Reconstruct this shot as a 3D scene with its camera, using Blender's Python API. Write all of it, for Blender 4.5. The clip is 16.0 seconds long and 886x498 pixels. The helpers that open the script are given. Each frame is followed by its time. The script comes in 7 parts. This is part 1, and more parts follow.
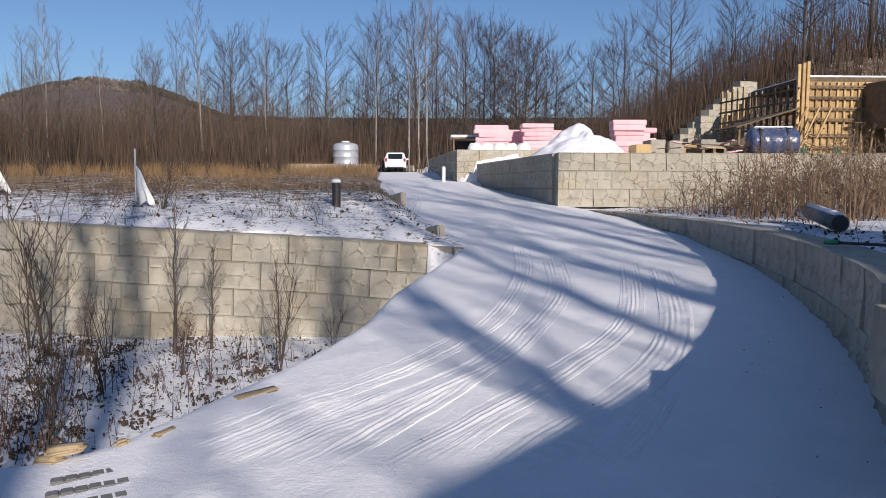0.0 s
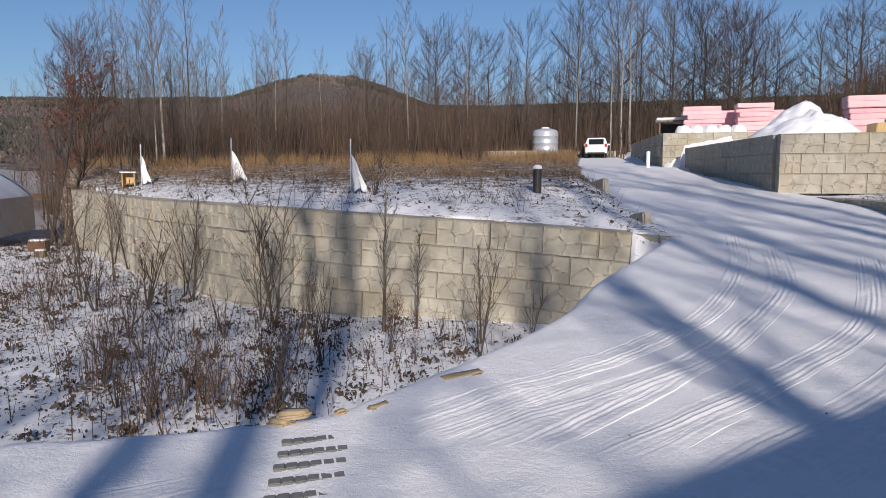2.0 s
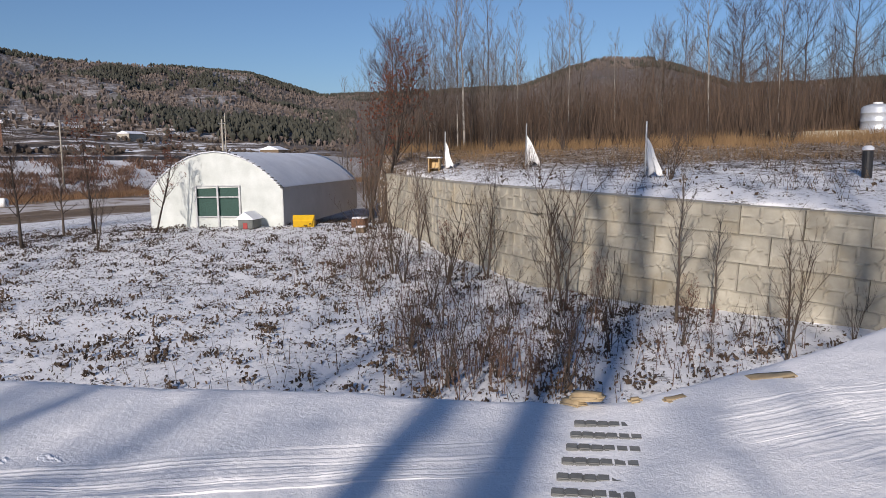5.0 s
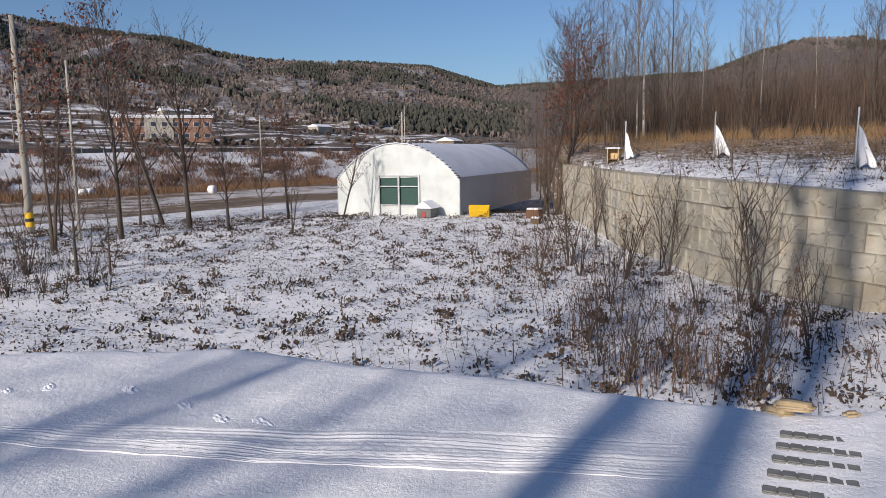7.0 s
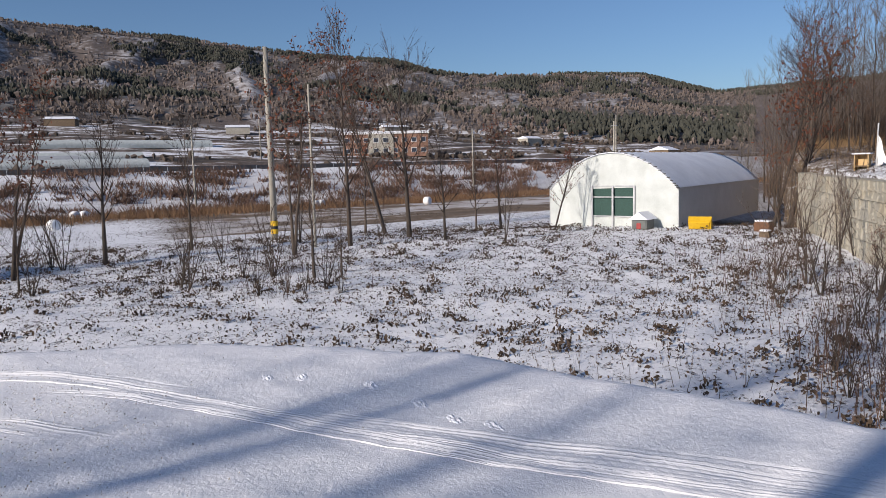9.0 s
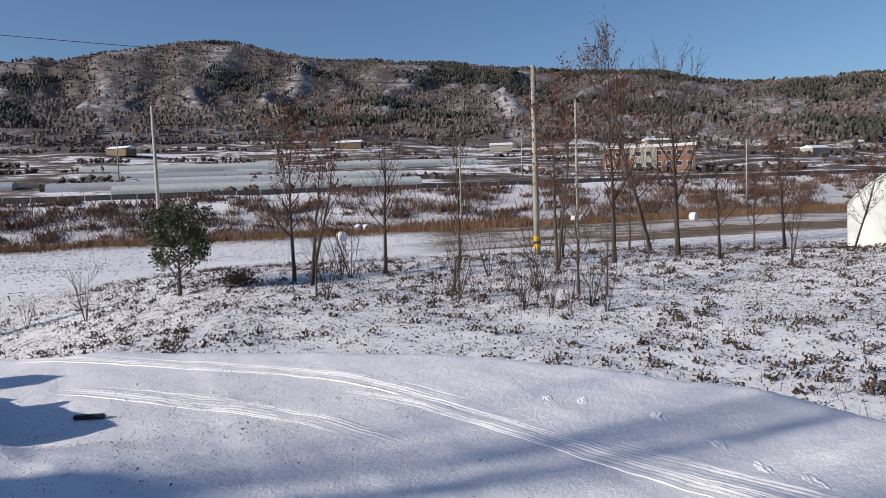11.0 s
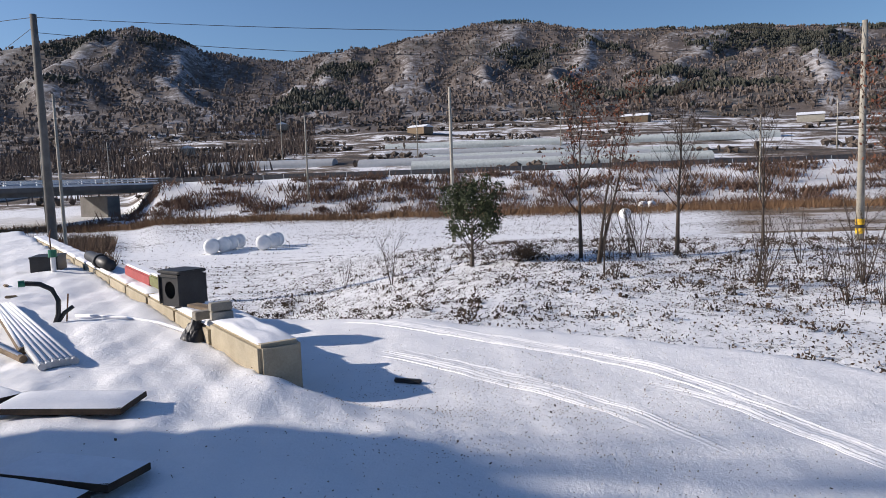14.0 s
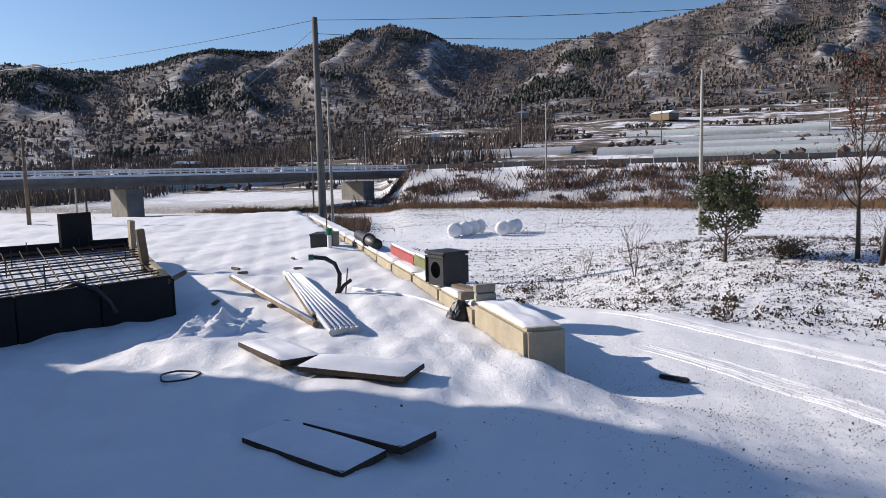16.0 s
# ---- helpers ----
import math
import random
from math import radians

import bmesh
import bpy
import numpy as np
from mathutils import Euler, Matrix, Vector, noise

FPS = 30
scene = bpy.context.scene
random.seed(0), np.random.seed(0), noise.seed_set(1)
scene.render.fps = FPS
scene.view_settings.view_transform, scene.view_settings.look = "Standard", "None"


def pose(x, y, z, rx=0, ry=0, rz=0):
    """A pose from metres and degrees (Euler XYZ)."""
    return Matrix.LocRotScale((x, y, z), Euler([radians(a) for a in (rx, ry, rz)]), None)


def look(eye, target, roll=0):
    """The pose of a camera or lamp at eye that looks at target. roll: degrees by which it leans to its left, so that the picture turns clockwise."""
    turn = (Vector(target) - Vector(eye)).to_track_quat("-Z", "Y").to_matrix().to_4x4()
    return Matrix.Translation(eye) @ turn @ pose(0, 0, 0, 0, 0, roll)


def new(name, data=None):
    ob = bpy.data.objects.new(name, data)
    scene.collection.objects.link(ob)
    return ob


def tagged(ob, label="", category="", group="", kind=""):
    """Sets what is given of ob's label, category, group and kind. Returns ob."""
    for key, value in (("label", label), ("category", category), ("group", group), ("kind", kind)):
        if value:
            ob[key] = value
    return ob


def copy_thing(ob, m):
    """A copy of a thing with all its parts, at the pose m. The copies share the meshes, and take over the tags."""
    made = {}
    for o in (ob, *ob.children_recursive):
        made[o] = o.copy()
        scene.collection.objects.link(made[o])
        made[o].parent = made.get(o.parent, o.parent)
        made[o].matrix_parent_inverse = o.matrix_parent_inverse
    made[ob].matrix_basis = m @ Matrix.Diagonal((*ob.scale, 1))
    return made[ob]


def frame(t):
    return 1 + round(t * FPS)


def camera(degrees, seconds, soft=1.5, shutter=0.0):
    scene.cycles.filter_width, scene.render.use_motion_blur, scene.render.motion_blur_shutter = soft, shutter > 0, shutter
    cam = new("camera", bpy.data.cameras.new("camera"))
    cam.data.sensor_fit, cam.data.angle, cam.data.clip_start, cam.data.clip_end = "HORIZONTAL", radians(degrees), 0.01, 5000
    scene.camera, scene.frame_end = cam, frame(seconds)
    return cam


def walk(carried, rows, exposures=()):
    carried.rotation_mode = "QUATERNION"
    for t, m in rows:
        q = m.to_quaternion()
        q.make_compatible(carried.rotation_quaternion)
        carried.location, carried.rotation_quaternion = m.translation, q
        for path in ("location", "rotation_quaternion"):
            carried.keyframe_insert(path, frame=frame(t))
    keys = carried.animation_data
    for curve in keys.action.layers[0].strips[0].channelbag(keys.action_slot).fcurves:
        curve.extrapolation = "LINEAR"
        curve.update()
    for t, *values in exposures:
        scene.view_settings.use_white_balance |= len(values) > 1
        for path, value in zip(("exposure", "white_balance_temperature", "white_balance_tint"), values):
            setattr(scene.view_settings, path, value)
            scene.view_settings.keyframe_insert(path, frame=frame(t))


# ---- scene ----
cam = camera(63.7, 16.0, soft=0.8)
PATH = [
    (0.0, pose(0.342, 0.254, 1.675, 84.87, -0.13, -1.44)),
    (0.5, pose(0.320, 0.273, 1.671, 84.56, -0.03, 1.64)),
    (1.0, pose(0.300, 0.291, 1.677, 84.30, 0.18, 5.47)),
    (1.5, pose(0.275, 0.298, 1.673, 84.07, 0.28, 9.78)),
    (2.0, pose(0.266, 0.308, 1.666, 83.83, 0.30, 14.30)),
    (2.5, pose(0.237, 0.316, 1.656, 83.56, 0.26, 18.97)),
    (3.0, pose(0.225, 0.308, 1.655, 83.42, 0.35, 22.87)),
    (3.5, pose(0.200, 0.314, 1.652, 83.30, 0.49, 26.75)),
    (4.0, pose(0.200, 0.304, 1.655, 83.16, 0.64, 30.51)),
    (6.5, pose(0.112, 0.265, 1.636, 82.35, 0.63, 46.94)),
    (7.0, pose(0.079, 0.215, 1.636, 82.29, 0.74, 50.80)),
    (7.5, pose(0.049, 0.183, 1.632, 82.35, 0.98, 54.71)),
    (8.0, pose(0.012, 0.149, 1.626, 82.54, 1.16, 58.56)),
    (8.5, pose(-0.010, 0.112, 1.622, 82.94, 1.31, 62.68)),
    (9.0, pose(-0.023, 0.078, 1.622, 83.52, 1.57, 67.31)),
    (9.5, pose(-0.041, 0.053, 1.619, 84.25, 1.89, 72.59)),
    (10.0, pose(-0.087, 0.048, 1.604, 84.89, 2.08, 78.13)),
    (12.5, pose(-0.495, -0.324, 1.662, 85.00, 2.00, 99.36)),
    (13.0, pose(-0.489, -0.340, 1.659, 84.79, 2.01, 102.84)),
    (13.5, pose(-0.481, -0.350, 1.658, 84.50, 1.99, 106.39)),
    (14.0, pose(-0.479, -0.357, 1.659, 84.22, 1.92, 110.08)),
    (14.5, pose(-0.469, -0.389, 1.651, 84.08, 1.87, 114.15)),
    (15.0, pose(-0.448, -0.449, 1.661, 84.02, 1.78, 118.65)),
    (15.5, pose(-0.408, -0.537, 1.662, 83.97, 1.63, 123.62)),
    (16.0, pose(-0.388, -0.605, 1.655, 83.82, 1.45, 128.85)),
]
walk(cam, PATH, [(0.0, -0.12, 6600, 15.5), (3.0, -0.26, 6600, 15.5), (7.0, -0.14, 6600, 15.5), (9.0, -0.13, 6600, 15), (12.5, 0.03, 6600, 14.5), (16.0, 0.2, 6600, 14)])

# ---- daylight: low winter sun from behind, clear sky ----
SUN_YAW, SUN_EL = 161.0, 23.5          # clockwise from +y; height over the horizon
world = bpy.data.worlds.new("winter_sky")
scene.world = world
world.use_nodes = True
wn = world.node_tree.nodes
sky = wn.new("ShaderNodeTexSky")
sky.sky_type = "NISHITA"
sky.sun_disc = False
sky.sun_elevation, sky.sun_rotation = radians(SUN_EL), radians(SUN_YAW)
sky.air_density, sky.dust_density, sky.ozone_density = 1.0, 0.7, 6.0
wn["Background"].inputs["Strength"].default_value = 0.106
world.node_tree.links.new(sky.outputs[0], wn["Background"].inputs["Color"])
sun = new("sun", bpy.data.lights.new("sun", "SUN"))
sun.data.energy, sun.data.angle, sun.data.color = 5.0, radians(0.53), (1.0, 0.93, 0.83)
sa, se = radians(SUN_YAW), radians(SUN_EL)
SUNWARD = Vector((math.sin(sa) * math.cos(se), math.cos(sa) * math.cos(se), math.sin(se)))
sun.matrix_world = look(SUNWARD * 50, (0, 0, 0))


# ---- materials ----
def material(name, rough=0.8, metal=0.0):
    m = bpy.data.materials.new(name)
    m.use_nodes = True
    b = m.node_tree.nodes["Principled BSDF"]
    b.inputs["Roughness"].default_value, b.inputs["Metallic"].default_value = rough, metal
    return m, m.node_tree, b


def node(nt, kind, **vals):
    n = nt.nodes.new(kind)
    for k, v in vals.items():
        n.inputs[k].default_value = v
    return n


def noise_of(nt, coord, scale, detail=4.0, rough=0.6, distort=0.0):
    n = node(nt, "ShaderNodeTexNoise", Scale=scale, Detail=detail, Roughness=rough, Distortion=distort)
    nt.links.new(coord, n.inputs["Vector"])
    return n.outputs["Fac"]


def ramp(nt, fac, stops):
    n = nt.nodes.new("ShaderNodeValToRGB")
    e = n.color_ramp.elements
    e[0].position, e[0].color = stops[0][0], (*stops[0][1], 1)
    e[1].position, e[1].color = stops[-1][0], (*stops[-1][1], 1)
    for p, c in stops[1:-1]:
        e.new(p).color = (*c, 1)
    nt.links.new(fac, n.inputs[0])
    return n.outputs["Color"]


def mixed(nt, fac, a, b):
    n = nt.nodes.new("ShaderNodeMix")
    n.data_type = "RGBA"
    for sock, v in ((n.inputs[0], fac), (n.inputs[6], a), (n.inputs[7], b)):
        if isinstance(v, (tuple, list)):
            sock.default_value = (*v, 1)
        elif isinstance(v, (int, float)):
            sock.default_value = v
        else:
            nt.links.new(v, sock)
    return n.outputs[2]


def calc(nt, op, a, b=0.0, clamp=False):
    n = nt.nodes.new("ShaderNodeMath")
    n.operation, n.use_clamp = op, clamp
    for sock, v in zip(n.inputs, (a, b)):
        if isinstance(v, (int, float)):
            sock.default_value = v
        else:
            nt.links.new(v, sock)
    return n.outputs[0]


def bumped(nt, bsdf, height, strength, distance=0.02):
    n = node(nt, "ShaderNodeBump", Strength=strength, Distance=distance)
    nt.links.new(height, n.inputs["Height"])
    nt.links.new(n.outputs[0], bsdf.inputs["Normal"])


def place_of(nt, local=False):
    if local:
        return nt.nodes.new("ShaderNodeTexCoord").outputs["Object"]
    return nt.nodes.new("ShaderNodeNewGeometry").outputs["Position"]


def surface(name, dark, light, scale=6.0, rough=0.8, metal=0.0, bump=0.3, fine=60.0, local=True, vary=0.0):
    """Two colours mixed by coarse noise, broken by fine grain."""
    m, nt, b = material(name, rough, metal)
    co = place_of(nt, local)
    a, f = noise_of(nt, co, scale), noise_of(nt, co, fine, 3.0)
    fac = calc(nt, "ADD", calc(nt, "MULTIPLY", a, 0.75), calc(nt, "MULTIPLY", f, 0.3))
    if vary:
        info = nt.nodes.new("ShaderNodeObjectInfo")
        fac = calc(nt, "ADD", fac, calc(nt, "MULTIPLY", calc(nt, "SUBTRACT", info.outputs["Random"], 0.5), vary))
    nt.links.new(ramp(nt, fac, [(0.3, dark), (0.72, light)]), b.inputs["Base Color"])
    if bump:
        bumped(nt, b, calc(nt, "ADD", a, calc(nt, "MULTIPLY", f, 0.5)), bump)
    return m


SNOW = (0.82, 0.84, 0.88)
m_snow = surface("snow", (0.72, 0.74, 0.78), (0.86, 0.87, 0.9), 3.0, 0.75, bump=0.35, fine=40.0, local=False)
m_bark = surface("bark", (0.034, 0.026, 0.02), (0.1, 0.077, 0.06), 5.0, 0.95, vary=0.35)
m_pale_bark = surface("pale_bark", (0.2, 0.185, 0.165), (0.42, 0.39, 0.35), 4.0, 0.9, vary=0.2)
m_twig = surface("twigs", (0.028, 0.018, 0.013), (0.085, 0.057, 0.042), 2.0, 0.95, bump=0, vary=0.4)
m_grey_twig = surface("grey_twigs", (0.065, 0.053, 0.044), (0.16, 0.135, 0.115), 2.0, 0.95, bump=0, vary=0.3)
m_warm_twig = surface("warm_twigs", (0.05, 0.033, 0.023), (0.13, 0.088, 0.062), 2.0, 0.95, bump=0, vary=0.3)
m_red_leaf = surface("dry_leaves", (0.065, 0.021, 0.012), (0.2, 0.068, 0.034), 3.0, 0.9, bump=0)
m_dry_grass = surface("dry_grass", (0.09, 0.055, 0.027), (0.31, 0.195, 0.095), 1.2, 0.95, bump=0, local=False)
m_weed = surface("weeds", (0.024, 0.017, 0.012), (0.1, 0.066, 0.042), 1.5, 0.95, bump=0, local=False)
m_pine = surface("pine_needles", (0.02, 0.032, 0.014), (0.075, 0.085, 0.035), 3.0, 0.9, bump=0)
m_concrete = surface("concrete", (0.22, 0.2, 0.165), (0.44, 0.41, 0.345), 2.2, 0.9, bump=0.5, fine=70, vary=0.25)


def block_material():
    m, nt, b = material("block_concrete", 0.92)
    co = place_of(nt)
    lc = place_of(nt, True)
    big, mid, fine = noise_of(nt, co, 0.9), noise_of(nt, co, 5.0), noise_of(nt, lc, 60.0)
    rnd = nt.nodes.new("ShaderNodeObjectInfo").outputs["Random"]
    col = ramp(nt, calc(nt, "ADD", calc(nt, "MULTIPLY", mid, 0.6), calc(nt, "MULTIPLY", rnd, 0.14)), [(0.14, (0.3, 0.275, 0.215)), (0.6, (0.48, 0.45, 0.37))])
    stain = ramp(nt, big, [(0.52, (0, 0, 0)), (0.66, (1, 1, 1))])
    col = mixed(nt, calc(nt, "MULTIPLY", stain, 0.4), col, (0.34, 0.265, 0.15))
    damp = ramp(nt, noise_of(nt, co, 1.7), [(0.58, (0, 0, 0)), (0.75, (1, 1, 1))])
    col = mixed(nt, calc(nt, "MULTIPLY", damp, 0.45), col, (0.17, 0.16, 0.14))
    nt.links.new(col, b.inputs["Base Color"])
    bumped(nt, b, calc(nt, "ADD", mid, calc(nt, "MULTIPLY", fine, 0.6)), 0.5, 0.015)
    return m


m_block = block_material()


def ground_material():
    """Snow over soil: attribute 'cover' holds smooth snow (red), brown growth (green), far woods (blue)."""
    m, nt, b = material("snowy_ground", 0.85)
    co = place_of(nt)
    at = nt.nodes.new("ShaderNodeAttribute")
    at.attribute_name = "cover"
    sep = nt.nodes.new("ShaderNodeSeparateColor")
    nt.links.new(at.outputs["Color"], sep.inputs[0])
    smooth, brown, woods = sep.outputs
    big, mid, fine, grain = noise_of(nt, co, 0.35, 5), noise_of(nt, co, 2.6, 5), noise_of(nt, co, 13.0, 5, 0.7), noise_of(nt, co, 90.0, 3)
    soil = ramp(nt, fine, [(0.35, (0.035, 0.027, 0.02)), (0.7, (0.15, 0.11, 0.07))])
    straw = ramp(nt, mid, [(0.3, (0.12, 0.075, 0.04)), (0.7, (0.33, 0.22, 0.11))])
    snow = ramp(nt, calc(nt, "ADD", calc(nt, "MULTIPLY", mid, 0.6), calc(nt, "MULTIPLY", grain, 0.4)), [(0.3, (0.76, 0.77, 0.79)), (0.7, (0.87, 0.87, 0.88))])
    # patchy cover: snow where the noise passes a level that falls with the smooth mask
    lev = calc(nt, "ADD", calc(nt, "MULTIPLY", fine, 0.62), calc(nt, "MULTIPLY", mid, 0.38))
    lev = calc(nt, "ADD", lev, calc(nt, "MULTIPLY", calc(nt, "SUBTRACT", smooth, 0.5), 0.5))
    lev = calc(nt, "SUBTRACT", lev, calc(nt, "MULTIPLY", brown, 0.2))
    has = ramp(nt, lev, [(0.42, (0, 0, 0)), (0.5, (1, 1, 1))])
    under = mixed(nt, brown, soil, straw)
    col = mixed(nt, has, under, snow)
    # far fields: strips of snow, bare soil and scrub along the valley
    mp = nt.nodes.new("ShaderNodeMapping")
    mp.inputs["Rotation"].default_value, mp.inputs["Scale"].default_value = (0, 0, radians(-13)), (0.11, 0.022, 0.05)
    nt.links.new(co, mp.inputs["Vector"])
    strips, clumps = noise_of(nt, mp.outputs[0], 1.0, 6, 0.65), noise_of(nt, co, 0.12, 6, 0.75)
    flat = ramp(nt, calc(nt, "ADD", calc(nt, "MULTIPLY", strips, 0.6), calc(nt, "MULTIPLY", clumps, 0.4)), [(0.42, (0.04, 0.032, 0.026)), (0.5, (0.14, 0.1, 0.07)), (0.525, (0.4, 0.38, 0.36)), (0.55, (0.78, 0.78, 0.8))])
    col = mixed(nt, at.outputs["Alpha"], col, flat)
    # wooded hills: bare brown-grey woods, dark pines, snow between the trunks
    w1, w2, w3 = noise_of(nt, co, 0.006, 6, 0.65), noise_of(nt, co, 0.03, 6, 0.7), noise_of(nt, co, 0.16, 4, 0.8)
    rib = nt.nodes.new("ShaderNodeAttribute")
    rib.attribute_name = "rib"
    bare = ramp(nt, w3, [(0.3, (0.075, 0.06, 0.052)), (0.7, (0.155, 0.124, 0.107))])
    open_snow = calc(nt, "ADD", calc(nt, "MULTIPLY", rib.outputs["Fac"], 0.15), calc(nt, "ADD", calc(nt, "MULTIPLY", w2, 0.5), calc(nt, "MULTIPLY", w3, 0.5)))
    hill = mixed(nt, ramp(nt, open_snow, [(0.565, (0, 0, 0)), (0.76, (0.8, 0.8, 0.8))]), bare, (0.72, 0.72, 0.74))
    pines = ramp(nt, calc(nt, "ADD", calc(nt, "MULTIPLY", w1, 0.7), calc(nt, "MULTIPLY", w2, 0.3)), [(0.54, (0, 0, 0)), (0.6, (1, 1, 1))])
    hill = mixed(nt, calc(nt, "MULTIPLY", pines, 0.7), hill, (0.05, 0.047, 0.036))
    col = mixed(nt, woods, col, hill)
    nt.links.new(col, b.inputs["Base Color"])
    hgt = calc(nt, "ADD", calc(nt, "ADD", calc(nt, "MULTIPLY", has, 0.5), calc(nt, "ADD", calc(nt, "MULTIPLY", noise_of(nt, co, 8.0, 6, 0.65), 0.55), calc(nt, "MULTIPLY", noise_of(nt, co, 30.0, 4, 0.7), 0.4))), calc(nt, "ADD", calc(nt, "MULTIPLY", mid, 0.8), calc(nt, "MULTIPLY", grain, 0.2)))
    calm = calc(nt, "SUBTRACT", 1.0, calc(nt, "MULTIPLY", calc(nt, "SUBTRACT", smooth, 0.66, True), 1.2))
    bumped(nt, b, calc(nt, "MULTIPLY", hgt, calm), 0.6, 0.05)
    return m


m_ground = ground_material()


# ---- mesh helpers ----
def add_mesh(name, verts, faces, mat, parent=None, label="", smooth=False):
    me = bpy.data.meshes.new(name)
    me.from_pydata([tuple(map(float, v)) for v in verts], [], [tuple(map(int, f)) for f in faces])
    me.materials.append(mat)
    if smooth:
        me.polygons.foreach_set("use_smooth", [True] * len(me.polygons))
    me.update()
    ob = new(name, me)
    ob.parent = parent
    return tagged(ob, label)


def part(name, bm, mat, parent=None, label="", smooth=False):
    me = bpy.data.meshes.new(name)
    if smooth:
        for f in bm.faces:
            f.smooth = True
    bm.normal_update()
    bm.to_mesh(me)
    bm.free()
    me.materials.append(mat)
    ob = new(name, me)
    ob.parent = parent
    return tagged(ob, label)


def empty(name, m, label, category, group="", kind=""):
    ob = new(name)
    ob.matrix_world = m
    ob.empty_display_size = 0.2
    return tagged(ob, label, category, group, kind)


def box(sx, sy, sz, at=(0, 0, 0), bevel=0.0, turn=None, bm=None):
    """A box whose base centre stands at 'at'."""
    bm = bm or bmesh.new()
    g = bmesh.ops.create_cube(bm, size=1.0)["verts"]
    bmesh.ops.scale(bm, vec=(sx, sy, sz), verts=g)
    bmesh.ops.translate(bm, vec=(0, 0, sz / 2), verts=g)
    if bevel:
        ed = {e for v in g for e in v.link_edges}
        made = bmesh.ops.bevel(bm, geom=list(ed), offset=bevel, segments=2, affect="EDGES")
        g = list({v for f in made["faces"] for v in f.verts} | {v for v in g if v.is_valid})
    if turn:
        bmesh.ops.transform(bm, matrix=turn, verts=g)
    bmesh.ops.translate(bm, vec=at, verts=g)
    return bm


def tube_geo(paths):
    """paths: (points, radii, sides). Returns verts and faces of round bars."""
    V, Fc = [], []
    for pts, rad, n in paths:
        pts = [Vector(p) for p in pts]
        base = len(V)
        for i, p in enumerate(pts):
            d = (pts[min(i + 1, len(pts) - 1)] - pts[max(i - 1, 0)]).normalized()
            a = d.cross(Vector((0.31, 0.17, 0.93)) if abs(d.z) < 0.9 else Vector((1, 0, 0))).normalized()
            b = d.cross(a)
            r = rad[i] if isinstance(rad, (list, tuple)) else rad
            if r == 0 and i:
                V.append(p.copy())
                break
            for k in range(n):
                w = 2 * math.pi * k / n
                V.append(p + (a * math.cos(w) + b * math.sin(w)) * r)
        for i in range(len(pts) - 1):
            for k in range(n):
                q, s = base + i * n, base + (i + 1) * n
                if isinstance(rad, (list, tuple)) and rad[i + 1] == 0:
                    Fc.append((q + k, q + (k + 1) % n, s))
                    continue
                Fc.append((q + k, q + (k + 1) % n, s + (k + 1) % n, s + k))
        if n < 4:
            continue
        Fc.append(tuple(base + k for k in range(n))[::-1])
        Fc.append(tuple(base + (len(pts) - 1) * n + k for k in range(n)))
    return V, Fc


def sm(a, b, x):
    t = np.clip((np.asarray(x, float) - a) / (b - a), 0, 1)
    return t * t * (3 - 2 * t)


def wave(x, y, s, k=0.0):
    """Smooth pseudo-random relief between about -1 and 1."""
    x, y = np.asarray(x, float) / s, np.asarray(y, float) / s
    return (np.sin(1.7 * x + 0.6 * y + k) + np.sin(-0.8 * x + 1.9 * y + 2.1 + 2 * k) + np.sin(2.9 * x - 2.3 * y + 4.2 + k) * 0.6
            + np.sin(4.7 * x + 3.9 * y + 1.3 - k) * 0.4) / 3.0


def side_of(x, y, pts):
    """Distance to an open line, positive on the left of its way."""
    x, y = np.asarray(x, float), np.asarray(y, float)
    best, sign = np.full(x.shape, 1e9), np.ones(x.shape)
    for (ax, ay), (bx, by) in zip(pts[:-1], pts[1:]):
        dx, dy = bx - ax, by - ay
        t = np.clip(((x - ax) * dx + (y - ay) * dy) / (dx * dx + dy * dy), 0, 1)
        d = np.hypot(x - ax - t * dx, y - ay - t * dy)
        c = dx * (y - ay) - dy * (x - ax)
        near = d < best - 1e-9
        sign = np.where(near, np.where(c >= 0, 1.0, -1.0), sign)
        best = np.where(near, d, best)
    return best * sign


# ---- the plan ----
WALL_LEFT = [(1.8, 12.4), (-1.74, 13.1), (-4.85, 13.12), (-7.46, 13.4), (-10.41, 15.0), (-14.17, 17.8), (-17.74, 20.5)]
WALL_LEFT_TOP = [0.56, 0.74, 0.9, 1.02, 1.05, 1.09, 1.15]
WALL_RIGHT = [(3.2, 1.3), (2.45, 2.5), (2.7, 3.6), (3.2, 4.45), (3.75, 5.55), (4.14, 6.5), (4.5, 7.6), (4.8, 8.7), (5.12, 10.2), (5.3, 11.6), (5.36, 13.9), (5.1, 16.6), (4.6, 19.0)]
RIGHT_TOP = 1.04
CORNER = (4.0, 19.9)
TERRACE_LEFT_END = (2.6, 31.2)
CORNER_FAR = (1.75, 31.9)
EDGE = [(1.1, 12.6), (0.45, 10.4), (0.05, 9.0), (-0.2, 7.5), (-0.65, 6.25), (-1.2, 5.15), (-1.5, 4.5), (-2.15, 4.12), (-3.35, 3.6), (-4.45, 3.0), (-5.05, 2.78), (-5.65, 2.5), (-6.62, 1.35),
        (-7.15, 0.6), (-7.45, -0.2), (-7.85, -2.0), (-8.35, -4.6), (-8.75, -6.2), (-11.0, -8.6), (-14.5, -12.0), (-27.0, -27.0)]
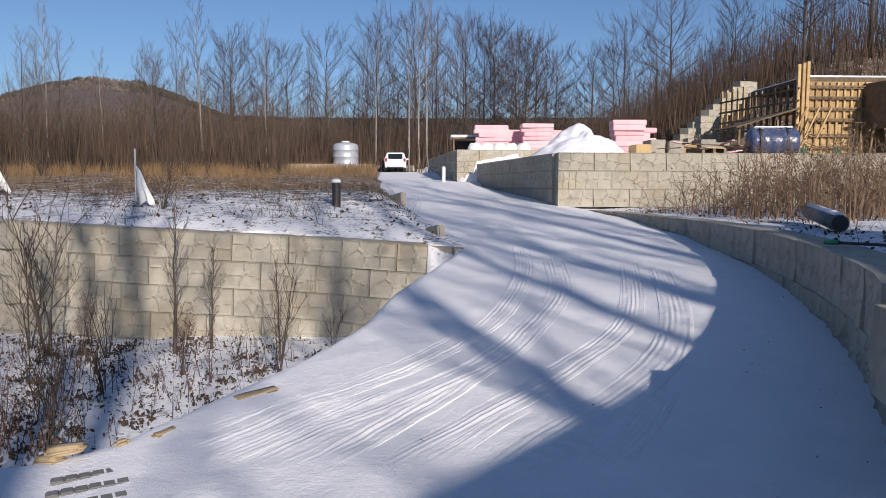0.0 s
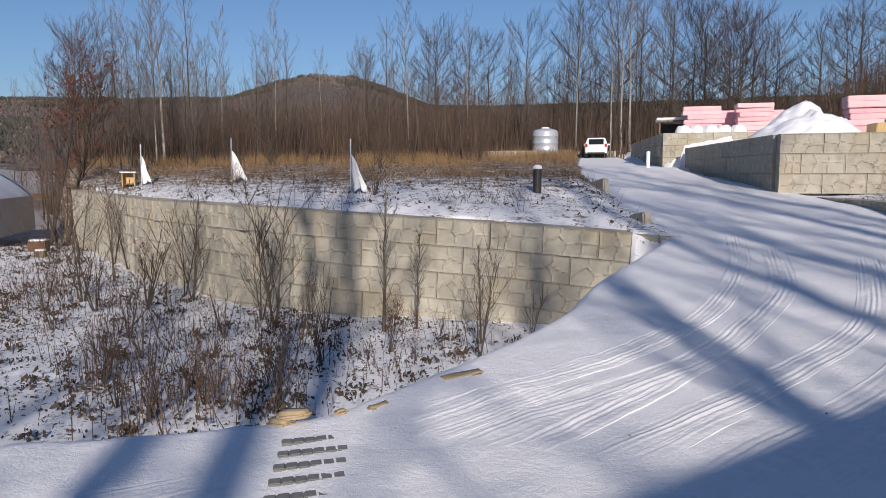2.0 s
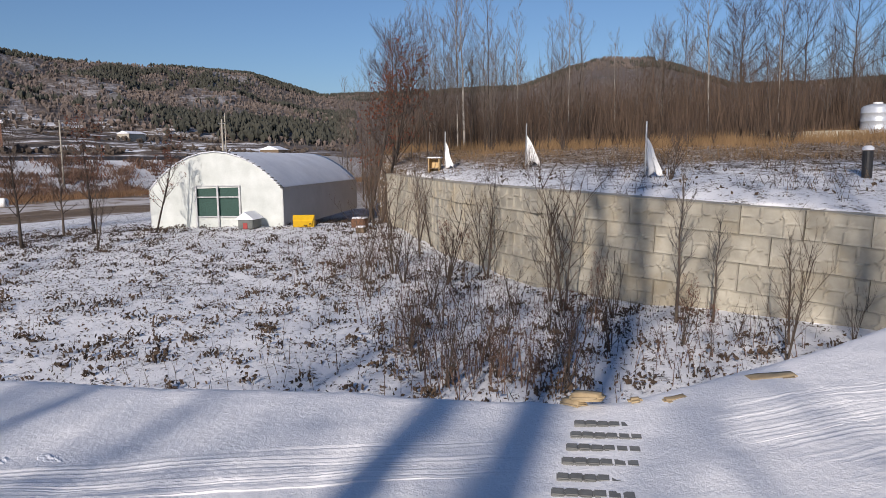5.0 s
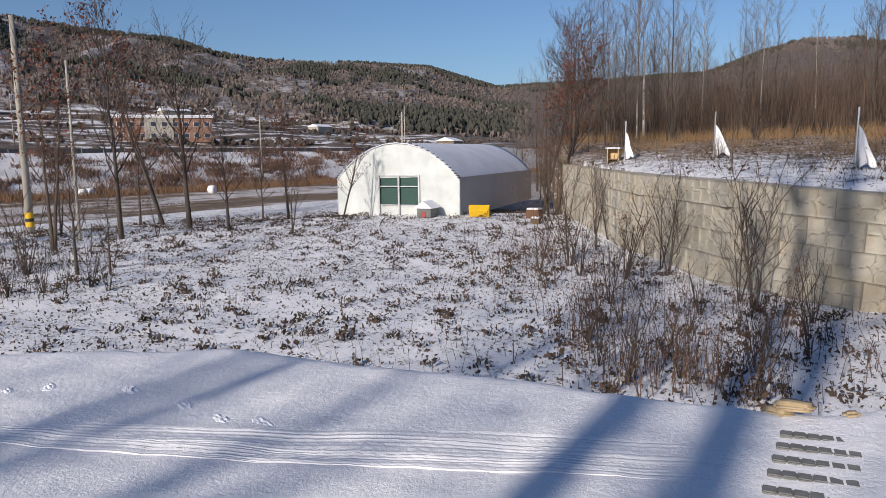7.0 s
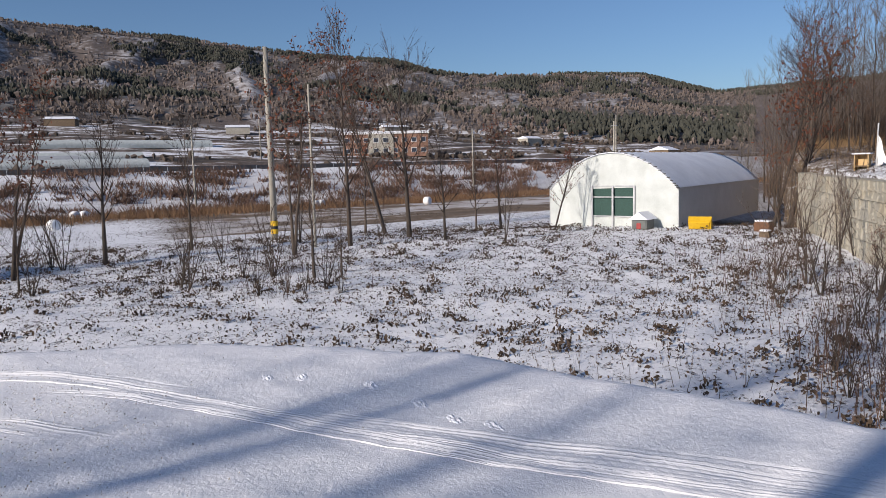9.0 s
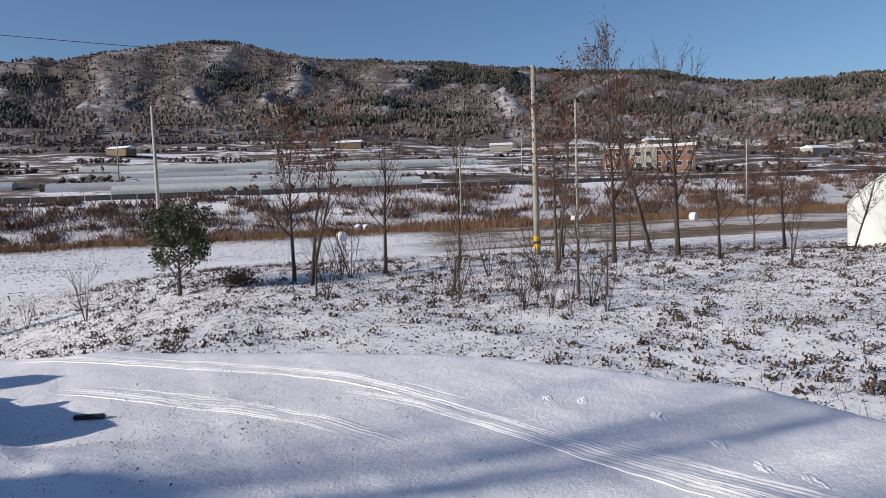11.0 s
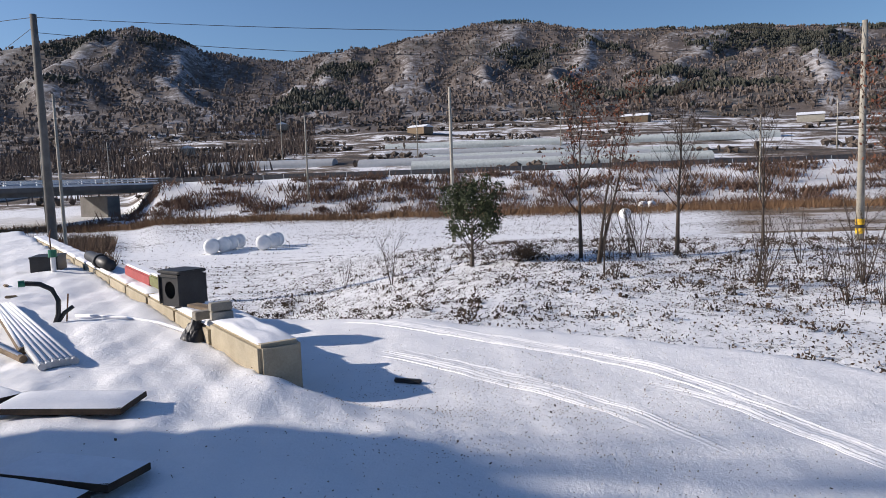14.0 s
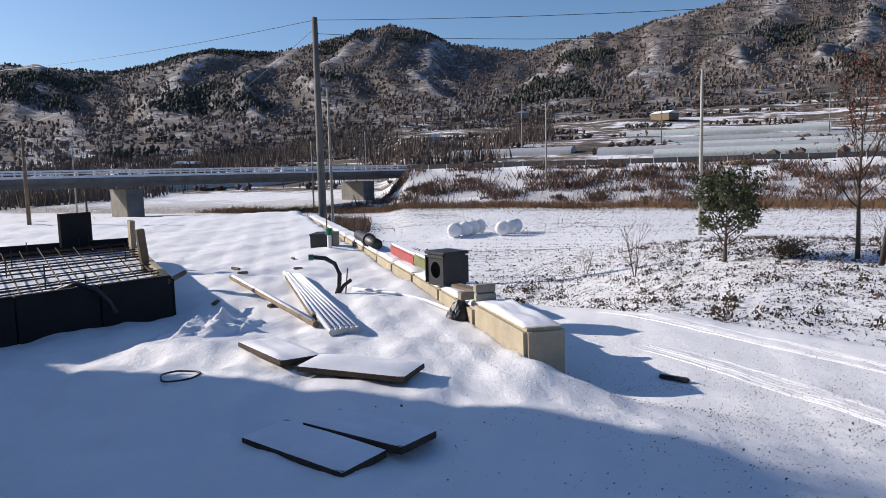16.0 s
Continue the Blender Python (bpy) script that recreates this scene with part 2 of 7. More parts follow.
NW_LINE = WALL_LEFT + [(-30.0, 33.0), (-60.0, 70.0), (-400.0, 500.0)]
HIGH = Vector((-0.974, -0.225))        # way across the valley road
SKYLINE = [(-60, 5), (15, 5), (18, 6.2), (21.3, 7.25), (24.3, 7.5), (27, 6.9), (31, 5.5), (46.5, 4.9), (49.2, 5.72), (51.8, 6.5), (57.6, 6.89), (65.1, 7.1), (67.7, 7.45),
           (70.8, 8.31), (76, 8.67), (86.8, 9.9), (98.3, 10.61), (103.1, 11.59), (107, 11.6), (112.3, 10.73), (114.9, 10.0), (119.7, 9.6), (122, 9.05),
           (128, 9.8), (130.4, 10.8), (132.7, 11.33), (141.9, 9.17), (146.4, 9.29), (153.1, 7.59), (160, 7.76), (190, 7), (300, 6)]


def barrier_axes(x, y):
    x, y = np.asarray(x, float) + 5.0, np.asarray(y, float) + 3.35
    return -0.584 * x - 0.812 * y, 0.812 * x - 0.584 * y


def road_z(y):
    return np.interp(y, [2, 5, 9, 12.7, 16, 20, 31, 58, 90], [0, 0.12, 0.38, 0.6, 0.84, 1.1, 1.8, 2.7, 3.4])


def ribs(x, y):
    """Spurs that run down the hills: 1 on their backs, 0 in the gullies."""
    x, y = np.asarray(x, float), np.asarray(y, float)
    r, az = np.hypot(x, y), np.degrees(np.arctan2(-x, y))
    lean = az + 3.0 * np.sin(r / 170.0) + 2.0 * wave(x, y, 120, 0.4) + 0.012 * r
    a = 1 - np.abs(np.sin(lean * 0.42 + 0.5 * np.sin(lean * 0.17)))
    b = 1 - np.abs(np.sin(lean * 1.15 + 1.0 + wave(x, y, 70, 1.1)))
    return (0.62 * a + 0.38 * b) * sm(44, 56, az)


def height(x, y):
    x, y = np.asarray(x, float), np.asarray(y, float)
    r = np.hypot(x, y)
    az = np.degrees(np.arctan2(-x, y))
    # valley: low field, bank of the road, terraces, hills
    u = x * HIGH.x + y * HIGH.y
    far = np.interp(u, [28, 36, 50, 70, 100, 108, 125, 128, 139, 143, 170, 240, 330, 420, 700],
                    [-1.25, -1.5, -3.4, -3.6, -3.8, -4.1, 1.9, 2.3, 2.3, 1.4, 3.4, 10.5, 22, 34, 44])
    gap = sm(131.5, 134.0, az)
    river = np.interp(u, [28, 36, 50, 70, 100, 170, 240, 330, 420, 700], [-1.25, -1.5, -3.4, -4.0, -4.6, -1.0, 7.0, 19, 33, 44])
    far = far * (1 - gap) + river * gap
    far = far + sm(45, 70, r) * wave(x, y, 6) * 0.18 + sm(160, 260, r) * (wave(x, y, 38) * 1.6 + wave(x, y, 14) * 0.5)
    crest = 950 * np.tan(np.radians(np.interp(az, [p[0] for p in SKYLINE], [p[1] for p in SKYLINE]))) + 1.6
    rise = np.interp(r, [380, 520, 700, 850, 950, 1100, 1500, 4200], [0, 0.16, 0.52, 0.86, 1.0, 0.93, 0.6, 0.3])
    hills = rise * crest * (1 + 0.0 * r) + sm(400, 600, r) * (1 - sm(820, 940, r)) * ((ribs(x, y) - 0.4) * 11 + wave(x, y, 90) * 9 + wave(x, y, 37, 1.0) * 4) * np.clip(crest / 150, 0.2, 1)
    low = np.where(r > 380, far * (1 - sm(380, 800, r)) + hills, far)
    # orchard field below the drive
    field = -1.1 + 0.45 * np.exp(-((x + 21) ** 2 + (y - 18) ** 2) / 110.0) + wave(x, y, 1.9) * 0.07 + wave(x, y, 0.7) * 0.035
    fall = sm(103, 127, az)
    field = field - 1.35 * fall * sm(12, 21, r)
    low = low - 1.2 * fall * (1 - sm(44, 54, u))
    t = sm(26, 34, r)
    z = field * (1 - t) + low * t
    # upper land north of the block wall
    up = np.interp(y, [12, 14, 20, 30, 58, 90, 300], [0.85, 1.0, 1.45, 1.95, 2.8, 4.0, 8.0]) + wave(x, y, 2.2) * 0.06
    up = up - 0.25 * sm(-4, 0.6, x) * (1 - sm(14, 20, y))
    up = up * (1 - sm(380, 800, r)) + np.where(r > 380, hills, 0)
    nw = side_of(x, y, NW_LINE)
    z = np.where(nw < -0.25, up - 0.14 * (1 - sm(0.3, 1.3, -nw)), z)
    # the drive and its rise
    a, s = barrier_axes(x, y)
    plat = road_z(y) + 0 * x
    drop = -np.interp(a, [2, 8, 25, 40], [0, 0.5, 2.8, 3.5])
    plat = np.where((s < 0) & (a > 0), plat + drop, plat)
    soft = 1 - sm(-2.5, -0.2, a)
    yard = sm(-5.6, -1.4, a) * sm(-0.35 - 2.4 * soft, 0.25 + 1.2 * soft, s) * 0.27
    plat = np.where((s < 0.12) & (a > 0), plat, plat + yard)
    plat = np.where((s > 0.12) & (a > 0), plat * (1 - sm(23.5, 27, a)) + low * sm(23.5, 27, a), plat)
    plat = plat + (wave(x, y, 0.9) * 0.013 + wave(x, y, 0.33) * 0.009 + wave(x, y, 0.17, 1.0) * 0.006 + wave(x, y, 0.09, 0.4) * 0.003) * (1 + 2.2 * sm(-3.5, -1, a) * sm(-0.6, 0.4, s))
    edge = side_of(x, y, EDGE)
    lim = (r < 60) & ((a < 27) | (y > -5))
    inside = (edge > 0) & (y < 12.6) & lim
    bank = sm(-0.9, 0.03, edge)
    z = np.where(inside, plat, np.where((y < 12.9) & (edge > -1.7) & (nw > -0.2) & lim, z * (1 - bank) + plat * bank, z))
    left = np.interp(y, [12.6, 16, 20, 27, 58, 80], [1.15, 0.45, -0.3, -1.3, -3.2, -6])
    on = sm(-0.8, 0.3, x - left) * (1 - sm(70, 85, y))
    z = np.where((y >= 12.6) & (x > left - 0.8), up * (1 - on) + plat * on, z)
    # raised ground right of the drive
    rw = side_of(x, y, WALL_RIGHT)
    bankz = 1.0 + np.clip(-rw, 0, 12) * 0.03 + wave(x, y, 1.3) * 0.05
    z = np.where((rw < -0.22) & (x > 2.4) & (y > 1.2) & (y < 30), bankz, z)
    z = np.where((x > 3.2) & (y <= 1.2) & (y > -3.5), bankz * sm(3.2, 5.5, x) + plat * (1 - sm(3.2, 5.5, x)), z)
    # block terrace and the hill behind it
    tl = side_of(x, y, [CORNER, TERRACE_LEFT_END])
    z = np.where((y > CORNER[1] + 0.5) & (y < 90) & (tl < -0.55) & (x > 0), 2.5 + wave(x, y, 1.6) * 0.05, z)
    z = np.where((y > 32.1) & (x > 2.0 - (y - 31.9) * 0.06) & (y < 90), np.maximum(z, 3.15), z)
    hill = sm(8, 30, x - 0.15 * (y - 30)) * sm(34, 52, y) * 8.5
    z = np.where((x > 2) & (y > 30) & (r < 380), z + hill, z)
    return z


def zat(x, y):
    return float(height(np.array([x]), np.array([y]))[0])


def build_ground():
    radii = np.concatenate([np.geomspace(0.25, 2.5, 12)[:-1], np.geomspace(2.5, 34, 165)[:-1], np.geomspace(34, 180, 75)[:-1], np.geomspace(180, 1100, 85)[:-1], np.geomspace(1100, 4200, 12)])
    az = np.radians(np.concatenate([np.arange(-36, 164, 0.36), np.arange(164, 324, 2.0)]))
    R, A = np.meshgrid(radii, az, indexing="ij")
    X, Y = -R * np.sin(A), R * np.cos(A)
    Zv = height(X.ravel(), Y.ravel())
    x, y = X.ravel(), Y.ravel()
    n, k = len(radii), len(az)
    verts = np.stack([x, y, Zv], 1)
    i, j = np.meshgrid(np.arange(n - 1), np.arange(k), indexing="ij")
    j2 = (j + 1) % k
    quads = np.stack([i * k + j, (i + 1) * k + j, (i + 1) * k + j2, i * k + j2], -1).reshape(-1, 4)
    verts = np.vstack([verts, [[0, 0, zat(0, 0)]]])
    faces = quads[:, ::-1].tolist() + [(int(n * k), (jj + 1) % k, jj) for jj in range(k)]
    me = bpy.data.meshes.new("ground")
    me.from_pydata(verts.tolist(), [], faces)
    me.polygons.foreach_set("use_smooth", [True] * len(me.polygons))
    # cover
    r = np.hypot(x, y)
    azd = np.degrees(np.arctan2(-x, y))
    edge, nw = side_of(x, y, EDGE), side_of(x, y, NW_LINE)
    u = x * HIGH.x + y * HIGH.y
    left = np.interp(y, [12.6, 16, 20, 27, 58, 80], [1.15, 0.45, -0.3, -1.3, -3.2, -6])
    road = ((edge > -0.12) & (y < 12.6) & (r < 60) & (barrier_axes(x, y)[0] < 25) & (side_of(x, y, WALL_RIGHT) > -0.2)) | ((y >= 12.6) & (x > left) & (y < 75) & (x < 6))
    smooth = np.where(road, 1.0, 0.6 - 0.05 * sm(11, 17, r))
    brown = np.zeros_like(x)
    upper = (nw < 0) & ~road & (y > 12)
    brown = np.where(upper, 0.2 + 0.5 * sm(16, 24, y), brown)
    smooth = np.where(upper, 0.62 - 0.06 * sm(15, 19, y), smooth)
    low = (r > 34) & ~upper & ~road
    smooth = np.where(low, np.interp(u, [30, 40, 50, 95, 104, 122, 127, 140, 150, 400], [0.5, 0.55, 0.64, 0.63, 0.5, 0.68, 0.6, 0.6, 0.55, 0.5]), smooth)
    brown = np.where(low, np.interp(u, [70, 88, 95, 110, 126], [0, 0.1, 0.7, 0.1, 0.0]), brown)
    tan = sm(92, 84, azd) * sm(36, 44, u) * (1 - sm(100, 112, u)) * low
    brown, smooth = np.maximum(brown, tan * 0.9), smooth - 0.25 * tan
    woods = np.maximum(sm(375, 400, r + wave(x, y, 60) * 60 + wave(x, y, 17) * 25), (upper & (y > 62)) * 0.6)
    woods = np.maximum(woods, (low & (azd < 47)) * 0.6)
    cover = np.zeros((n * k + 1, 4), np.float32)
    cover[:-1, 0], cover[:-1, 1], cover[:-1, 2], cover[:-1, 3] = smooth, brown, woods, np.maximum(np.maximum(0.3 * sm(103, 107, u) * (1 - sm(124, 126, u)), sm(141, 144, u)), tan * 0.55) * low
    cover[-1, 0] = 1
    lay = me.color_attributes.new("cover", "FLOAT_COLOR", "POINT")
    lay.data.foreach_set("color", cover.ravel())
    lay = me.attributes.new("rib", "FLOAT", "POINT")
    lay.data.foreach_set("value", np.append(ribs(x, y), 0.0).astype(np.float32))
    me.materials.append(m_ground)
    me.update()
    ob = new("ground", me)
    return tagged(ob, "snow-dusted ground with drive, yard, fields and wooded hills", "ground", kind="structure")


build_ground()

# ---- block walls ----
BL, BH, BD = 1.0, 0.5, 0.45


def block_mesh(seed):
    """A concrete block whose face is cast in the shape of fitted stones."""
    rnd = random.Random(seed)
    nx, nz = 28, 14
    seeds = [((i + 0.5 + rnd.uniform(-0.25, 0.25)) / 3, (j + 0.5 + rnd.uniform(-0.22, 0.22)) / 2) for i in range(3) for j in range(2)]
    verts, faces = [], []
    for j in range(nz + 1):
        for i in range(nx + 1):
            fx, fz = i / nx, j / nz
            px, pz = fx + 0.02 * math.sin(9 * fz + seed), fz + 0.05 * math.sin(8 * fx + seed * 2)
            d = sorted((abs(px - a) ** 3.2 + abs((pz - b) * 0.6) ** 3.2) ** (1 / 3.2) for a, b in seeds)
            gap = d[1] - d[0]
            out = -0.036 * max(0, 1 - gap / 0.04)
            rim = min(fx, 1 - fx) * BL, min(fz, 1 - fz) * BH
            if min(rim) < 0.012:
                out = -0.02
            verts.append(((fx - 0.5) * (BL - 0.012), out + 0.008 * math.sin(7 * fx + 5 * fz + seed), fz * (BH - 0.008)))
    for j in range(nz):
        for i in range(nx):
            q = j * (nx + 1) + i
            faces.append((q, q + 1, q + nx + 2, q + nx + 1))
    n = len(verts)
    ring = [0, nx, nz * (nx + 1) + nx, nz * (nx + 1)]
    for q in ring:
        v = verts[q]
        verts.append((v[0], BD, v[2]))
    b = [n, n + 1, n + 2, n + 3]
    bottom, top = list(range(nx + 1)), [nz * (nx + 1) + i for i in range(nx + 1)]
    lft, rgt = [j * (nx + 1) for j in range(nz + 1)], [j * (nx + 1) + nx for j in range(nz + 1)]
    faces += [tuple(bottom[::-1] + [b[0], b[1]]), tuple(top + [b[2], b[3]]), tuple(lft + [b[3], b[0]]), tuple(rgt[::-1] + [b[1], b[2]]), (b[1], b[0], b[3], b[2])]
    me = bpy.data.meshes.new("block")
    me.from_pydata(verts, [], faces)
    me.materials.append(m_block)
    me.update()
    return me


BLOCKS = [block_mesh(s) for s in range(7)]


def along(pts, d):
    """Point and heading at d metres along a line."""
    for p, q in zip(pts[:-1], pts[1:]):
        seg = math.hypot(q[0] - p[0], q[1] - p[1])
        if d <= seg or q is pts[-1]:
            t = d / seg
            return p[0] + (q[0] - p[0]) * t, p[1] + (q[1] - p[1]) * t, math.atan2(q[1] - p[1], q[0] - p[0])
        d -= seg


def block_wall(name, pts, top, courses, label, flip=False, scale=1.0, lean=0.0, seed=0):
    """Courses of blocks under the line 'top' (height at each point); the face looks to the right of the line's way, or to the left with flip."""
    rnd = random.Random(seed)
    wall = empty(name, Matrix.Identity(4), label, "retaining wall", kind="structure")
    length = sum(math.hypot(q[0] - p[0], q[1] - p[1]) for p, q in zip(pts[:-1], pts[1:]))
    dist = [0.0]
    for p, q in zip(pts[:-1], pts[1:]):
        dist.append(dist[-1] + math.hypot(q[0] - p[0], q[1] - p[1]))
    L, H = BL * scale, BH * scale
    for c in range(courses):
        d = L / 2 - (L / 2 if c % 2 else 0)
        while d < length + L / 2:
            s0, s1 = max(d - L / 2, 0.0), min(d + L / 2, length)
            dd, share = (s0 + s1) / 2, (s1 - s0) / L
            d += L
            if share < 0.15:
                continue
            x, y, h = along(pts, dd)
            z = float(np.interp(dd, dist, top)) - (c + 1) * H
            if c == 0 or z + H > zat(x + math.sin(h) * (-0.4 if flip else 0.4), y - math.cos(h) * (-0.4 if flip else 0.4)) - 0.05:
                slope = (float(np.interp(dd + 0.4, dist, top)) - float(np.interp(dd - 0.4, dist, top))) / 0.8
                ob = new("block", rnd.choice(BLOCKS))
                ob.parent = wall
                turn = h + (math.pi if flip else 0)
                back = lean * c * H
                ox, oy = math.sin(h) * back * (-1 if flip else 1), -math.cos(h) * back * (-1 if flip else 1)
                ob.matrix_world = (Matrix.Translation((x + ox, y + oy, z)) @ Matrix.Rotation(turn, 4, "Z")
                                   @ Matrix.Rotation(-math.atan(slope) * (-1 if flip else 1) * -1, 4, "Y").inverted()
                                   @ Matrix.Translation((0, rnd.uniform(-0.012, 0.012), 0)) @ Matrix.Diagonal((scale * share, scale, scale, 1)))
    return wall


# block walls are set here; the house behind the viewpoint closes the place and shades the drive
block_wall("wall_field", WALL_LEFT, WALL_LEFT_TOP, 5, "cream concrete block wall below the snowy bank", flip=True, seed=1)
block_wall("wall_drive", WALL_RIGHT, [RIGHT_TOP] * len(WALL_RIGHT), 2, "low curved concrete block wall beside the drive", flip=True, seed=2)
block_wall("wall_terrace_front", [CORNER, (11.0, 19.9), (19.5, 19.6)], [2.58] * 3, 3, "pale concrete block wall of the building terrace", seed=3)
block_wall("wall_terrace_side", [(CORNER[0] - 0.06, CORNER[1] + 0.46), TERRACE_LEFT_END], [2.58, 2.58], 3, "shaded side of the block terrace wall", flip=True, seed=4)
block_wall("wall_upper_side", [(CORNER_FAR[0] - 0.05, CORNER_FAR[1] + 0.46), (0.6, 52.0)], [3.24, 3.5], 3, "upper concrete block wall along the road", flip=True, seed=5)
block_wall("wall_upper_front", [CORNER_FAR, (8.0, 32.3)], [3.24, 3.24], 3, "upper concrete block wall behind the terrace", seed=6)


def house_behind():
    """A plain house out of view; its shade lies on the drive."""
    k = 5.2 / math.tan(radians(SUN_EL))
    off = Vector((math.sin(sa), math.cos(sa))) * k
    foot = [Vector(p) + off for p in ((-4.25, -1.3), (2.4, 6.5), (3.18, 8.3), (4.77, 13.0))]
    side = (foot[1] - foot[0]).normalized()
    back = Vector((side.y, -side.x)) * 8.0
    ring = foot + [foot[3] + back, foot[0] + back]
    house = empty("house", pose(0, 0, 0), "plain rendered house with a flat roof", "house")
    mat = surface("render_coat", (0.4, 0.38, 0.34), (0.56, 0.54, 0.5), 2.0, 0.9, local=False)
    for i in range(6):
        p, q = ring[i], ring[(i + 1) % 6]
        d = (q - p)
        bm = box(d.length, 0.25, 5.2, bevel=0.01)
        mid = (p + q) / 2
        bmesh.ops.transform(bm, matrix=Matrix.Translation((mid.x, mid.y, -0.15)) @ Matrix.Rotation(math.atan2(d.y, d.x), 4, "Z"), verts=bm.verts)
        part("wall", bm, mat, house)
    V = [(p.x, p.y, z) for z in (5.06, 5.2) for p in ring]
    add_mesh("roof", V, [tuple(range(6)), tuple(range(11, 5, -1))] + [(i, i + 6, (i + 1) % 6 + 6, (i + 1) % 6) for i in range(6)], mat, house)


house_behind()


# ---- stuff: what nobody could count ----
def scatter(n, x0, x1, y0, y1, seed, keep):
    g = np.random.default_rng(seed)
    x, y = g.uniform(x0, x1, n), g.uniform(y0, y1, n)
    k = keep(x, y, g)
    return x[k], y[k], g


def stuff(name, verts, faces, mat, label, category):
    me = bpy.data.meshes.new(name)
    me.from_pydata(np.asarray(verts).tolist(), [], np.asarray(faces).tolist())
    me.materials.append(mat)
    me.update()
    return tagged(new(name, me), label, category, kind="stuff")


def spikes(x, y, h, r, lean, g, sink=0.03, z=None):
    """Three-sided stalks that stand on the ground."""
    n = len(x)
    z = height(x, y) - sink if z is None else z
    a = g.uniform(0, 6.28, n)
    V = np.zeros((n, 4, 3))
    for k in range(3):
        V[:, k, 0], V[:, k, 1], V[:, k, 2] = x + r * np.cos(a + 2.094 * k), y + r * np.sin(a + 2.094 * k), z
    b = g.uniform(0, 6.28, n)
    V[:, 3, 0], V[:, 3, 1], V[:, 3, 2] = x + np.cos(b) * lean * h, y + np.sin(b) * lean * h, z + h
    base = (np.arange(n) * 4)[:, None]
    F = np.concatenate([base + np.array([[0, 1, 3]]), base + np.array([[1, 2, 3]]), base + np.array([[2, 0, 3]])])
    return V.reshape(-1, 3), F


def crowns(x, y, h, r, g):
    """Far trees as small faceted crowns on the ground."""
    n = len(x)
    z = height(x, y)
    a = g.uniform(0, 6.28, n)
    V = np.zeros((n, 6, 3))
    for k in range(4):
        rk = r * g.uniform(0.7, 1.25, n)
        V[:, k, 0], V[:, k, 1], V[:, k, 2] = x + rk * np.cos(a + 1.571 * k), y + rk * np.sin(a + 1.571 * k), z + h * g.uniform(0.45, 0.75, n)
    V[:, 4, 0], V[:, 4, 1], V[:, 4, 2] = x, y, z - 0.5
    V[:, 5, 0], V[:, 5, 1], V[:, 5, 2] = x + g.normal(0, 0.3, n), y + g.normal(0, 0.3, n), z + h
    b = (np.arange(n) * 6)[:, None]
    F = [b + np.array([[k, (k + 1) % 4, 5]]) for k in range(4)] + [b + np.array([[(k + 1) % 4, k, 4]]) for k in range(4)]
    return V.reshape(-1, 3), np.concatenate(F)


def flakes(x, y, z, size, g, flat=0.5):
    """Small crooked leaves."""
    n = len(x)
    c = np.stack([x, y, z], 1)
    d1, d2 = g.normal(size=(n, 3)), g.normal(size=(n, 3))
    d1[:, 2] *= flat
    d2[:, 2] *= flat
    d1 /= np.linalg.norm(d1, axis=1)[:, None]
    d2 /= np.linalg.norm(d2, axis=1)[:, None]
    s = size[:, None]
    V = np.stack([c - d1 * s * 0.5, c + d2 * s * 0.35, c + d1 * s * 0.5, c - d2 * s * 0.3], 1).reshape(-1, 3)
    b = (np.arange(n) * 4)[:, None]
    return V, np.concatenate([b + np.array([[0, 1, 2]]), b + np.array([[0, 2, 3]])])


def both(*parts):
    V, F, o = [], [], 0
    for v, f in parts:
        V.append(v)
        F.append(f + o)
        o += len(v)
    return np.concatenate(V), np.concatenate(F)


def in_field(x, y, g):
    return (side_of(x, y, EDGE) < -0.35) & (side_of(x, y, NW_LINE) > 0.15) & (np.hypot(x, y) < 36)


# leaf litter and low dead plants in the orchard field
x, y, g = scatter(125000, -34, 0, -16, 24, 11, lambda x, y, g: in_field(x, y, g) & (g.random(len(x)) < np.clip(1.9 - np.hypot(x, y) / 26, 0.2, 1)) & (wave(x, y, 1.1) + g.normal(0, 0.5, len(x)) > -0.45))
litter = flakes(x, y, height(x, y) + g.uniform(0, 0.035, len(x)), g.uniform(0.025, 0.075, len(x)), g, 1.0)
cx, cy, g = scatter(4200, -32, 0, -14, 22, 12, lambda x, y, g: in_field(x, y, g) & (wave(x, y, 2.3, 2.0) + g.normal(0, 0.9, len(x)) > 0.1))
k = np.repeat(np.arange(len(cx)), 26)
hh = np.abs(g.normal(0, 0.06, len(k))) + 0.01
px_, py_ = cx[k] + g.normal(0, 0.085, len(k)), cy[k] + g.normal(0, 0.085, len(k))
clump = flakes(px_, py_, height(px_, py_) + hh, g.uniform(0.035, 0.105, len(k)), g, 1.6)
V, F = both(litter, clump)
stuff("leaf_litter", V, F, m_weed, "dark dead leaves and low weeds poking through snow", "weeds")

# bare stalks near the foot of the block wall
x, y, g = scatter(1500, -13, -0.8, 4.5, 15, 13, lambda x, y, g: in_field(x, y, g) & (wave(x, y, 1.6, 1.0) + g.normal(0, 0.5, len(x)) > 0.15))
V, F = spikes(x, y, g.uniform(0.12, 0.6, len(x)) * g.uniform(0.4, 1, len(x)), np.full(len(x), 0.006), 0.25, g)
stuff("dead_stalks", V, F, m_weed, "thin dark dead stalks standing in snow", "weeds")


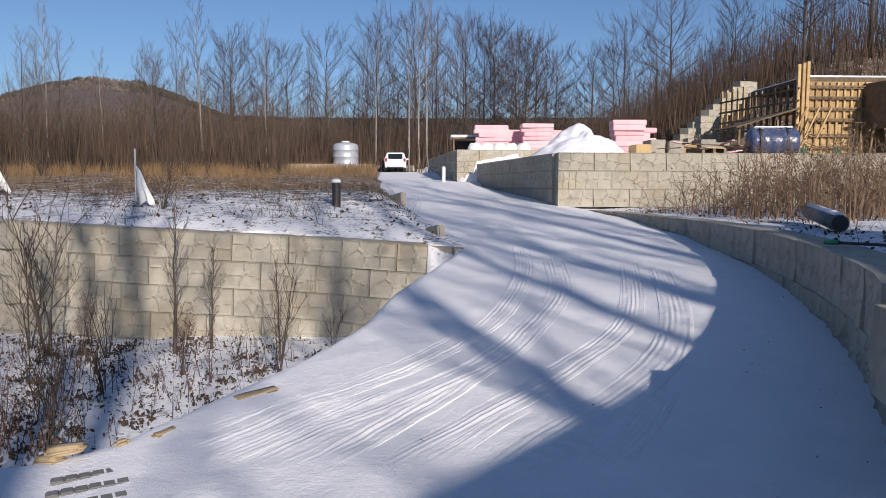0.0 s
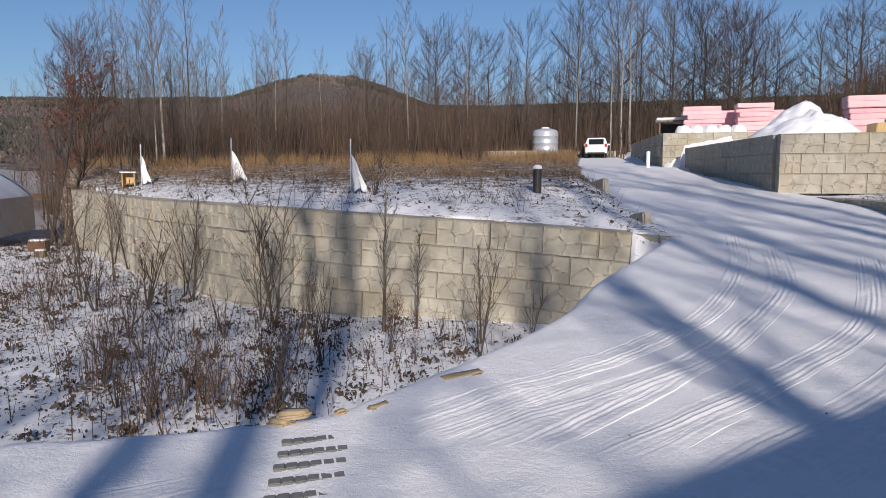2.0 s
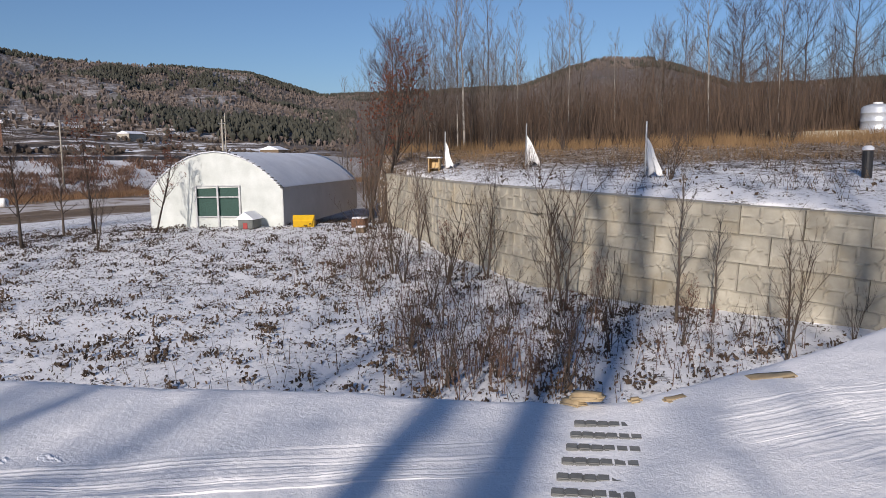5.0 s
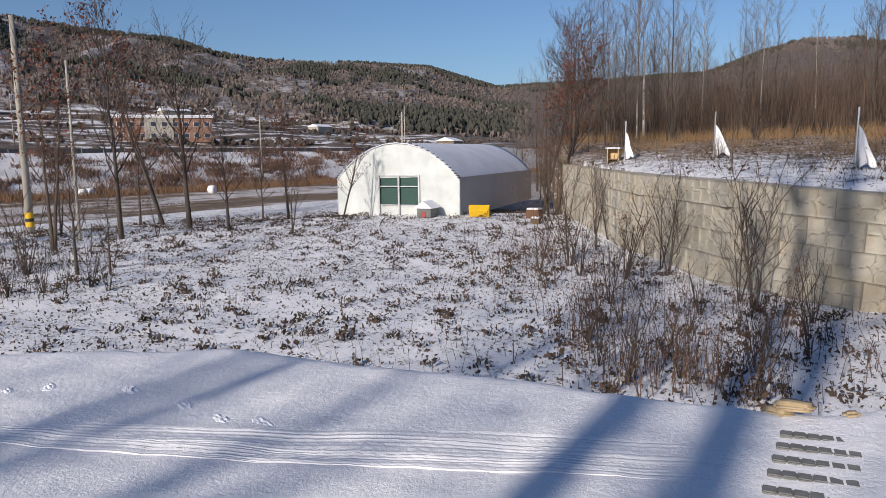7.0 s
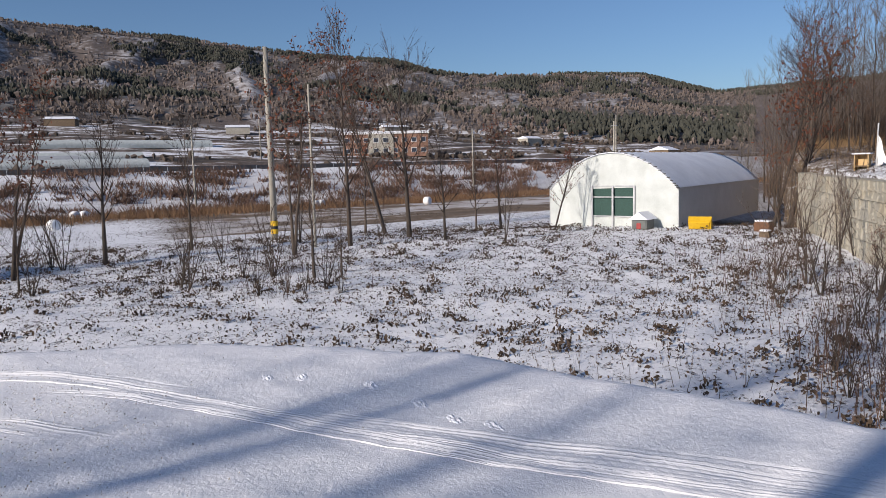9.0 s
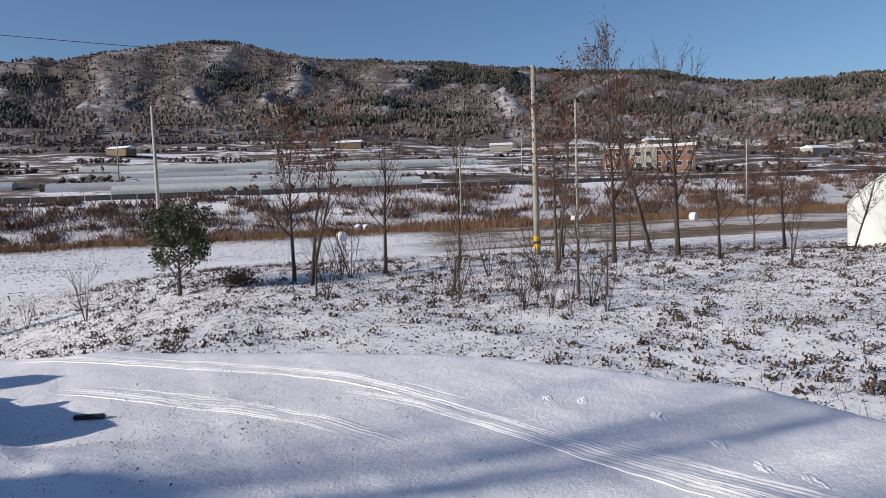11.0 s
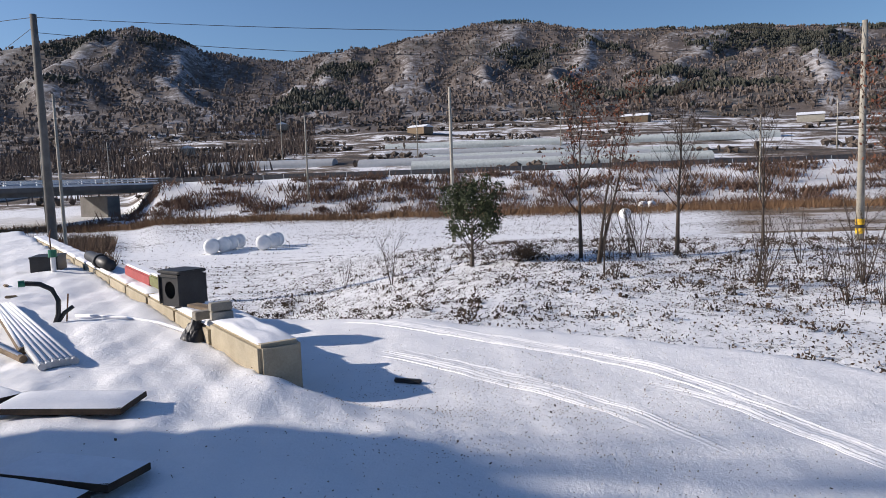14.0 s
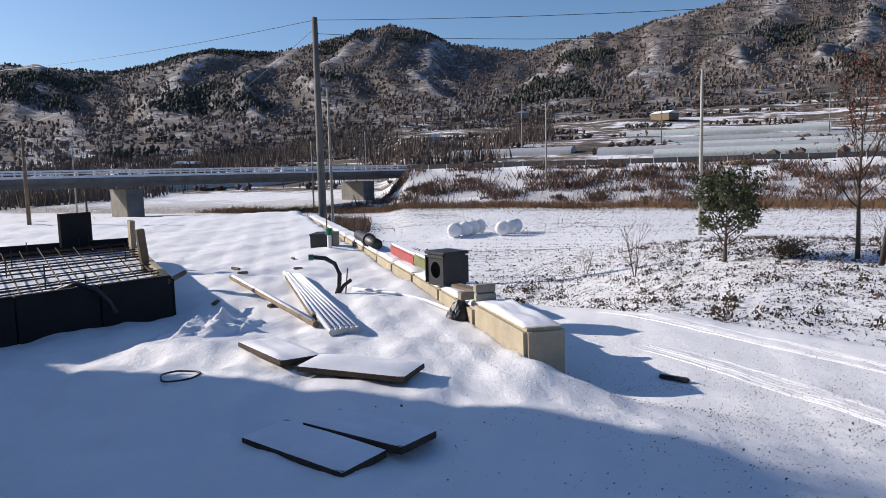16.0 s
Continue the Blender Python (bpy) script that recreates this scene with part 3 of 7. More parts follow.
# thickets of dead weeds with withered leaves
WEEDS = ((-4.45, 7.4, 0.55, 150, 0.8), (-5.0, 7.8, 0.6, 170, 0.75), (-4.5, 8.3, 0.6, 120, 0.6), (-6.5, 8.3, 0.3, 90, 0.85), (-11.7, 12.3, 0.7, 110, 0.7), (-10.3, 11.6, 1.1, 110, 0.6), (-5.9, 11.9, 0.8, 100, 0.5), (-4.5, 10.9, 0.6, 90, 0.5),
         (-7.6, 10.3, 1.0, 140, 0.55), (-3.4, 9.6, 0.7, 80, 0.5), (-8.9, 12.3, 0.9, 120, 0.6), (-13.6, 14.6, 1.0, 110, 0.6), (-16.6, 2.6, 0.7, 80, 0.6), (-18.2, 0.8, 0.6, 70, 0.7), (-19.0, 3.0, 0.8, 90, 0.6), (-24.2, -2.4, 0.6, 80, 0.9), (-2.3, 10.6, 0.6, 50, 0.45))
rnd = random.Random(71)
stems, leaf_at = [], []
for wx, wy, wr, wn_, wh in WEEDS:
    P = np.array([(rnd.gauss(wx, wr), rnd.gauss(wy, wr)) for i in range(int(wn_ * 0.5))])
    P = P[in_field(P[:, 0], P[:, 1], None)]
    for px, py, pz in zip(P[:, 0], P[:, 1], height(P[:, 0], P[:, 1])):
        h, a = wh * rnd.uniform(0.35, 1.15), rnd.uniform(0, 6.28)
        p = Vector((px, py, pz - 0.03))
        lean = Vector((math.cos(a), math.sin(a), 0)) * h * rnd.uniform(0.05, 0.45)
        pts = [p, p + lean * 0.35 + Vector((0, 0, h * 0.5)), p + lean + Vector((0, 0, h))]
        stems.append((pts, [0.0065, 0.005, 0], 3))
        for w in range(4):
            t = rnd.uniform(0.3, 1.0)
            c = pts[0].lerp(pts[1], t * 2) if t < 0.5 else pts[1].lerp(pts[2], t * 2 - 1)
            e = c + Vector((rnd.uniform(-1, 1), rnd.uniform(-1, 1), rnd.uniform(0, 1.2))) * h * 0.17
            stems.append(([c, e], [0.0035, 0], 3))
            leaf_at.append(tuple(e))
V, F = tube_geo(stems)
F = np.array([f if len(f) == 3 else (f[0], f[1], f[2]) for f in F] + [(f[0], f[2], f[3]) for f in F if len(f) == 4])
g = np.random.default_rng(71)
la = np.array(leaf_at)
la = la[g.random(len(la)) < 0.6]
V, F = both((np.array([tuple(v) for v in V]), F), flakes(la[:, 0], la[:, 1], la[:, 2], g.uniform(0.02, 0.05, len(la)), g, 1.2))
stuff("weed_thicket", V, F, surface("withered", (0.04, 0.025, 0.018), (0.16, 0.095, 0.065), 1.5, 0.95, bump=0, local=False), "dense dead weeds with brown leaves standing in snow", "weeds")


# dry grass on the upper land
def on_upper(x, y, g):
    left = np.interp(y, [12.6, 16, 20, 27, 58, 80], [1.15, 0.45, -0.3, -1.3, -3.2, -6])
    return (side_of(x, y, NW_LINE) < -0.6) & (x < left - 0.3)


x, y, g = scatter(62000, -45, 1, 13, 60, 14, lambda x, y, g: on_upper(x, y, g) & (g.random(len(x)) < sm(14.2, 19, y) * 0.9 + 0.05) & (wave(x, y, 2.7, 0.5) + wave(x, y, 1.1, 2.2) * 0.8 + g.normal(0, 0.25, len(x)) > 0.2 - 0.3 * sm(26, 40, y) + 0.25 * sm(44, 56, y)))
hh = g.uniform(0.12, 0.75, len(x)) * g.uniform(0.5, 1, len(x)) * (0.7 + 0.7 * sm(20, 45, y))
V, F = spikes(x, y, hh, np.full(len(x), 0.007) + 0.012 * sm(16, 45, y), 0.4, g)
stuff("dry_grass", V, F, m_dry_grass, "golden brown dry grass on snowy upper ground", "grass")
x, y, g = scatter(11000, -34, 1, 13, 34, 15, lambda x, y, g: on_upper(x, y, g) & (wave(x, y, 1.2, 0.2) + g.normal(0, 0.5, len(x)) > 0.25))
litter = flakes(x, y, height(x, y) + g.uniform(0, 0.08, len(x)), g.uniform(0.04, 0.13, len(x)), g, 1.0)
x2, y2, g = scatter(7000, -24, 1, 13.2, 24, 16, lambda x, y, g: on_upper(x, y, g) & (wave(x, y, 1.0, 3.0) > 0.2))
V, F = both(litter, spikes(x2, y2, g.uniform(0.15, 0.5, len(x2)), np.full(len(x2), 0.006), 0.6, g))
stuff("upper_weeds", V, F, m_weed, "dark weeds and bramble on the snowy bank", "weeds")

# bramble thicket on the bank right of the drive
rnd = random.Random(17)
canes, leaf_at = [], []
P = np.array([(rnd.gauss(8.6, 1.7), rnd.gauss(14.6, 1.7)) for i in range(760)])
P = P[(side_of(P[:, 0], P[:, 1], WALL_RIGHT) < -0.6) & (P[:, 1] < 19)]
for cx, cy, cz in zip(P[:, 0], P[:, 1], height(P[:, 0], P[:, 1])):
    a, h, reach = rnd.uniform(0, 6.28), rnd.uniform(0.45, 1.75) * math.exp(-((cx - 8.8) / 3.4) ** 2), rnd.uniform(0.1, 0.9)
    z0 = cz - 0.05
    pts = [Vector((cx + math.cos(a) * reach * t * t, cy + math.sin(a) * reach * t * t, z0 + h * (1.5 * t - 0.62 * t * t * reach ** 0.5))) for t in (0, 0.25, 0.5, 0.75, 1.0)]
    canes.append((pts, [0.011, 0.009, 0.007, 0.005, 0], 3))
    for w in range(9):
        t = rnd.uniform(0.25, 0.98) * 4
        k = min(int(t), 3)
        p = pts[k].lerp(pts[k + 1], t - k)
        q = p + Vector((rnd.uniform(-1, 1), rnd.uniform(-1, 1), rnd.uniform(-0.3, 1))) * rnd.uniform(0.12, 0.4)
        canes.append(([p, q], [0.005, 0], 3))
        leaf_at.append(tuple(q))
V, F = tube_geo(canes)
F = np.array([f if len(f) == 3 else (f[0], f[1], f[2]) for f in F] + [(f[0], f[2], f[3]) for f in F if len(f) == 4])
g = np.random.default_rng(17)
la = np.array(leaf_at)[::2]
V, F = both((np.array([tuple(v) for v in V]), F), flakes(la[:, 0], la[:, 1], la[:, 2], g.uniform(0.03, 0.07, len(la)), g, 1.2))
stuff("bramble_thicket", V, F, surface("canes", (0.06, 0.038, 0.025), (0.25, 0.165, 0.105), 2.0, 0.95, bump=0, local=False), "dense brown thicket of arching dead brambles", "thicket")
x, y, g = scatter(9000, 4.5, 14, 3.5, 19.4, 57, lambda x, y, g: (side_of(x, y, WALL_RIGHT) < -0.35) & (wave(x, y, 0.8, 0.7) + g.normal(0, 0.5, len(x)) > 0.35))
V, F = both(flakes(x, y, height(x, y) + g.uniform(0, 0.05, len(x)), g.uniform(0.03, 0.09, len(x)), g, 1.0), spikes(x[::3], y[::3], g.uniform(0.05, 0.35, len(x[::3])), np.full(len(x[::3]), 0.005), 0.8, g))
stuff("bank_weeds", V, F, m_weed, "dead weeds and leaves on the snowy bank above the wall", "weeds")

# scrub on the road bank across the valley, and reeds at its foot
g = np.random.default_rng(18)
n = 24000
u, v = 99.5 + g.normal(0, 2.6, n) + wave(np.linspace(0, 400, n), np.zeros(n), 9) * 2, g.uniform(-175, 95, n)
x, y = u * HIGH.x + v * 0.225, u * HIGH.y - v * 0.974
V, F = spikes(x, y, g.uniform(0.3, 1.2, n), np.full(n, 0.06), 0.4, g)
stuff("bank_scrub", V, F, surface("scrub", (0.08, 0.042, 0.026), (0.28, 0.165, 0.085), 0.25, 0.95, bump=0, local=False), "red-brown reeds below a snowy road bank", "scrub")
n = 520
k = np.repeat(np.arange(n), 60)
cu, cv, cs = g.uniform(103, 126, n), g.uniform(-150, 72, n), g.uniform(0.5, 1.9, n) ** 1.3
u, v = cu[k] + g.normal(0, 0.5, len(k)) * cs[k], cv[k] + g.normal(0, 1.0, len(k)) * cs[k]
x, y = u * HIGH.x + v * 0.225, u * HIGH.y - v * 0.974
V, F = spikes(x, y, g.uniform(0.3, 1.0, len(k)) * cs[k], np.full(len(k), 0.1), 0.6, g)
stuff("bank_bushes", V, F, surface("bank_bush", (0.07, 0.042, 0.03), (0.22, 0.13, 0.088), 0.2, 0.95, bump=0, local=False), "dark bare bushes on the snowy road bank", "bushes")

g = np.random.default_rng(61)
n = 15000
az, d = np.radians(g.uniform(135, 162, n)), g.uniform(50, 88, n)
x, y = -d * np.sin(az), d * np.cos(az)
k = (wave(x, y, 7, 0.9) + wave(x, y, 2.6, 0.1) * 0.6 + g.normal(0, 0.3, n) > 0.1 - 0.5 * sm(62, 74, d))
x, y = x[k], y[k]
V, F = spikes(x, y, g.uniform(0.3, 1.5, len(x)), np.full(len(x), 0.05), 0.5, g)
stuff("stream_scrub", V, F, surface("stream_bush", (0.05, 0.03, 0.02), (0.2, 0.125, 0.075), 0.3, 0.95, bump=0, local=False), "brown scrub along the stream below the bridge", "scrub")
n = 30000
az, d = np.radians(g.uniform(120, 163, n)), g.uniform(190, 400, n)
x, y = -d * np.sin(az), d * np.cos(az)
k = (wave(x, y, 40, 0.9) + wave(x, y, 14, 0.1) * 0.6 + g.normal(0, 0.25, n) + 0.5 * sm(118, 135, np.degrees(az)) + 0.5 * sm(320, 390, d) > 0.7)
x, y = x[k], y[k]
V, F = spikes(x, y, g.uniform(1.5, 6.0, len(x)), g.uniform(0.1, 0.35, len(x)), 0.2, g)
stuff("valley_woods", V, F, surface("valley_wood", (0.06, 0.043, 0.035), (0.17, 0.125, 0.1), 0.1, 0.95, bump=0, local=False), "bare brown copses on the valley floor", "woods")

# rows of clods and stubble on the low snowy field
x, y, g = scatter(240000, -100, -12, -70, 30, 29, lambda x, y, g: ((x * HIGH.x + y * HIGH.y > 38) | (np.degrees(np.arctan2(-x, y)) > 119) & (barrier_axes(x, y)[1] < -2.5) & (np.hypot(x, y) > 18)) & (x * HIGH.x + y * HIGH.y < 92) & (np.sin((x * HIGH.x + y * HIGH.y) * 6.28 / 1.5 + wave(x, y, 9) * 1.2) > 0.45) & (wave(x, y, 7, 0.6) + g.normal(0, 0.5, len(x)) > -0.1))
V, F = flakes(x, y, height(x, y) + g.uniform(0, 0.06, len(x)), g.uniform(0.05, 0.17, len(x)), g, 0.9)
stuff("field_stubble", V, F, m_weed, "rows of dark clods and stubble on a snowy field", "stubble")

# hedgerow bushes across the far fields
x, y, g = scatter(34000, -430, 0, -330, 260, 19, lambda x, y, g: (x * HIGH.x + y * HIGH.y > 152) & (np.hypot(x, y) < 420) & (np.sin((x * HIGH.x + y * HIGH.y) / 7.5 + wave(x, y, 30) * 2) + wave(x, y, 13) * 0.8 > 0.85 - 0.35 * sm(340, 400, np.hypot(x, y))))
V, F = crowns(x, y, g.uniform(0.5, 2.2, len(x)), g.uniform(0.5, 1.4, len(x)), g)
stuff("hedgerows", V, F, surface("hedge", (0.05, 0.04, 0.032), (0.14, 0.108, 0.085), 0.06, 0.95, bump=0, local=False), "distant bare hedgerows between snowy fields", "hedge")


# woods on the hills
def on_hill(x, y, g):
    az = np.degrees(np.arctan2(-x, y))
    r = np.hypot(x, y)
    return ((az > 44) | (az > -25) & (r > 840)) & (az < 166) & (r > 385) & (r < 1000)


x, y, g = scatter(150000, -990, 430, -980, 990, 20, on_hill)
r_, az_ = np.hypot(x, y), np.degrees(np.arctan2(-x, y))
pine = (wave(x, y, 75, 0.7) + wave(x, y, 31, 2.0) * 0.6 + 0.35 * sm(860, 930, r_) + g.normal(0, 0.12, len(x)) > np.interp(az_, [50, 85, 100, 130, 160], [0.2, 0.3, 0.68, 0.8, 0.5]))
bare = ~pine & (0.75 - 1.25 * ribs(x, y) + wave(x, y, 48, 1.4) * 0.35 + g.normal(0, 0.3, len(x)) + 0.6 * (r_ < 470) > 0.12)
n = int(bare.sum())
V, F = both(crowns(x[bare][::2], y[bare][::2], g.uniform(1.8, 4.2, (n + 1) // 2), g.uniform(0.8, 1.9, (n + 1) // 2), g), spikes(x[bare] + 2.5, y[bare] + 1.0, g.uniform(2.0, 4.5, n), g.uniform(0.12, 0.4, n), 0.25, g, 0.5))
stuff("hill_woods", V, F, surface("far_woods", (0.1, 0.079, 0.068), (0.2, 0.16, 0.138), 0.03, 0.95, bump=0, local=False), "bare grey-brown woods on snowy hills", "woods")
n = int(pine.sum())
V, F = both(*[crowns(x[pine] + dx, y[pine] + dy, g.uniform(3.0, 6.0, n), g.uniform(0.8, 1.9, n), g) for dx, dy in ((0, 0), (3.0, -2.0))])
stuff("hill_pines", V, F, surface("far_pines", (0.032, 0.035, 0.027), (0.07, 0.068, 0.051), 0.05, 0.95, bump=0, local=False), "dark pine woods on distant hills", "woods")

# understorey of the wood behind the upper land
x, y, g = scatter(34000, -90, 34, 40, 100, 21, lambda x, y, g: (side_of(x, y, NW_LINE) < 2) & ((y > 58 + wave(x, y, 6) * 3) | ((x > 12) & (y > 42)) | ((x < -9) & (y > 45 + wave(x, y, 6) * 3))))
V, F = spikes(x, y, g.uniform(2.0, 8.5, len(x)) * g.uniform(0.4, 1, len(x)), g.uniform(0.012, 0.05, len(x)), 0.14, g)
x2, y2, g = scatter(12000, -80, 30, 54, 72, 22, lambda x, y, g: (side_of(x, y, NW_LINE) < 0) & (y > 57 + wave(x, y, 5) * 2) & ((x < -7) | (x > 3)))
k = g.integers(0, len(x), 65000)
hx, hy = x[k] + g.normal(0, 0.8, len(k)), y[k] + g.normal(0, 0.8, len(k))
hz = height(hx, hy) + np.minimum(np.abs(g.normal(0, 2.6, len(k))), g.uniform(3.0, 5.0, len(k))) + 0.2
V, F = both((V, F), spikes(x2, y2, g.uniform(0.5, 2.2, len(x2)), np.full(len(x2), 0.03), 0.5, g), spikes(hx, hy, g.uniform(0.3, 1.1, len(k)), np.full(len(k), 0.014), 1.0, g, z=hz))
stuff("wood_understorey", V, F, surface("brushwood", (0.035, 0.023, 0.016), (0.135, 0.09, 0.062), 0.5, 0.95, bump=0, local=False), "dense thin stems of a bare winter wood", "woods")


# ---- trees ----
def tree_paths(seed, tall, spread, limbs, twigs, fines, radius, start=0.28, rise=0.75, stems=1, lift=1.0):
    """Trunk paths and branch paths of a bare tree."""
    rnd = random.Random(seed)
    trunk, crown = [], []
    for s in range(stems):
        tilt = Vector((rnd.uniform(-1, 1), rnd.uniform(-1, 1), 0)) * (0.05 if stems == 1 else 0.3)
        h = tall * (1 if s == 0 else rnd.uniform(0.6, 0.95))
        pts, n = [], 8
        for i in range(n + 1):
            t = i / n
            pts.append(Vector((0, 0, -0.15)) + Vector((0, 0, h * t)) + tilt * h * t + Vector((rnd.uniform(-1, 1), rnd.uniform(-1, 1), 0)) * 0.012 * h * t)
        rad = [max(radius * (1 - 0.93 * (i / n) ** 0.8) / (1 if stems == 1 else 1.4), 0.006) for i in range(n + 1)]
        trunk.append((pts, rad, 6))
        ang = rnd.uniform(0, 6)
        for b in range(limbs // stems):
            t = start + (0.97 - start) * ((b + rnd.random()) / (limbs // stems))
            i = min(int(t * n), n - 1)
            p = pts[i].lerp(pts[i + 1], t * n - i)
            ang += 2.4 + rnd.uniform(-0.4, 0.4)
            f = (t - start) / (1 - start)
            L = spread * tall * (0.3 + 0.75 * math.sin(math.pi * (0.25 + 0.62 * f))) * rnd.uniform(0.6, 1.15)
            d = Vector((math.cos(ang), math.sin(ang), rise * rnd.uniform(0.5, 1.2) + lift * f)).normalized()
            q, line = p.copy(), [p.copy()]
            for s2 in range(5):
                q = q + d * L / 5
                d = (d + Vector((rnd.uniform(-0.26, 0.26), rnd.uniform(-0.26, 0.26), rnd.uniform(-0.05, 0.1 + 0.2 * lift)))).normalized()
                line.append(q.copy())
            r0 = max(rad[i] * 0.42, 0.007)
            crown.append((line, [r0 * (1 - 0.85 * k / 5) for k in range(6)], 4))
            for w in range(twigs):
                tt = (0.22 + 0.78 * (w + rnd.random()) / twigs) * 5
                k = min(int(tt), 4)
                a = line[k].lerp(line[k + 1], tt - k)
                dd = ((line[k + 1] - line[k]).normalized() * 0.9 + Vector((rnd.uniform(-1, 1), rnd.uniform(-1, 1), rnd.uniform(-0.1, 0.7))) * 0.75).normalized()
                l2 = L * rnd.uniform(0.3, 0.55) * (1.1 - 0.1 * tt)
                mid = a + dd * l2 * 0.5
                end = a + dd * l2 + Vector((rnd.uniform(-0.15, 0.15), rnd.uniform(-0.15, 0.15), 0.14)) * l2
                r1 = max(r0 * 0.36 * (1 - 0.1 * tt), 0.002 + 0.0007 * tall)
                crown.append(([a, mid, end], [r1, r1 * 0.7, 0], 3))
                for f2 in range(fines):
                    u = 0.2 + 0.8 * (f2 + rnd.random()) / fines
                    c = a.lerp(mid, u * 2) if u < 0.5 else mid.lerp(end, u * 2 - 1)
                    e = c + (dd * 0.9 + Vector((rnd.uniform(-1, 1), rnd.uniform(-1, 1), rnd.uniform(-0.2, 0.8))) * 0.8).normalized() * l2 * rnd.uniform(0.25, 0.55) * (1.2 - 0.5 * u)
                    crown.append(([c, e], [r1 * 0.95, 0], 3))
    return trunk, crown


def make_tree(name, seed, label, category, group, bark, twig, leaves=0, leaf_mat=None, **shape):
    tree = empty(name, pose(0, 0, -60), label, category, group)
    trunk, crown = tree_paths(seed, **shape)
    add_mesh("trunk", *tube_geo(trunk), bark, tree, smooth=True)
    add_mesh("crown", *tube_geo(crown), twig, tree)
    if leaves:
        g = np.random.default_rng(seed)
        tips = np.array([tuple(p[-1]) for p, _, _ in crown])
        c = tips[g.integers(0, len(tips), leaves)] + g.normal(0, 0.06, (leaves, 3))
        V, F = flakes(c[:, 0], c[:, 1], c[:, 2], g.uniform(0.05, 0.12, leaves), g, 1.2)
        add_mesh("leaves", V, F, leaf_mat, tree, "withered red-brown leaves")
    return tree


def plant(kinds, spots, seed):
    """Sets copies of the kinds at (x, y, tallness); the originals become the first copies."""
    rnd = random.Random(seed)
    used = set()
    for x, y, s in spots:
        t, tall = rnd.choice(kinds)
        k = s / tall * (1.25 if tall < 1.6 else 1.12)
        m = Matrix.Translation((x, y, zat(x, y))) @ Matrix.Rotation(rnd.uniform(0, 6.28), 4, "Z") @ Matrix.Diagonal((k * rnd.uniform(0.85, 1.15), k * rnd.uniform(0.85, 1.15), k, 1))
        if t.name in used:
            copy_thing(t, m)
        else:
            used.add(t.name)
            t.matrix_basis = m


WOOD = "bare trees of the wood"
oaks = [(make_tree("bare_tree", 40 + i, "tall bare winter tree with dark spreading twigs", "tree", WOOD, m_bark, m_twig, tall=12.0, spread=0.37, limbs=28, twigs=10, fines=6, radius=0.17, start=0.3, rise=0.5, lift=0.6), 12.0) for i in range(5)]
slim = [(make_tree("bare_tree", 50 + i, "slim bare winter tree with steep grey branches", "tree", WOOD, m_bark, m_grey_twig, tall=12.0, spread=0.21, limbs=25, twigs=7, fines=3, radius=0.085, start=0.22, rise=1.9), 12.0) for i in range(4)]
birch = [(make_tree("birch_tree", 60 + i, "pale-barked birch standing bare among darker trees", "tree", WOOD, m_pale_bark, m_grey_twig, tall=13.0, spread=0.17, limbs=24, twigs=7, fines=3, radius=0.1, start=0.35, rise=1.7), 13.0) for i in range(2)]
rnd = random.Random(5)
# how high the tops of the wood stand over the horizon, in degrees, along its front
TOPS = [(-30, 16), (-23, 13.5), (-21.5, 8), (-20, 6.5), (-18.6, 11), (-14, 11), (-11, 11.5), (-9, 12), (-5, 14), (1, 14), (6, 13), (10, 11.5), (13, 12), (16, 12.5), (18, 14.4), (20.5, 10), (22.5, 7.2), (25, 7.4), (27.5, 9.2), (31, 11.5),
        (36, 12), (38, 12.5), (41, 10.5), (45, 8.4), (48, 7)]
spots_oak, spots_slim = [], []


def wood_spot(az, d, share):
    x, y = -d * math.sin(radians(az)), d * math.cos(radians(az))
    if -6.5 < x < 2.5 and y < 64:
        y += 9
    el = float(np.interp(az, [p[0] for p in TOPS], [p[1] for p in TOPS]))
    return x, y, max(3.5, (math.hypot(x, y) * math.tan(radians(el)) + 1.6 - zat(x, y)) * share / 1.12)


for i in range(105):
    az = -22.5 + 65 * (i + rnd.random()) / 105
    s_ = wood_spot(az, rnd.uniform(60, 86) if az < 34 else rnd.uniform(48, 62), rnd.uniform(0.78, 1.0) if i % 3 else 1.0)
    (spots_oak if az < 20 or i % 4 == 0 else spots_slim).append(s_)
for i in range(120):
    az = -12 + 57 * (i + rnd.random()) / 120
    spots_slim.append(wood_spot(az, rnd.uniform(58, 78) if az < 32 else rnd.uniform(42, 60), rnd.uniform(0.55, 0.95)))
for i in range(56):
    az = -20 + 56 * (i + rnd.random()) / 56
    spots_slim.append(wood_spot(az, rnd.uniform(80, 100), rnd.uniform(0.65, 0.9)))
# the clump beyond the end of the block wall, and the hill above the building site
for x, y, s in ((-22.5, 29, 7.5), (-25, 33, 9), (-21, 32, 8), (-24, 37, 9.5), (-28, 38, 9), (-20, 37, 9), (-27.5, 43, 10), (-21.5, 44, 10.5), (-31, 45, 9), (-25.5, 49, 11), (-17, 47, 10), (-19.0, 21.4, 4.4), (-19.9, 22.6, 4.8), (-20.6, 23.6, 5.0), (-18.6, 23.0, 5.2)):
    spots_slim.append((x, y, s))
for x, y, s in ((-23.5, 31, 7.6), (-27, 41, 9.8), (-22, 41, 10), (-21.3, 25, 5.4), (-23.5, 27.8, 6.3), (-20.6, 28, 6.6)):
    spots_oak.append((x, y, s))
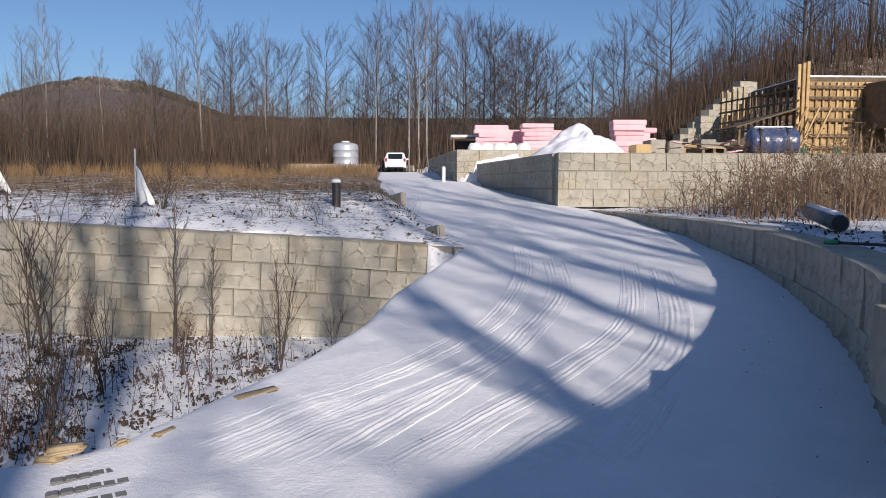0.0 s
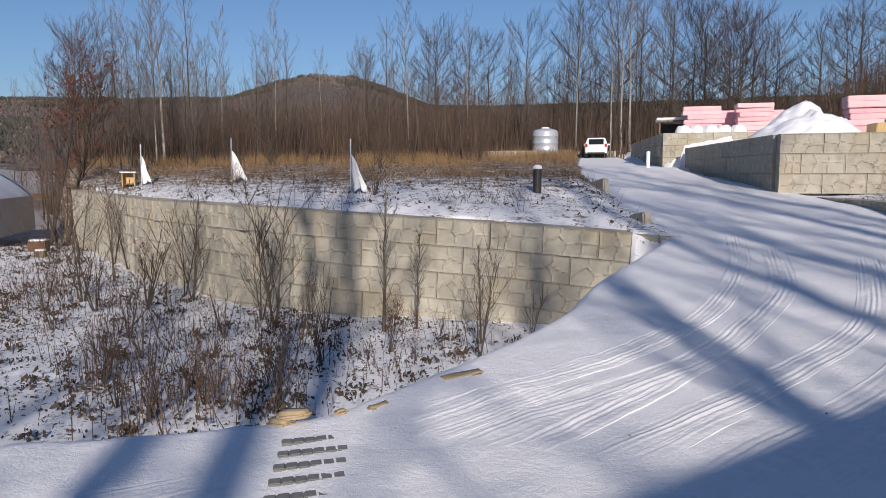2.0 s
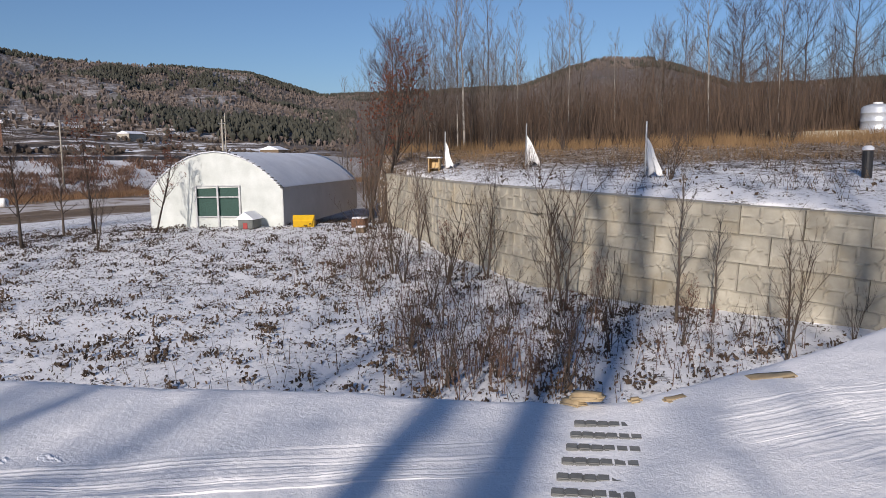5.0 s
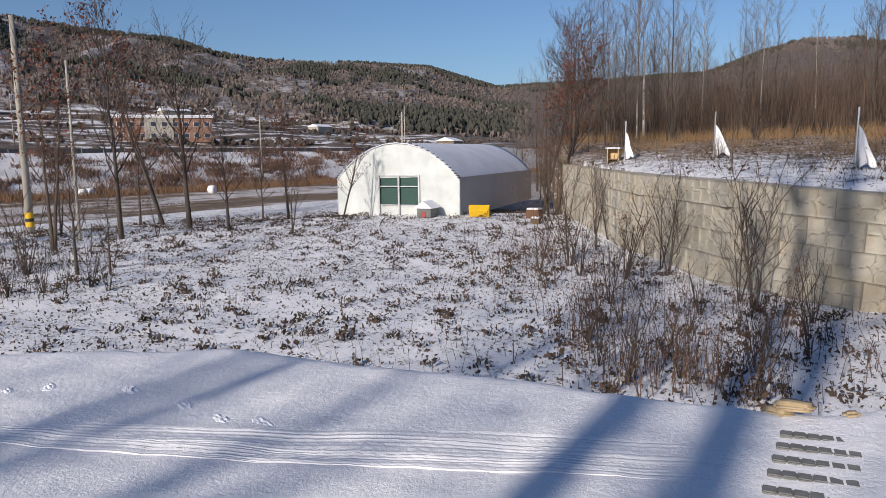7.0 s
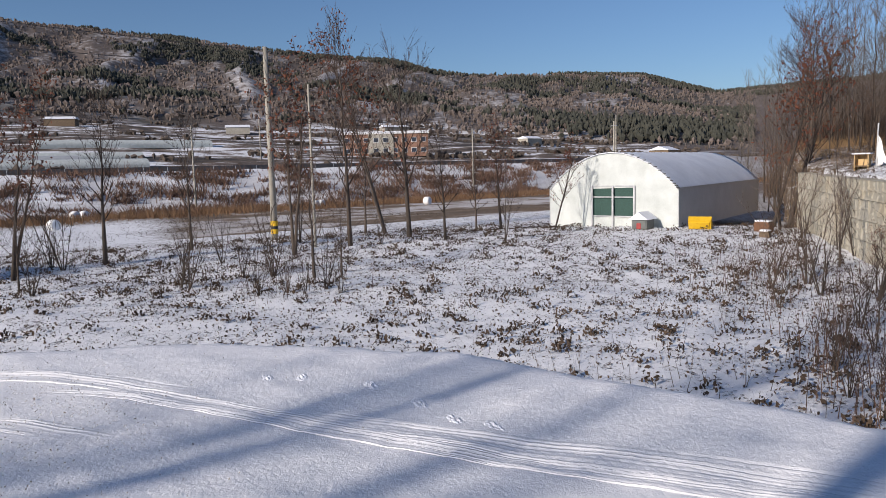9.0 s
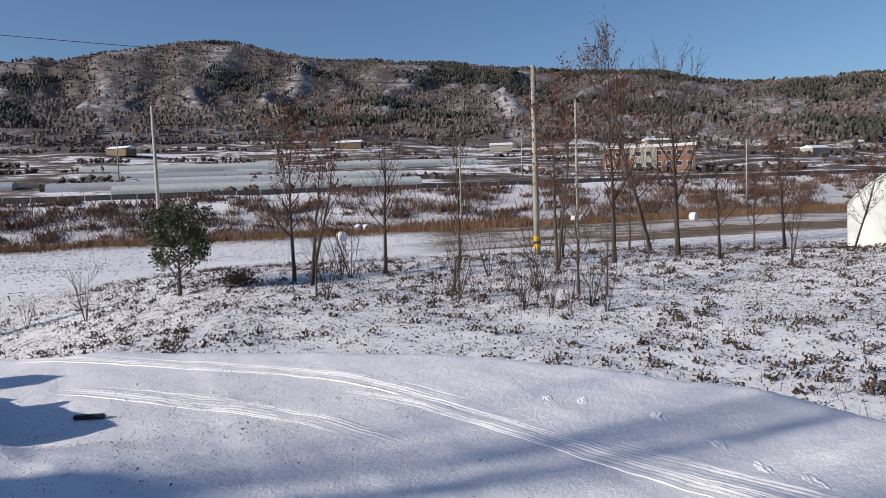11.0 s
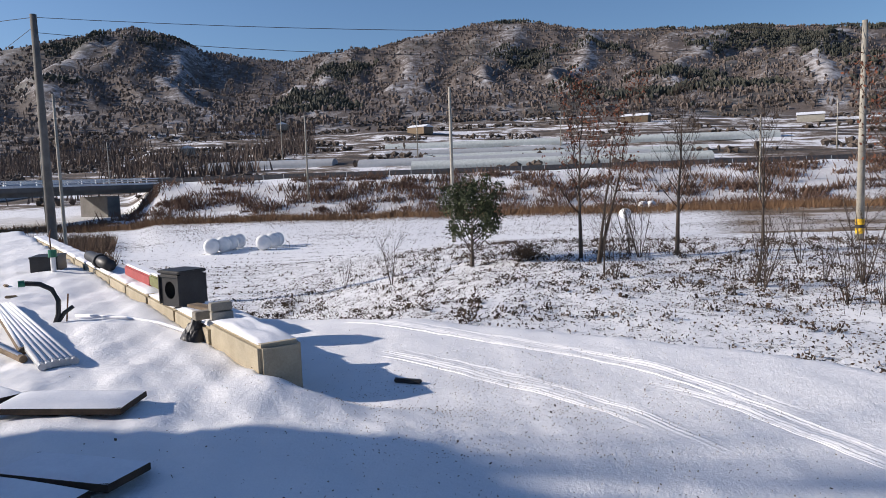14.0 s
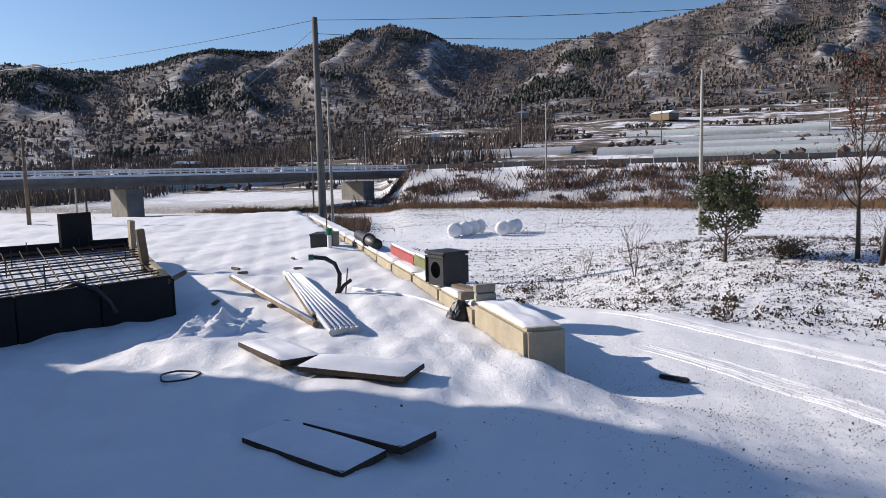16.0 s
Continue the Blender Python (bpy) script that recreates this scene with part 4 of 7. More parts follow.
for x, y, s in ((18, 52, 11), (20, 49, 12), (22.5, 52, 13), (25, 47, 12), (27, 50, 14), (30, 48, 12), (24, 56, 12), (31, 54, 13), (15.5, 55, 10), (29, 43, 11), (33, 45, 12), (35, 50, 13), (20, 56, 11)):
    spots_oak.append((x, y, s))
spots_oak.append((-4.3, -15.5, 8.0))
plant(oaks, spots_oak, 1)
plant(slim, spots_slim, 2)
plant(birch, [(-3.9, 62, 12.5), (-0.2, 61, 13.5), (0.5, 62, 12), (-1.0, 60.5, 10), (-18, 60, 11), (-29, 57, 10), (-33, 47, 10.5), (-36, 60, 10), (-30, 42, 10.5), (-38, 49, 10), (-26, 60, 7.5), (-13, 61, 9)], 3)

# trees behind the viewpoint, whose shadows cross the drive
tall_trees = [(make_tree("bare_tree", 70 + i, "tall bare tree with few branches", "tree", "trees behind the drive", m_bark, m_twig, tall=17.0, spread=0.22, limbs=17, twigs=6, fines=2, radius=0.19, start=0.34, rise=1.5), 17.0) for i in range(2)]
sun_way = Vector((math.sin(sa), math.cos(sa)))
spots = []
for px0, py0, d, s in ((-4.6, 1.0, 24, 15), (-3.75, 1.0, 27, 16), (0.6, 6.6, 23, 17), (1.2, 6.2, 27, 18), (3.4, 9.5, 26, 18), (4.2, 11.0, 30, 18), (2.2, 14.0, 34, 19),
                       (-5.3, 1.2, 33, 17), (2.6, 8.0, 31, 19), (5.0, 13.5, 36, 20), (3.0, 16.5, 40, 21)):
    p = Vector((px0, py0)) + sun_way * d
    spots.append((p.x, p.y, s))
stout_trees = [(make_tree("bare_tree", 75, "stout bare tree with a thick trunk", "tree", "trees behind the drive", m_bark, m_twig, tall=17.0, spread=0.2, limbs=14, twigs=4, fines=2, radius=0.24, start=0.5, rise=1.5), 17.0)]
thick = []
for px0, py0, d, s in ((-2.42, 3.2, 21, 17), (-1.62, 3.2, 24, 18), (-1.9, 3.2, 34, 19)):
    p = Vector((px0, py0)) + sun_way * d
    thick.append((p.x, p.y, s))
plant(stout_trees, thick, 14)
plant(tall_trees, spots, 4)

# saplings and shrubs of the orchard field
ORCH = "orchard saplings and shrubs"
sap = [(make_tree("sapling", 80 + i, "bare orchard sapling with a dark forked trunk", "sapling", ORCH, m_bark, m_twig, tall=4.5, spread=0.34, limbs=22, twigs=8, fines=4, radius=0.075, start=0.3, rise=1.3, stems=1 + i % 2), 4.5) for i in range(3)]
red = [(make_tree("sapling", 90 + i, "young oak holding withered red-brown leaves", "sapling", ORCH, m_bark, m_twig, leaves=800, leaf_mat=m_red_leaf, tall=4.5, spread=0.36, limbs=22, twigs=7, fines=3, radius=0.085, start=0.3, rise=1.1, stems=2 - i % 2), 4.5) for i in range(2)]
shrub = [(make_tree("shrub", 100 + i, "bare many-stemmed shrub standing in snow", "shrub", ORCH, m_bark, m_twig, tall=1.5, spread=0.5, limbs=17, twigs=5, fines=2, radius=0.022, start=0.12, rise=1.0, stems=6), 1.5) for i in range(3)]
wall_shrub = [(make_tree("shrub", 110 + i, "tall bare shrub in front of the block wall", "shrub", ORCH, m_bark, m_warm_twig, tall=2.2, spread=0.48, limbs=24, twigs=5, fines=2, radius=0.03, start=0.15, rise=1.25, stems=3), 2.2) for i in range(2)]
thin = [(make_tree("sapling", 120, "single slim bare sapling with upright twigs", "sapling", ORCH, m_bark, m_grey_twig, tall=2.4, spread=0.2, limbs=26, twigs=4, fines=2, radius=0.035, start=0.25, rise=2.0), 2.4)]
plant(sap, [(-24.4, -1.2, 4.4), (-17.8, 3.9, 2.5), (-24.2, 6.6, 5.5), (-31.5, 9.3, 6.0), (-25.3, 9.2, 5.2), (-22.5, 9.5, 2.8), (-20.6, 10.8, 2.2), (-26.6, 5.3, 4.9), (-19.8, -2.9, 1.9), (-17.4, 4.5, 2.7), (-28.5, 13.5, 4.5), (-27, 1.5, 3.6)], 6)
plant(red, [(-23.4, -4.1, 4.6), (-23.0, 4.4, 5.0), (-30.2, 9.9, 5.6), (-26.3, 13.6, 3.0), (-22.3, 13.7, 2.1), (-18.7, 20.4, 4.2), (-19.4, 21.9, 4.6), (-3.1, 10.2, 0.6), (-4.9, 11.0, 0.7), (-9.3, 12.9, 0.9), (-8.6, 12.6, 0.8), (-4.2, 9.0, 0.6), (-2.6, 9.9, 0.5), (-22.2, -3.4, 3.4)], 7)
plant(shrub, [(-21.2, -9.8, 1.4), (-22.1, -12, 0.75), (-24.7, -2.7, 1.6), (-18.1, 0.7, 1.4), (-22.2, 2.1, 1.1), (-16.2, 2.3, 1.1), (-16.1, 2.9, 0.9), (-15.8, 3.7, 1.0), (-23.5, 7.5, 1.1), (-18.7, -2.5, 1.3), (-23.7, -2.3, 1.4), (-18, 0.9, 1.2),
              (-19.2, 2.3, 0.9), (-18.6, 3.0, 1.5), (-15.2, 3.9, 0.8), (-15.6, 3.2, 0.8), (-6.3, 8.0, 0.8), (-5.1, 10, 0.7), (-4.7, 11.5, 0.9), (-8.8, 12.2, 1.2), (-3.1, 10.3, 0.6), (-2.4, 10.7, 0.45), (-11.3, 11.4, 0.5), (-5.6, 7.4, 0.9), (-4.9, 7.0, 0.95),
              (-4.6, 7.7, 0.8), (-5.2, 8.3, 0.9), (-6.6, 9.2, 0.7), (-4.1, 8.6, 0.8), (-3.6, 7.6, 0.7), (-7.6, 10.2, 0.9), (-6.1, 10.6, 0.8), (-9.6, 11.8, 1.3), (-10.6, 12.6, 1.4), (-3.9, 9.6, 0.8), (-5.7, 9.7, 0.75), (-9.3, 10.4, 0.9), (-1.2, 12.0, 0.6)], 8)
rs = random.Random(44)
upper_spots = []
while len(upper_spots) < 24:
    x, y = rs.uniform(-26, -1.5), rs.uniform(14.5, 52)
    if on_upper(np.array([x]), np.array([y]), None)[0] and x < -2.5 + (y > 30) * -3:
        upper_spots.append((x, y, rs.uniform(0.5, 1.1) * (1 + y / 60)))
up_shrub = [(make_tree("shrub", 140 + i, "low brown bramble bush among dry grass", "shrub", "bushes on the upper land", m_bark, m_twig, tall=1.5, spread=0.5, limbs=24, twigs=5, fines=2, radius=0.028, start=0.08, rise=1.0, stems=6), 1.5) for i in range(2)]
plant(up_shrub, upper_spots, 12)
plant(wall_shrub, [(-12.6, 16.6, 2.2), (-8.6, 13.5, 2.0), (-5.9, 12.0, 2.3), (-10.7, 11.7, 1.5), (-13.4, 17.0, 2.0), (-15.5, 18.2, 2.2), (-1.75, 10.3, 1.5), (-17.6, 19.6, 2.6), (-9.0, 13.8, 1.6), (-6.4, 12.4, 1.8)], 9)
plant(thin, [(-3.7, 11.7, 2.3), (-1.9, 11.2, 1.4), (-3.2, 12.0, 1.5), (-11.6, 14.8, 1.8)], 10)


def small_pine():
    """A low pine with a broad crown of needle tufts."""
    tree = empty("pine_tree", pose(-22.5, -7.5, zat(-22.5, -7.5)), "small broad evergreen pine with a short trunk", "tree")
    trunk, crown = tree_paths(131, 2.0, 0.72, 20, 6, 0, 0.085, 0.28, 0.55)
    add_mesh("trunk", *tube_geo(trunk), m_bark, tree, smooth=True)
    add_mesh("branches", *tube_geo(crown), m_twig, tree)
    g = np.random.default_rng(7)
    tips = np.array([tuple(a.lerp(b, 0.7)) for p, _, n in crown for a, b in ((p[-2], p[-1]),)])
    tips = tips[tips[:, 2] > 0.75]
    n = 5600
    c = tips[g.integers(0, len(tips), n)] + g.normal(0, 0.1, (n, 3))
    V, F = flakes(c[:, 0], c[:, 1], c[:, 2], g.uniform(0.06, 0.14, n), g, 1.0)
    add_mesh("needles", V, F, m_pine, tree)
    bush = empty("evergreen_bush", pose(-22.8, -5.8, zat(-22.8, -5.8)), "low dark bush dusted with snow", "bush")
    c = g.normal(0, 1, (1500, 3)) * (0.26, 0.26, 0.13) + (0, 0, 0.26)
    c[:, 2] = np.abs(c[:, 2])
    V, F = flakes(c[:, 0], c[:, 1], c[:, 2], g.uniform(0.05, 0.1, 1500), g, 1.0)
    add_mesh("foliage", V, F, m_weed, bush)


small_pine()


# ---- greenhouse and what stands by it ----
m_film = surface("greenhouse_film", (0.42, 0.45, 0.42), (0.64, 0.67, 0.64), 1.5, 0.5, bump=0.25, fine=25)
m_film_dark = surface("side_film", (0.34, 0.35, 0.36), (0.46, 0.47, 0.48), 1.0, 0.45, bump=0.3, fine=14)
m_steel = surface("galvanised", (0.36, 0.37, 0.38), (0.55, 0.56, 0.57), 8.0, 0.45, 0.7)
m_dark = surface("black_plastic", (0.012, 0.012, 0.013), (0.035, 0.035, 0.037), 6.0, 0.5, bump=0.1)
m_net = surface("shade_net", (0.01, 0.035, 0.028), (0.03, 0.09, 0.07), 20.0, 0.7)
m_wood = surface("raw_wood", (0.3, 0.19, 0.085), (0.58, 0.41, 0.2), 4.0, 0.85, fine=40, vary=0.4)
# old wood; the formwork's shaded side borrows its dark tone
m_old_and_shade_wood = surface("old_and_shade_wood", (0.1, 0.07, 0.045), (0.26, 0.19, 0.12), 4.0, 0.9, vary=0.3)
m_green = surface("green_plastic", (0.01, 0.1, 0.06), (0.02, 0.2, 0.12), 8, 0.5, bump=0)
m_yellow = surface("yellow_plastic", (0.62, 0.36, 0.01), (0.8, 0.5, 0.02), 5, 0.5, bump=0)
m_red = surface("red_paint", (0.25, 0.03, 0.03), (0.4, 0.06, 0.05), 5, 0.6)
m_pink = surface("pink_foam", (0.72, 0.4, 0.43), (0.86, 0.56, 0.58), 3.0, 0.8, bump=0.1, vary=0.3)
m_white = surface("white_paint", (0.7, 0.7, 0.69), (0.84, 0.84, 0.83), 4.0, 0.5, bump=0.05)
m_rust = surface("rust", (0.09, 0.045, 0.025), (0.2, 0.1, 0.055), 15.0, 0.9)


def greenhouse():
    w, deep, side, top, z0 = 5.0, 10.5, 1.42, 2.75, -0.72
    m = Matrix.Translation((-21.78, 15.78, z0)) @ Matrix.Rotation(math.atan2(-0.495, -0.867) + math.pi, 4, "Z")
    gh = empty("greenhouse", m, "white film tunnel greenhouse with a snowy arched roof", "greenhouse")
    n = 16
    arc = [(w / 2 * math.cos(math.pi * i / n), side + (top - side) * math.sin(math.pi * i / n) ** 1.9) for i in range(n + 1)]
    # roof skin with slack between its hoops
    V, F, rows = [], [], 29
    for j in range(rows):
        yy = deep * j / (rows - 1)
        slack = 0.02 * (1 - math.cos(2 * math.pi * j / 2)) / 2
        for i, (a, b) in enumerate(arc):
            V.append((a * (1 - slack / 2), yy - 0.06 * (j == 0), b - slack))
    for j in range(rows - 1):
        for i in range(n):
            q = j * (n + 1) + i
            F.append((q, q + n + 1, q + n + 2, q + 1))
    skin = add_mesh("roof", V, F, surface("roof_film", (0.6, 0.62, 0.66), (0.8, 0.82, 0.85), 0.9, 0.55, bump=0.3, fine=9), gh, "white film roof under thin snow", smooth=True)
    mod = skin.modifiers.new("thick", "SOLIDIFY")
    mod.thickness = 0.03
    # front with door opening
    dx0, dx1, dz = -0.72, 0.92, 1.5

    def sheet(pts, y0=0.0):
        bm = bmesh.new()
        f = bm.faces.new([bm.verts.new((a, y0, b)) for a, b in pts])
        ext = bmesh.ops.extrude_face_region(bm, geom=[f])
        bmesh.ops.translate(bm, vec=(0, 0.03, 0), verts=[v for v in ext["geom"] if isinstance(v, bmesh.types.BMVert)])
        bmesh.ops.recalc_face_normals(bm, faces=bm.faces)
        return bm

    up = [p for p in arc]
    part("front_film", sheet([(dx1, 0), (w / 2, 0), (w / 2, dz), (dx1, dz)]), m_film, gh)
    part("front_film", sheet([(-w / 2, 0), (dx0, 0), (dx0, dz), (-w / 2, dz - 0.12), (-w / 2, 0.3)]), m_film, gh)
    part("gable_film", sheet([(-w / 2, dz - 0.12)] + [(w / 2, dz)] + [p for p in up if p[1] > dz], 0.005), m_film, gh)
    part("skirt", sheet([(dx0, 0), (dx1, 0), (dx1, 0.4), (dx0, 0.4)], 0.02), m_film, gh, "grey film skirt below the door net")
    part("door_net", sheet([(dx0, 0.4), (dx1, 0.4), (dx1, dz), (dx0, dz)], 0.05), m_net, gh, "dark green shade net")
    for x0 in (dx0, (dx0 + dx1) / 2, dx1):
        part("door_post", box(0.07, 0.06, dz + 0.04, (x0, -0.03, 0), 0.01), m_steel, gh)
    for zz in (0.4, 1.1, dz):
        part("door_rail", box(dx1 - dx0, 0.04, 0.04, ((dx0 + dx1) / 2, -0.02, zz), 0.006), m_steel, gh)
    for s in (-1, 1):
        bm = box(0.03, deep, side, (s * (w / 2 + 0.005), deep / 2, 0))
        part("side_film", bm, m_film_dark, gh, "grey side curtain film")
        part("side_rail", box(0.05, deep, 0.05, (s * (w / 2 + 0.03), deep / 2, side - 0.02), 0.01), m_steel, gh)
    bm = sheet([(-w / 2, 0), (w / 2, 0)] + up, deep)
    part("rear_film", bm, m_film, gh)
    # clips round the edge of the front arch
    for i in range(n * 2):
        a = math.pi * (i + 0.5) / (n * 2)
        p = (w / 2 * math.cos(a) * 1.006, -0.045, side + (top - side) * math.sin(a) ** 1.9)
        part("clip", box(0.1, 0.05, 0.03, p, turn=None), m_dark, gh)
    for hp in range(1, 10):
        yy = deep * hp / 10
        add_mesh("hoop", *tube_geo([([(a * 0.985, yy, b - 0.05) for a, b in arc], 0.016, 5)]), m_steel, gh)
    return gh


greenhouse()


def dog_kennel():
    m = Matrix.Translation((-20.2, 16.0, zat(-20.2, 16.0))) @ Matrix.Rotation(radians(28), 4, "Z")
    k = empty("dog_kennel", m, "small grey plastic dog kennel with snowy roof", "kennel")
    part("body", box(0.55, 0.7, 0.36, (0, 0, 0), 0.03), surface("kennel_grey", (0.08, 0.09, 0.085), (0.16, 0.17, 0.16), 5, 0.6), k)
    V = [(-0.36, -0.42, 0.34), (0.36, -0.42, 0.34), (0, -0.42, 0.6), (-0.36, 0.42, 0.34), (0.36, 0.42, 0.34), (0, 0.42, 0.6)]
    add_mesh("roof", V, [(0, 1, 2), (5, 4, 3), (0, 2, 5, 3), (1, 4, 5, 2), (0, 3, 4, 1)], m_snow, k, "snow-covered pitched roof")
    part("doorway", box(0.16, 0.03, 0.2, (0, -0.36, 0.02), 0.01), m_red, k, "red rim of the doorway")
    t = empty("plastic_tub", Matrix.Translation((-18.55, 17.0, zat(-18.55, 17.0) + 0.02)) @ Matrix.Rotation(radians(40), 4, "Z") @ Matrix.Rotation(radians(-62), 4, "X"), "yellow plastic tub tipped on its side", "tub")
    bm = box(0.62, 0.45, 0.3, (0, 0, 0))
    top = [f for f in bm.faces if f.normal.z > 0.9]
    bmesh.ops.scale(bm, vec=(1.2, 1.25, 1), verts=top[0].verts)
    bmesh.ops.inset_region(bm, faces=top, thickness=0.03)
    bmesh.ops.translate(bm, vec=(0, 0, -0.26), verts=top[0].verts)
    part("shell", bm, m_yellow, t)
    for x, y, s, mat, lab in ((-17.2, 18.4, 0.5, m_rust, "rusty brown crate beside the greenhouse"), (-16.1, 17.3, 0.3, m_old_and_shade_wood, "weathered wooden stump in snow")):
        c = empty("crate" if s > 0.4 else "stump", pose(x, y, zat(x, y), 0, 0, 20), lab, "crate" if s > 0.4 else "stump")
        part("body", box(s, s * 0.8, s * 0.7, (0, 0, -0.03), 0.03), mat, c)
        part("snow_cap", box(s * 0.95, s * 0.75, 0.05, (0, 0, s * 0.7 - 0.03), 0.02), m_snow, c)


dog_kennel()


# ---- upper land: banners, bollard, nest box, tank, car ----
def banner(x, y, tall, seed):
    rnd = random.Random(seed)
    b = empty("banner", pose(x, y, zat(x, y), 0, 0, rnd.uniform(-20, 20)), "white cloth hanging limp from a thin pole", "banner", "cloth banners on poles")
    add_mesh("pole", *tube_geo([([(0, 0, -0.2), (0.01, 0, tall * 0.5), (0.02, 0, tall)], 0.022, 6)]), m_steel, b)
    V, F, nu, nv = [], [], 9, 10
    for j in range(nv + 1):
        t = j / nv
        for i in range(nu + 1):
            u = i / nu
            V.append((0.03 + u * 0.42 * tall / 1.25 * t ** 0.8, 0.05 * math.sin(u * 14 + seed) * t + 0.02 * math.sin(9 * t), tall * (0.72 - 0.66 * t) - 0.06 * math.sin(u * 9) * t))
    for j in range(nv):
        for i in range(nu):
            q = j * (nu + 1) + i
            F.append((q, q + 1, q + nu + 2, q + nu + 1))
    cl = add_mesh("cloth", V, F, m_white, b, smooth=True)
    cl.modifiers.new("thick", "SOLIDIFY").thickness = 0.006


banner(-6.2, 16.6, 1.3, 1)
banner(-11.2, 19.6, 1.3, 2)
banner(-13.8, 18.9, 1.2, 3)

nest = empty("nest_box", pose(-14.15, 18.8, zat(-14.15, 18.8) - 0.05, 0, 0, 25), "small wooden box with a snowy lid", "box")
for s in (-1, 1):
    part("side_board", box(0.03, 0.3, 0.46, (s * 0.17, 0, 0), 0.004), m_wood, nest)
part("back_board", box(0.32, 0.03, 0.46, (0, 0.13, 0), 0.004), m_wood, nest)
part("shelf", box(0.3, 0.26, 0.03, (0, 0, 0.12)), m_old_and_shade_wood, nest)
part("lid", box(0.46, 0.4, 0.04, (0, 0, 0.465), 0.01), m_snow, nest, "snow-covered lid")

bol = empty("bollard", pose(-1.75, 17.2, zat(-1.75, 17.2) - 0.05), "black garden bollard lamp with snow on top", "bollard")
add_mesh("post", *tube_geo([([(0, 0, 0), (0, 0, 0.6)], 0.1, 16)]), m_dark, bol, smooth=False)
add_mesh("cap", *tube_geo([([(0, 0, 0.61), (0, 0, 0.66), (0, 0, 0.7)], [0.11, 0.11, 0.06], 16)]), m_snow, bol, "snow cap")

tank = empty("water_tank", pose(-5.9, 57, zat(-5.9, 57)), "large white ribbed plastic water tank", "tank")
ring = [(1.0, 0.0), (1.0, 0.5), (1.03, 0.53), (1.0, 0.56), (1.0, 1.05), (1.03, 1.08), (1.0, 1.11), (1.0, 1.6), (1.03, 1.63), (1.0, 1.66), (1.0, 1.95), (0.85, 2.12), (0.35, 2.24)]
add_mesh("shell", *tube_geo([([(0, 0, b) for a, b in ring], [a for a, b in ring], 32)]), surface("tank_wrap", (0.45, 0.48, 0.52), (0.66, 0.7, 0.74), 1.2, 0.35, 0.4, bump=0.3, fine=8), tank, smooth=True)
add_mesh("lid", *tube_geo([([(0, 0, 2.2), (0, 0, 2.34)], 0.3, 16)]), m_white, tank)


def pickup():
    car = empty("car", pose(-2.0, 58.2, zat(-2.0, 58.2), 0, 0, 1) @ Matrix.Scale(0.92, 4), "white estate car seen from behind on the snowy road", "car")
    paint = surface("car_paint", (0.74, 0.74, 0.75), (0.8, 0.8, 0.81), 3.0, 0.25, bump=0)
    prof = [(-2.2, 0.32), (-2.25, 0.85), (-2.1, 1.0), (-1.75, 1.62), (0.3, 1.68), (1.1, 1.1), (2.1, 0.92), (2.25, 0.4)]
    V = [(s * (0.9 if z < 1.1 else 0.72), y, z) for s in (-1, 1) for y, z in prof]
    n = len(prof)
    F = [tuple(range(n))[::-1], tuple(range(n, 2 * n))] + [(i, (i + 1) % n, n + (i + 1) % n, n + i) for i in range(n)]
    body = add_mesh("body", V, F, paint, car)
    body.modifiers.new("soft", "BEVEL").width = 0.06
    glass = material("car_glass", 0.08)[0]
    glass.node_tree.nodes["Principled BSDF"].inputs["Base Color"].default_value = (0.015, 0.02, 0.022, 1)
    rear = box(1.2, 0.03, 0.5, (0, 0, 0), 0.03, Matrix.Translation((0, -2.085, 1.07)) @ Matrix.Rotation(radians(-29), 4, "X"))
    part("rear_window", rear, glass, car)
    lamp = surface("tail_lamp", (0.3, 0.01, 0.01), (0.45, 0.03, 0.02), 5, 0.3, bump=0)
    for s in (-1, 1):
        part("tail_light", box(0.18, 0.06, 0.34, (s * 0.78, -2.2, 0.78), 0.02), lamp, car)
        part("mirror", box(0.2, 0.1, 0.14, (s * 1.0, 0.7, 1.08), 0.03), paint, car)
        for yy in (-1.4, 1.4):
            wheel = add_mesh("wheel", *tube_geo([([(s * 0.72, yy, 0.32), (s * 0.92, yy, 0.32)], 0.33, 20)]), m_dark, car)
            add_mesh("rim", *tube_geo([([(s * 0.9, yy, 0.32), (s * 0.93, yy, 0.32)], 0.2, 16)]), m_steel, wheel)
    part("bumper", box(1.7, 0.16, 0.25, (0, -2.27, 0.38), 0.04), m_white, car)
    part("lower_trim", box(1.4, 0.1, 0.14, (0, -2.3, 0.3), 0.02), m_dark, car)
    part("number_plate", box(0.5, 0.02, 0.11, (0, -2.3, 0.72), 0.005), m_white, car, "plain pale plate")


pickup()
for i in range(7):
    x = -5.0 + i * 1.05
    ob = tagged(new("low_block", BLOCKS[i % 7]), "pale concrete block of a low roadside wall", "concrete block", "low wall blocks")
    ob.matrix_world = Matrix.Translation((x - 0.2, 60.6, zat(x, 60.6) + 0.05))

for i in range(7):
    x = -12.6 + i * 1.02
    ob = tagged(new("low_block", BLOCKS[(i * 3) % 7]), "pale concrete block of a low roadside wall", "concrete block", "low wall blocks")
    ob.matrix_world = Matrix.Translation((x, 53.5, zat(x, 53.5) + 0.02))

post = empty("marker_post", pose(1.15, 31.3, zat(1.15, 31.3)), "short white marker post by the wall", "post")
add_mesh("shaft", *tube_geo([([(0, 0, -0.1), (0, 0, 0.62)], 0.08, 12)]), m_white, post)
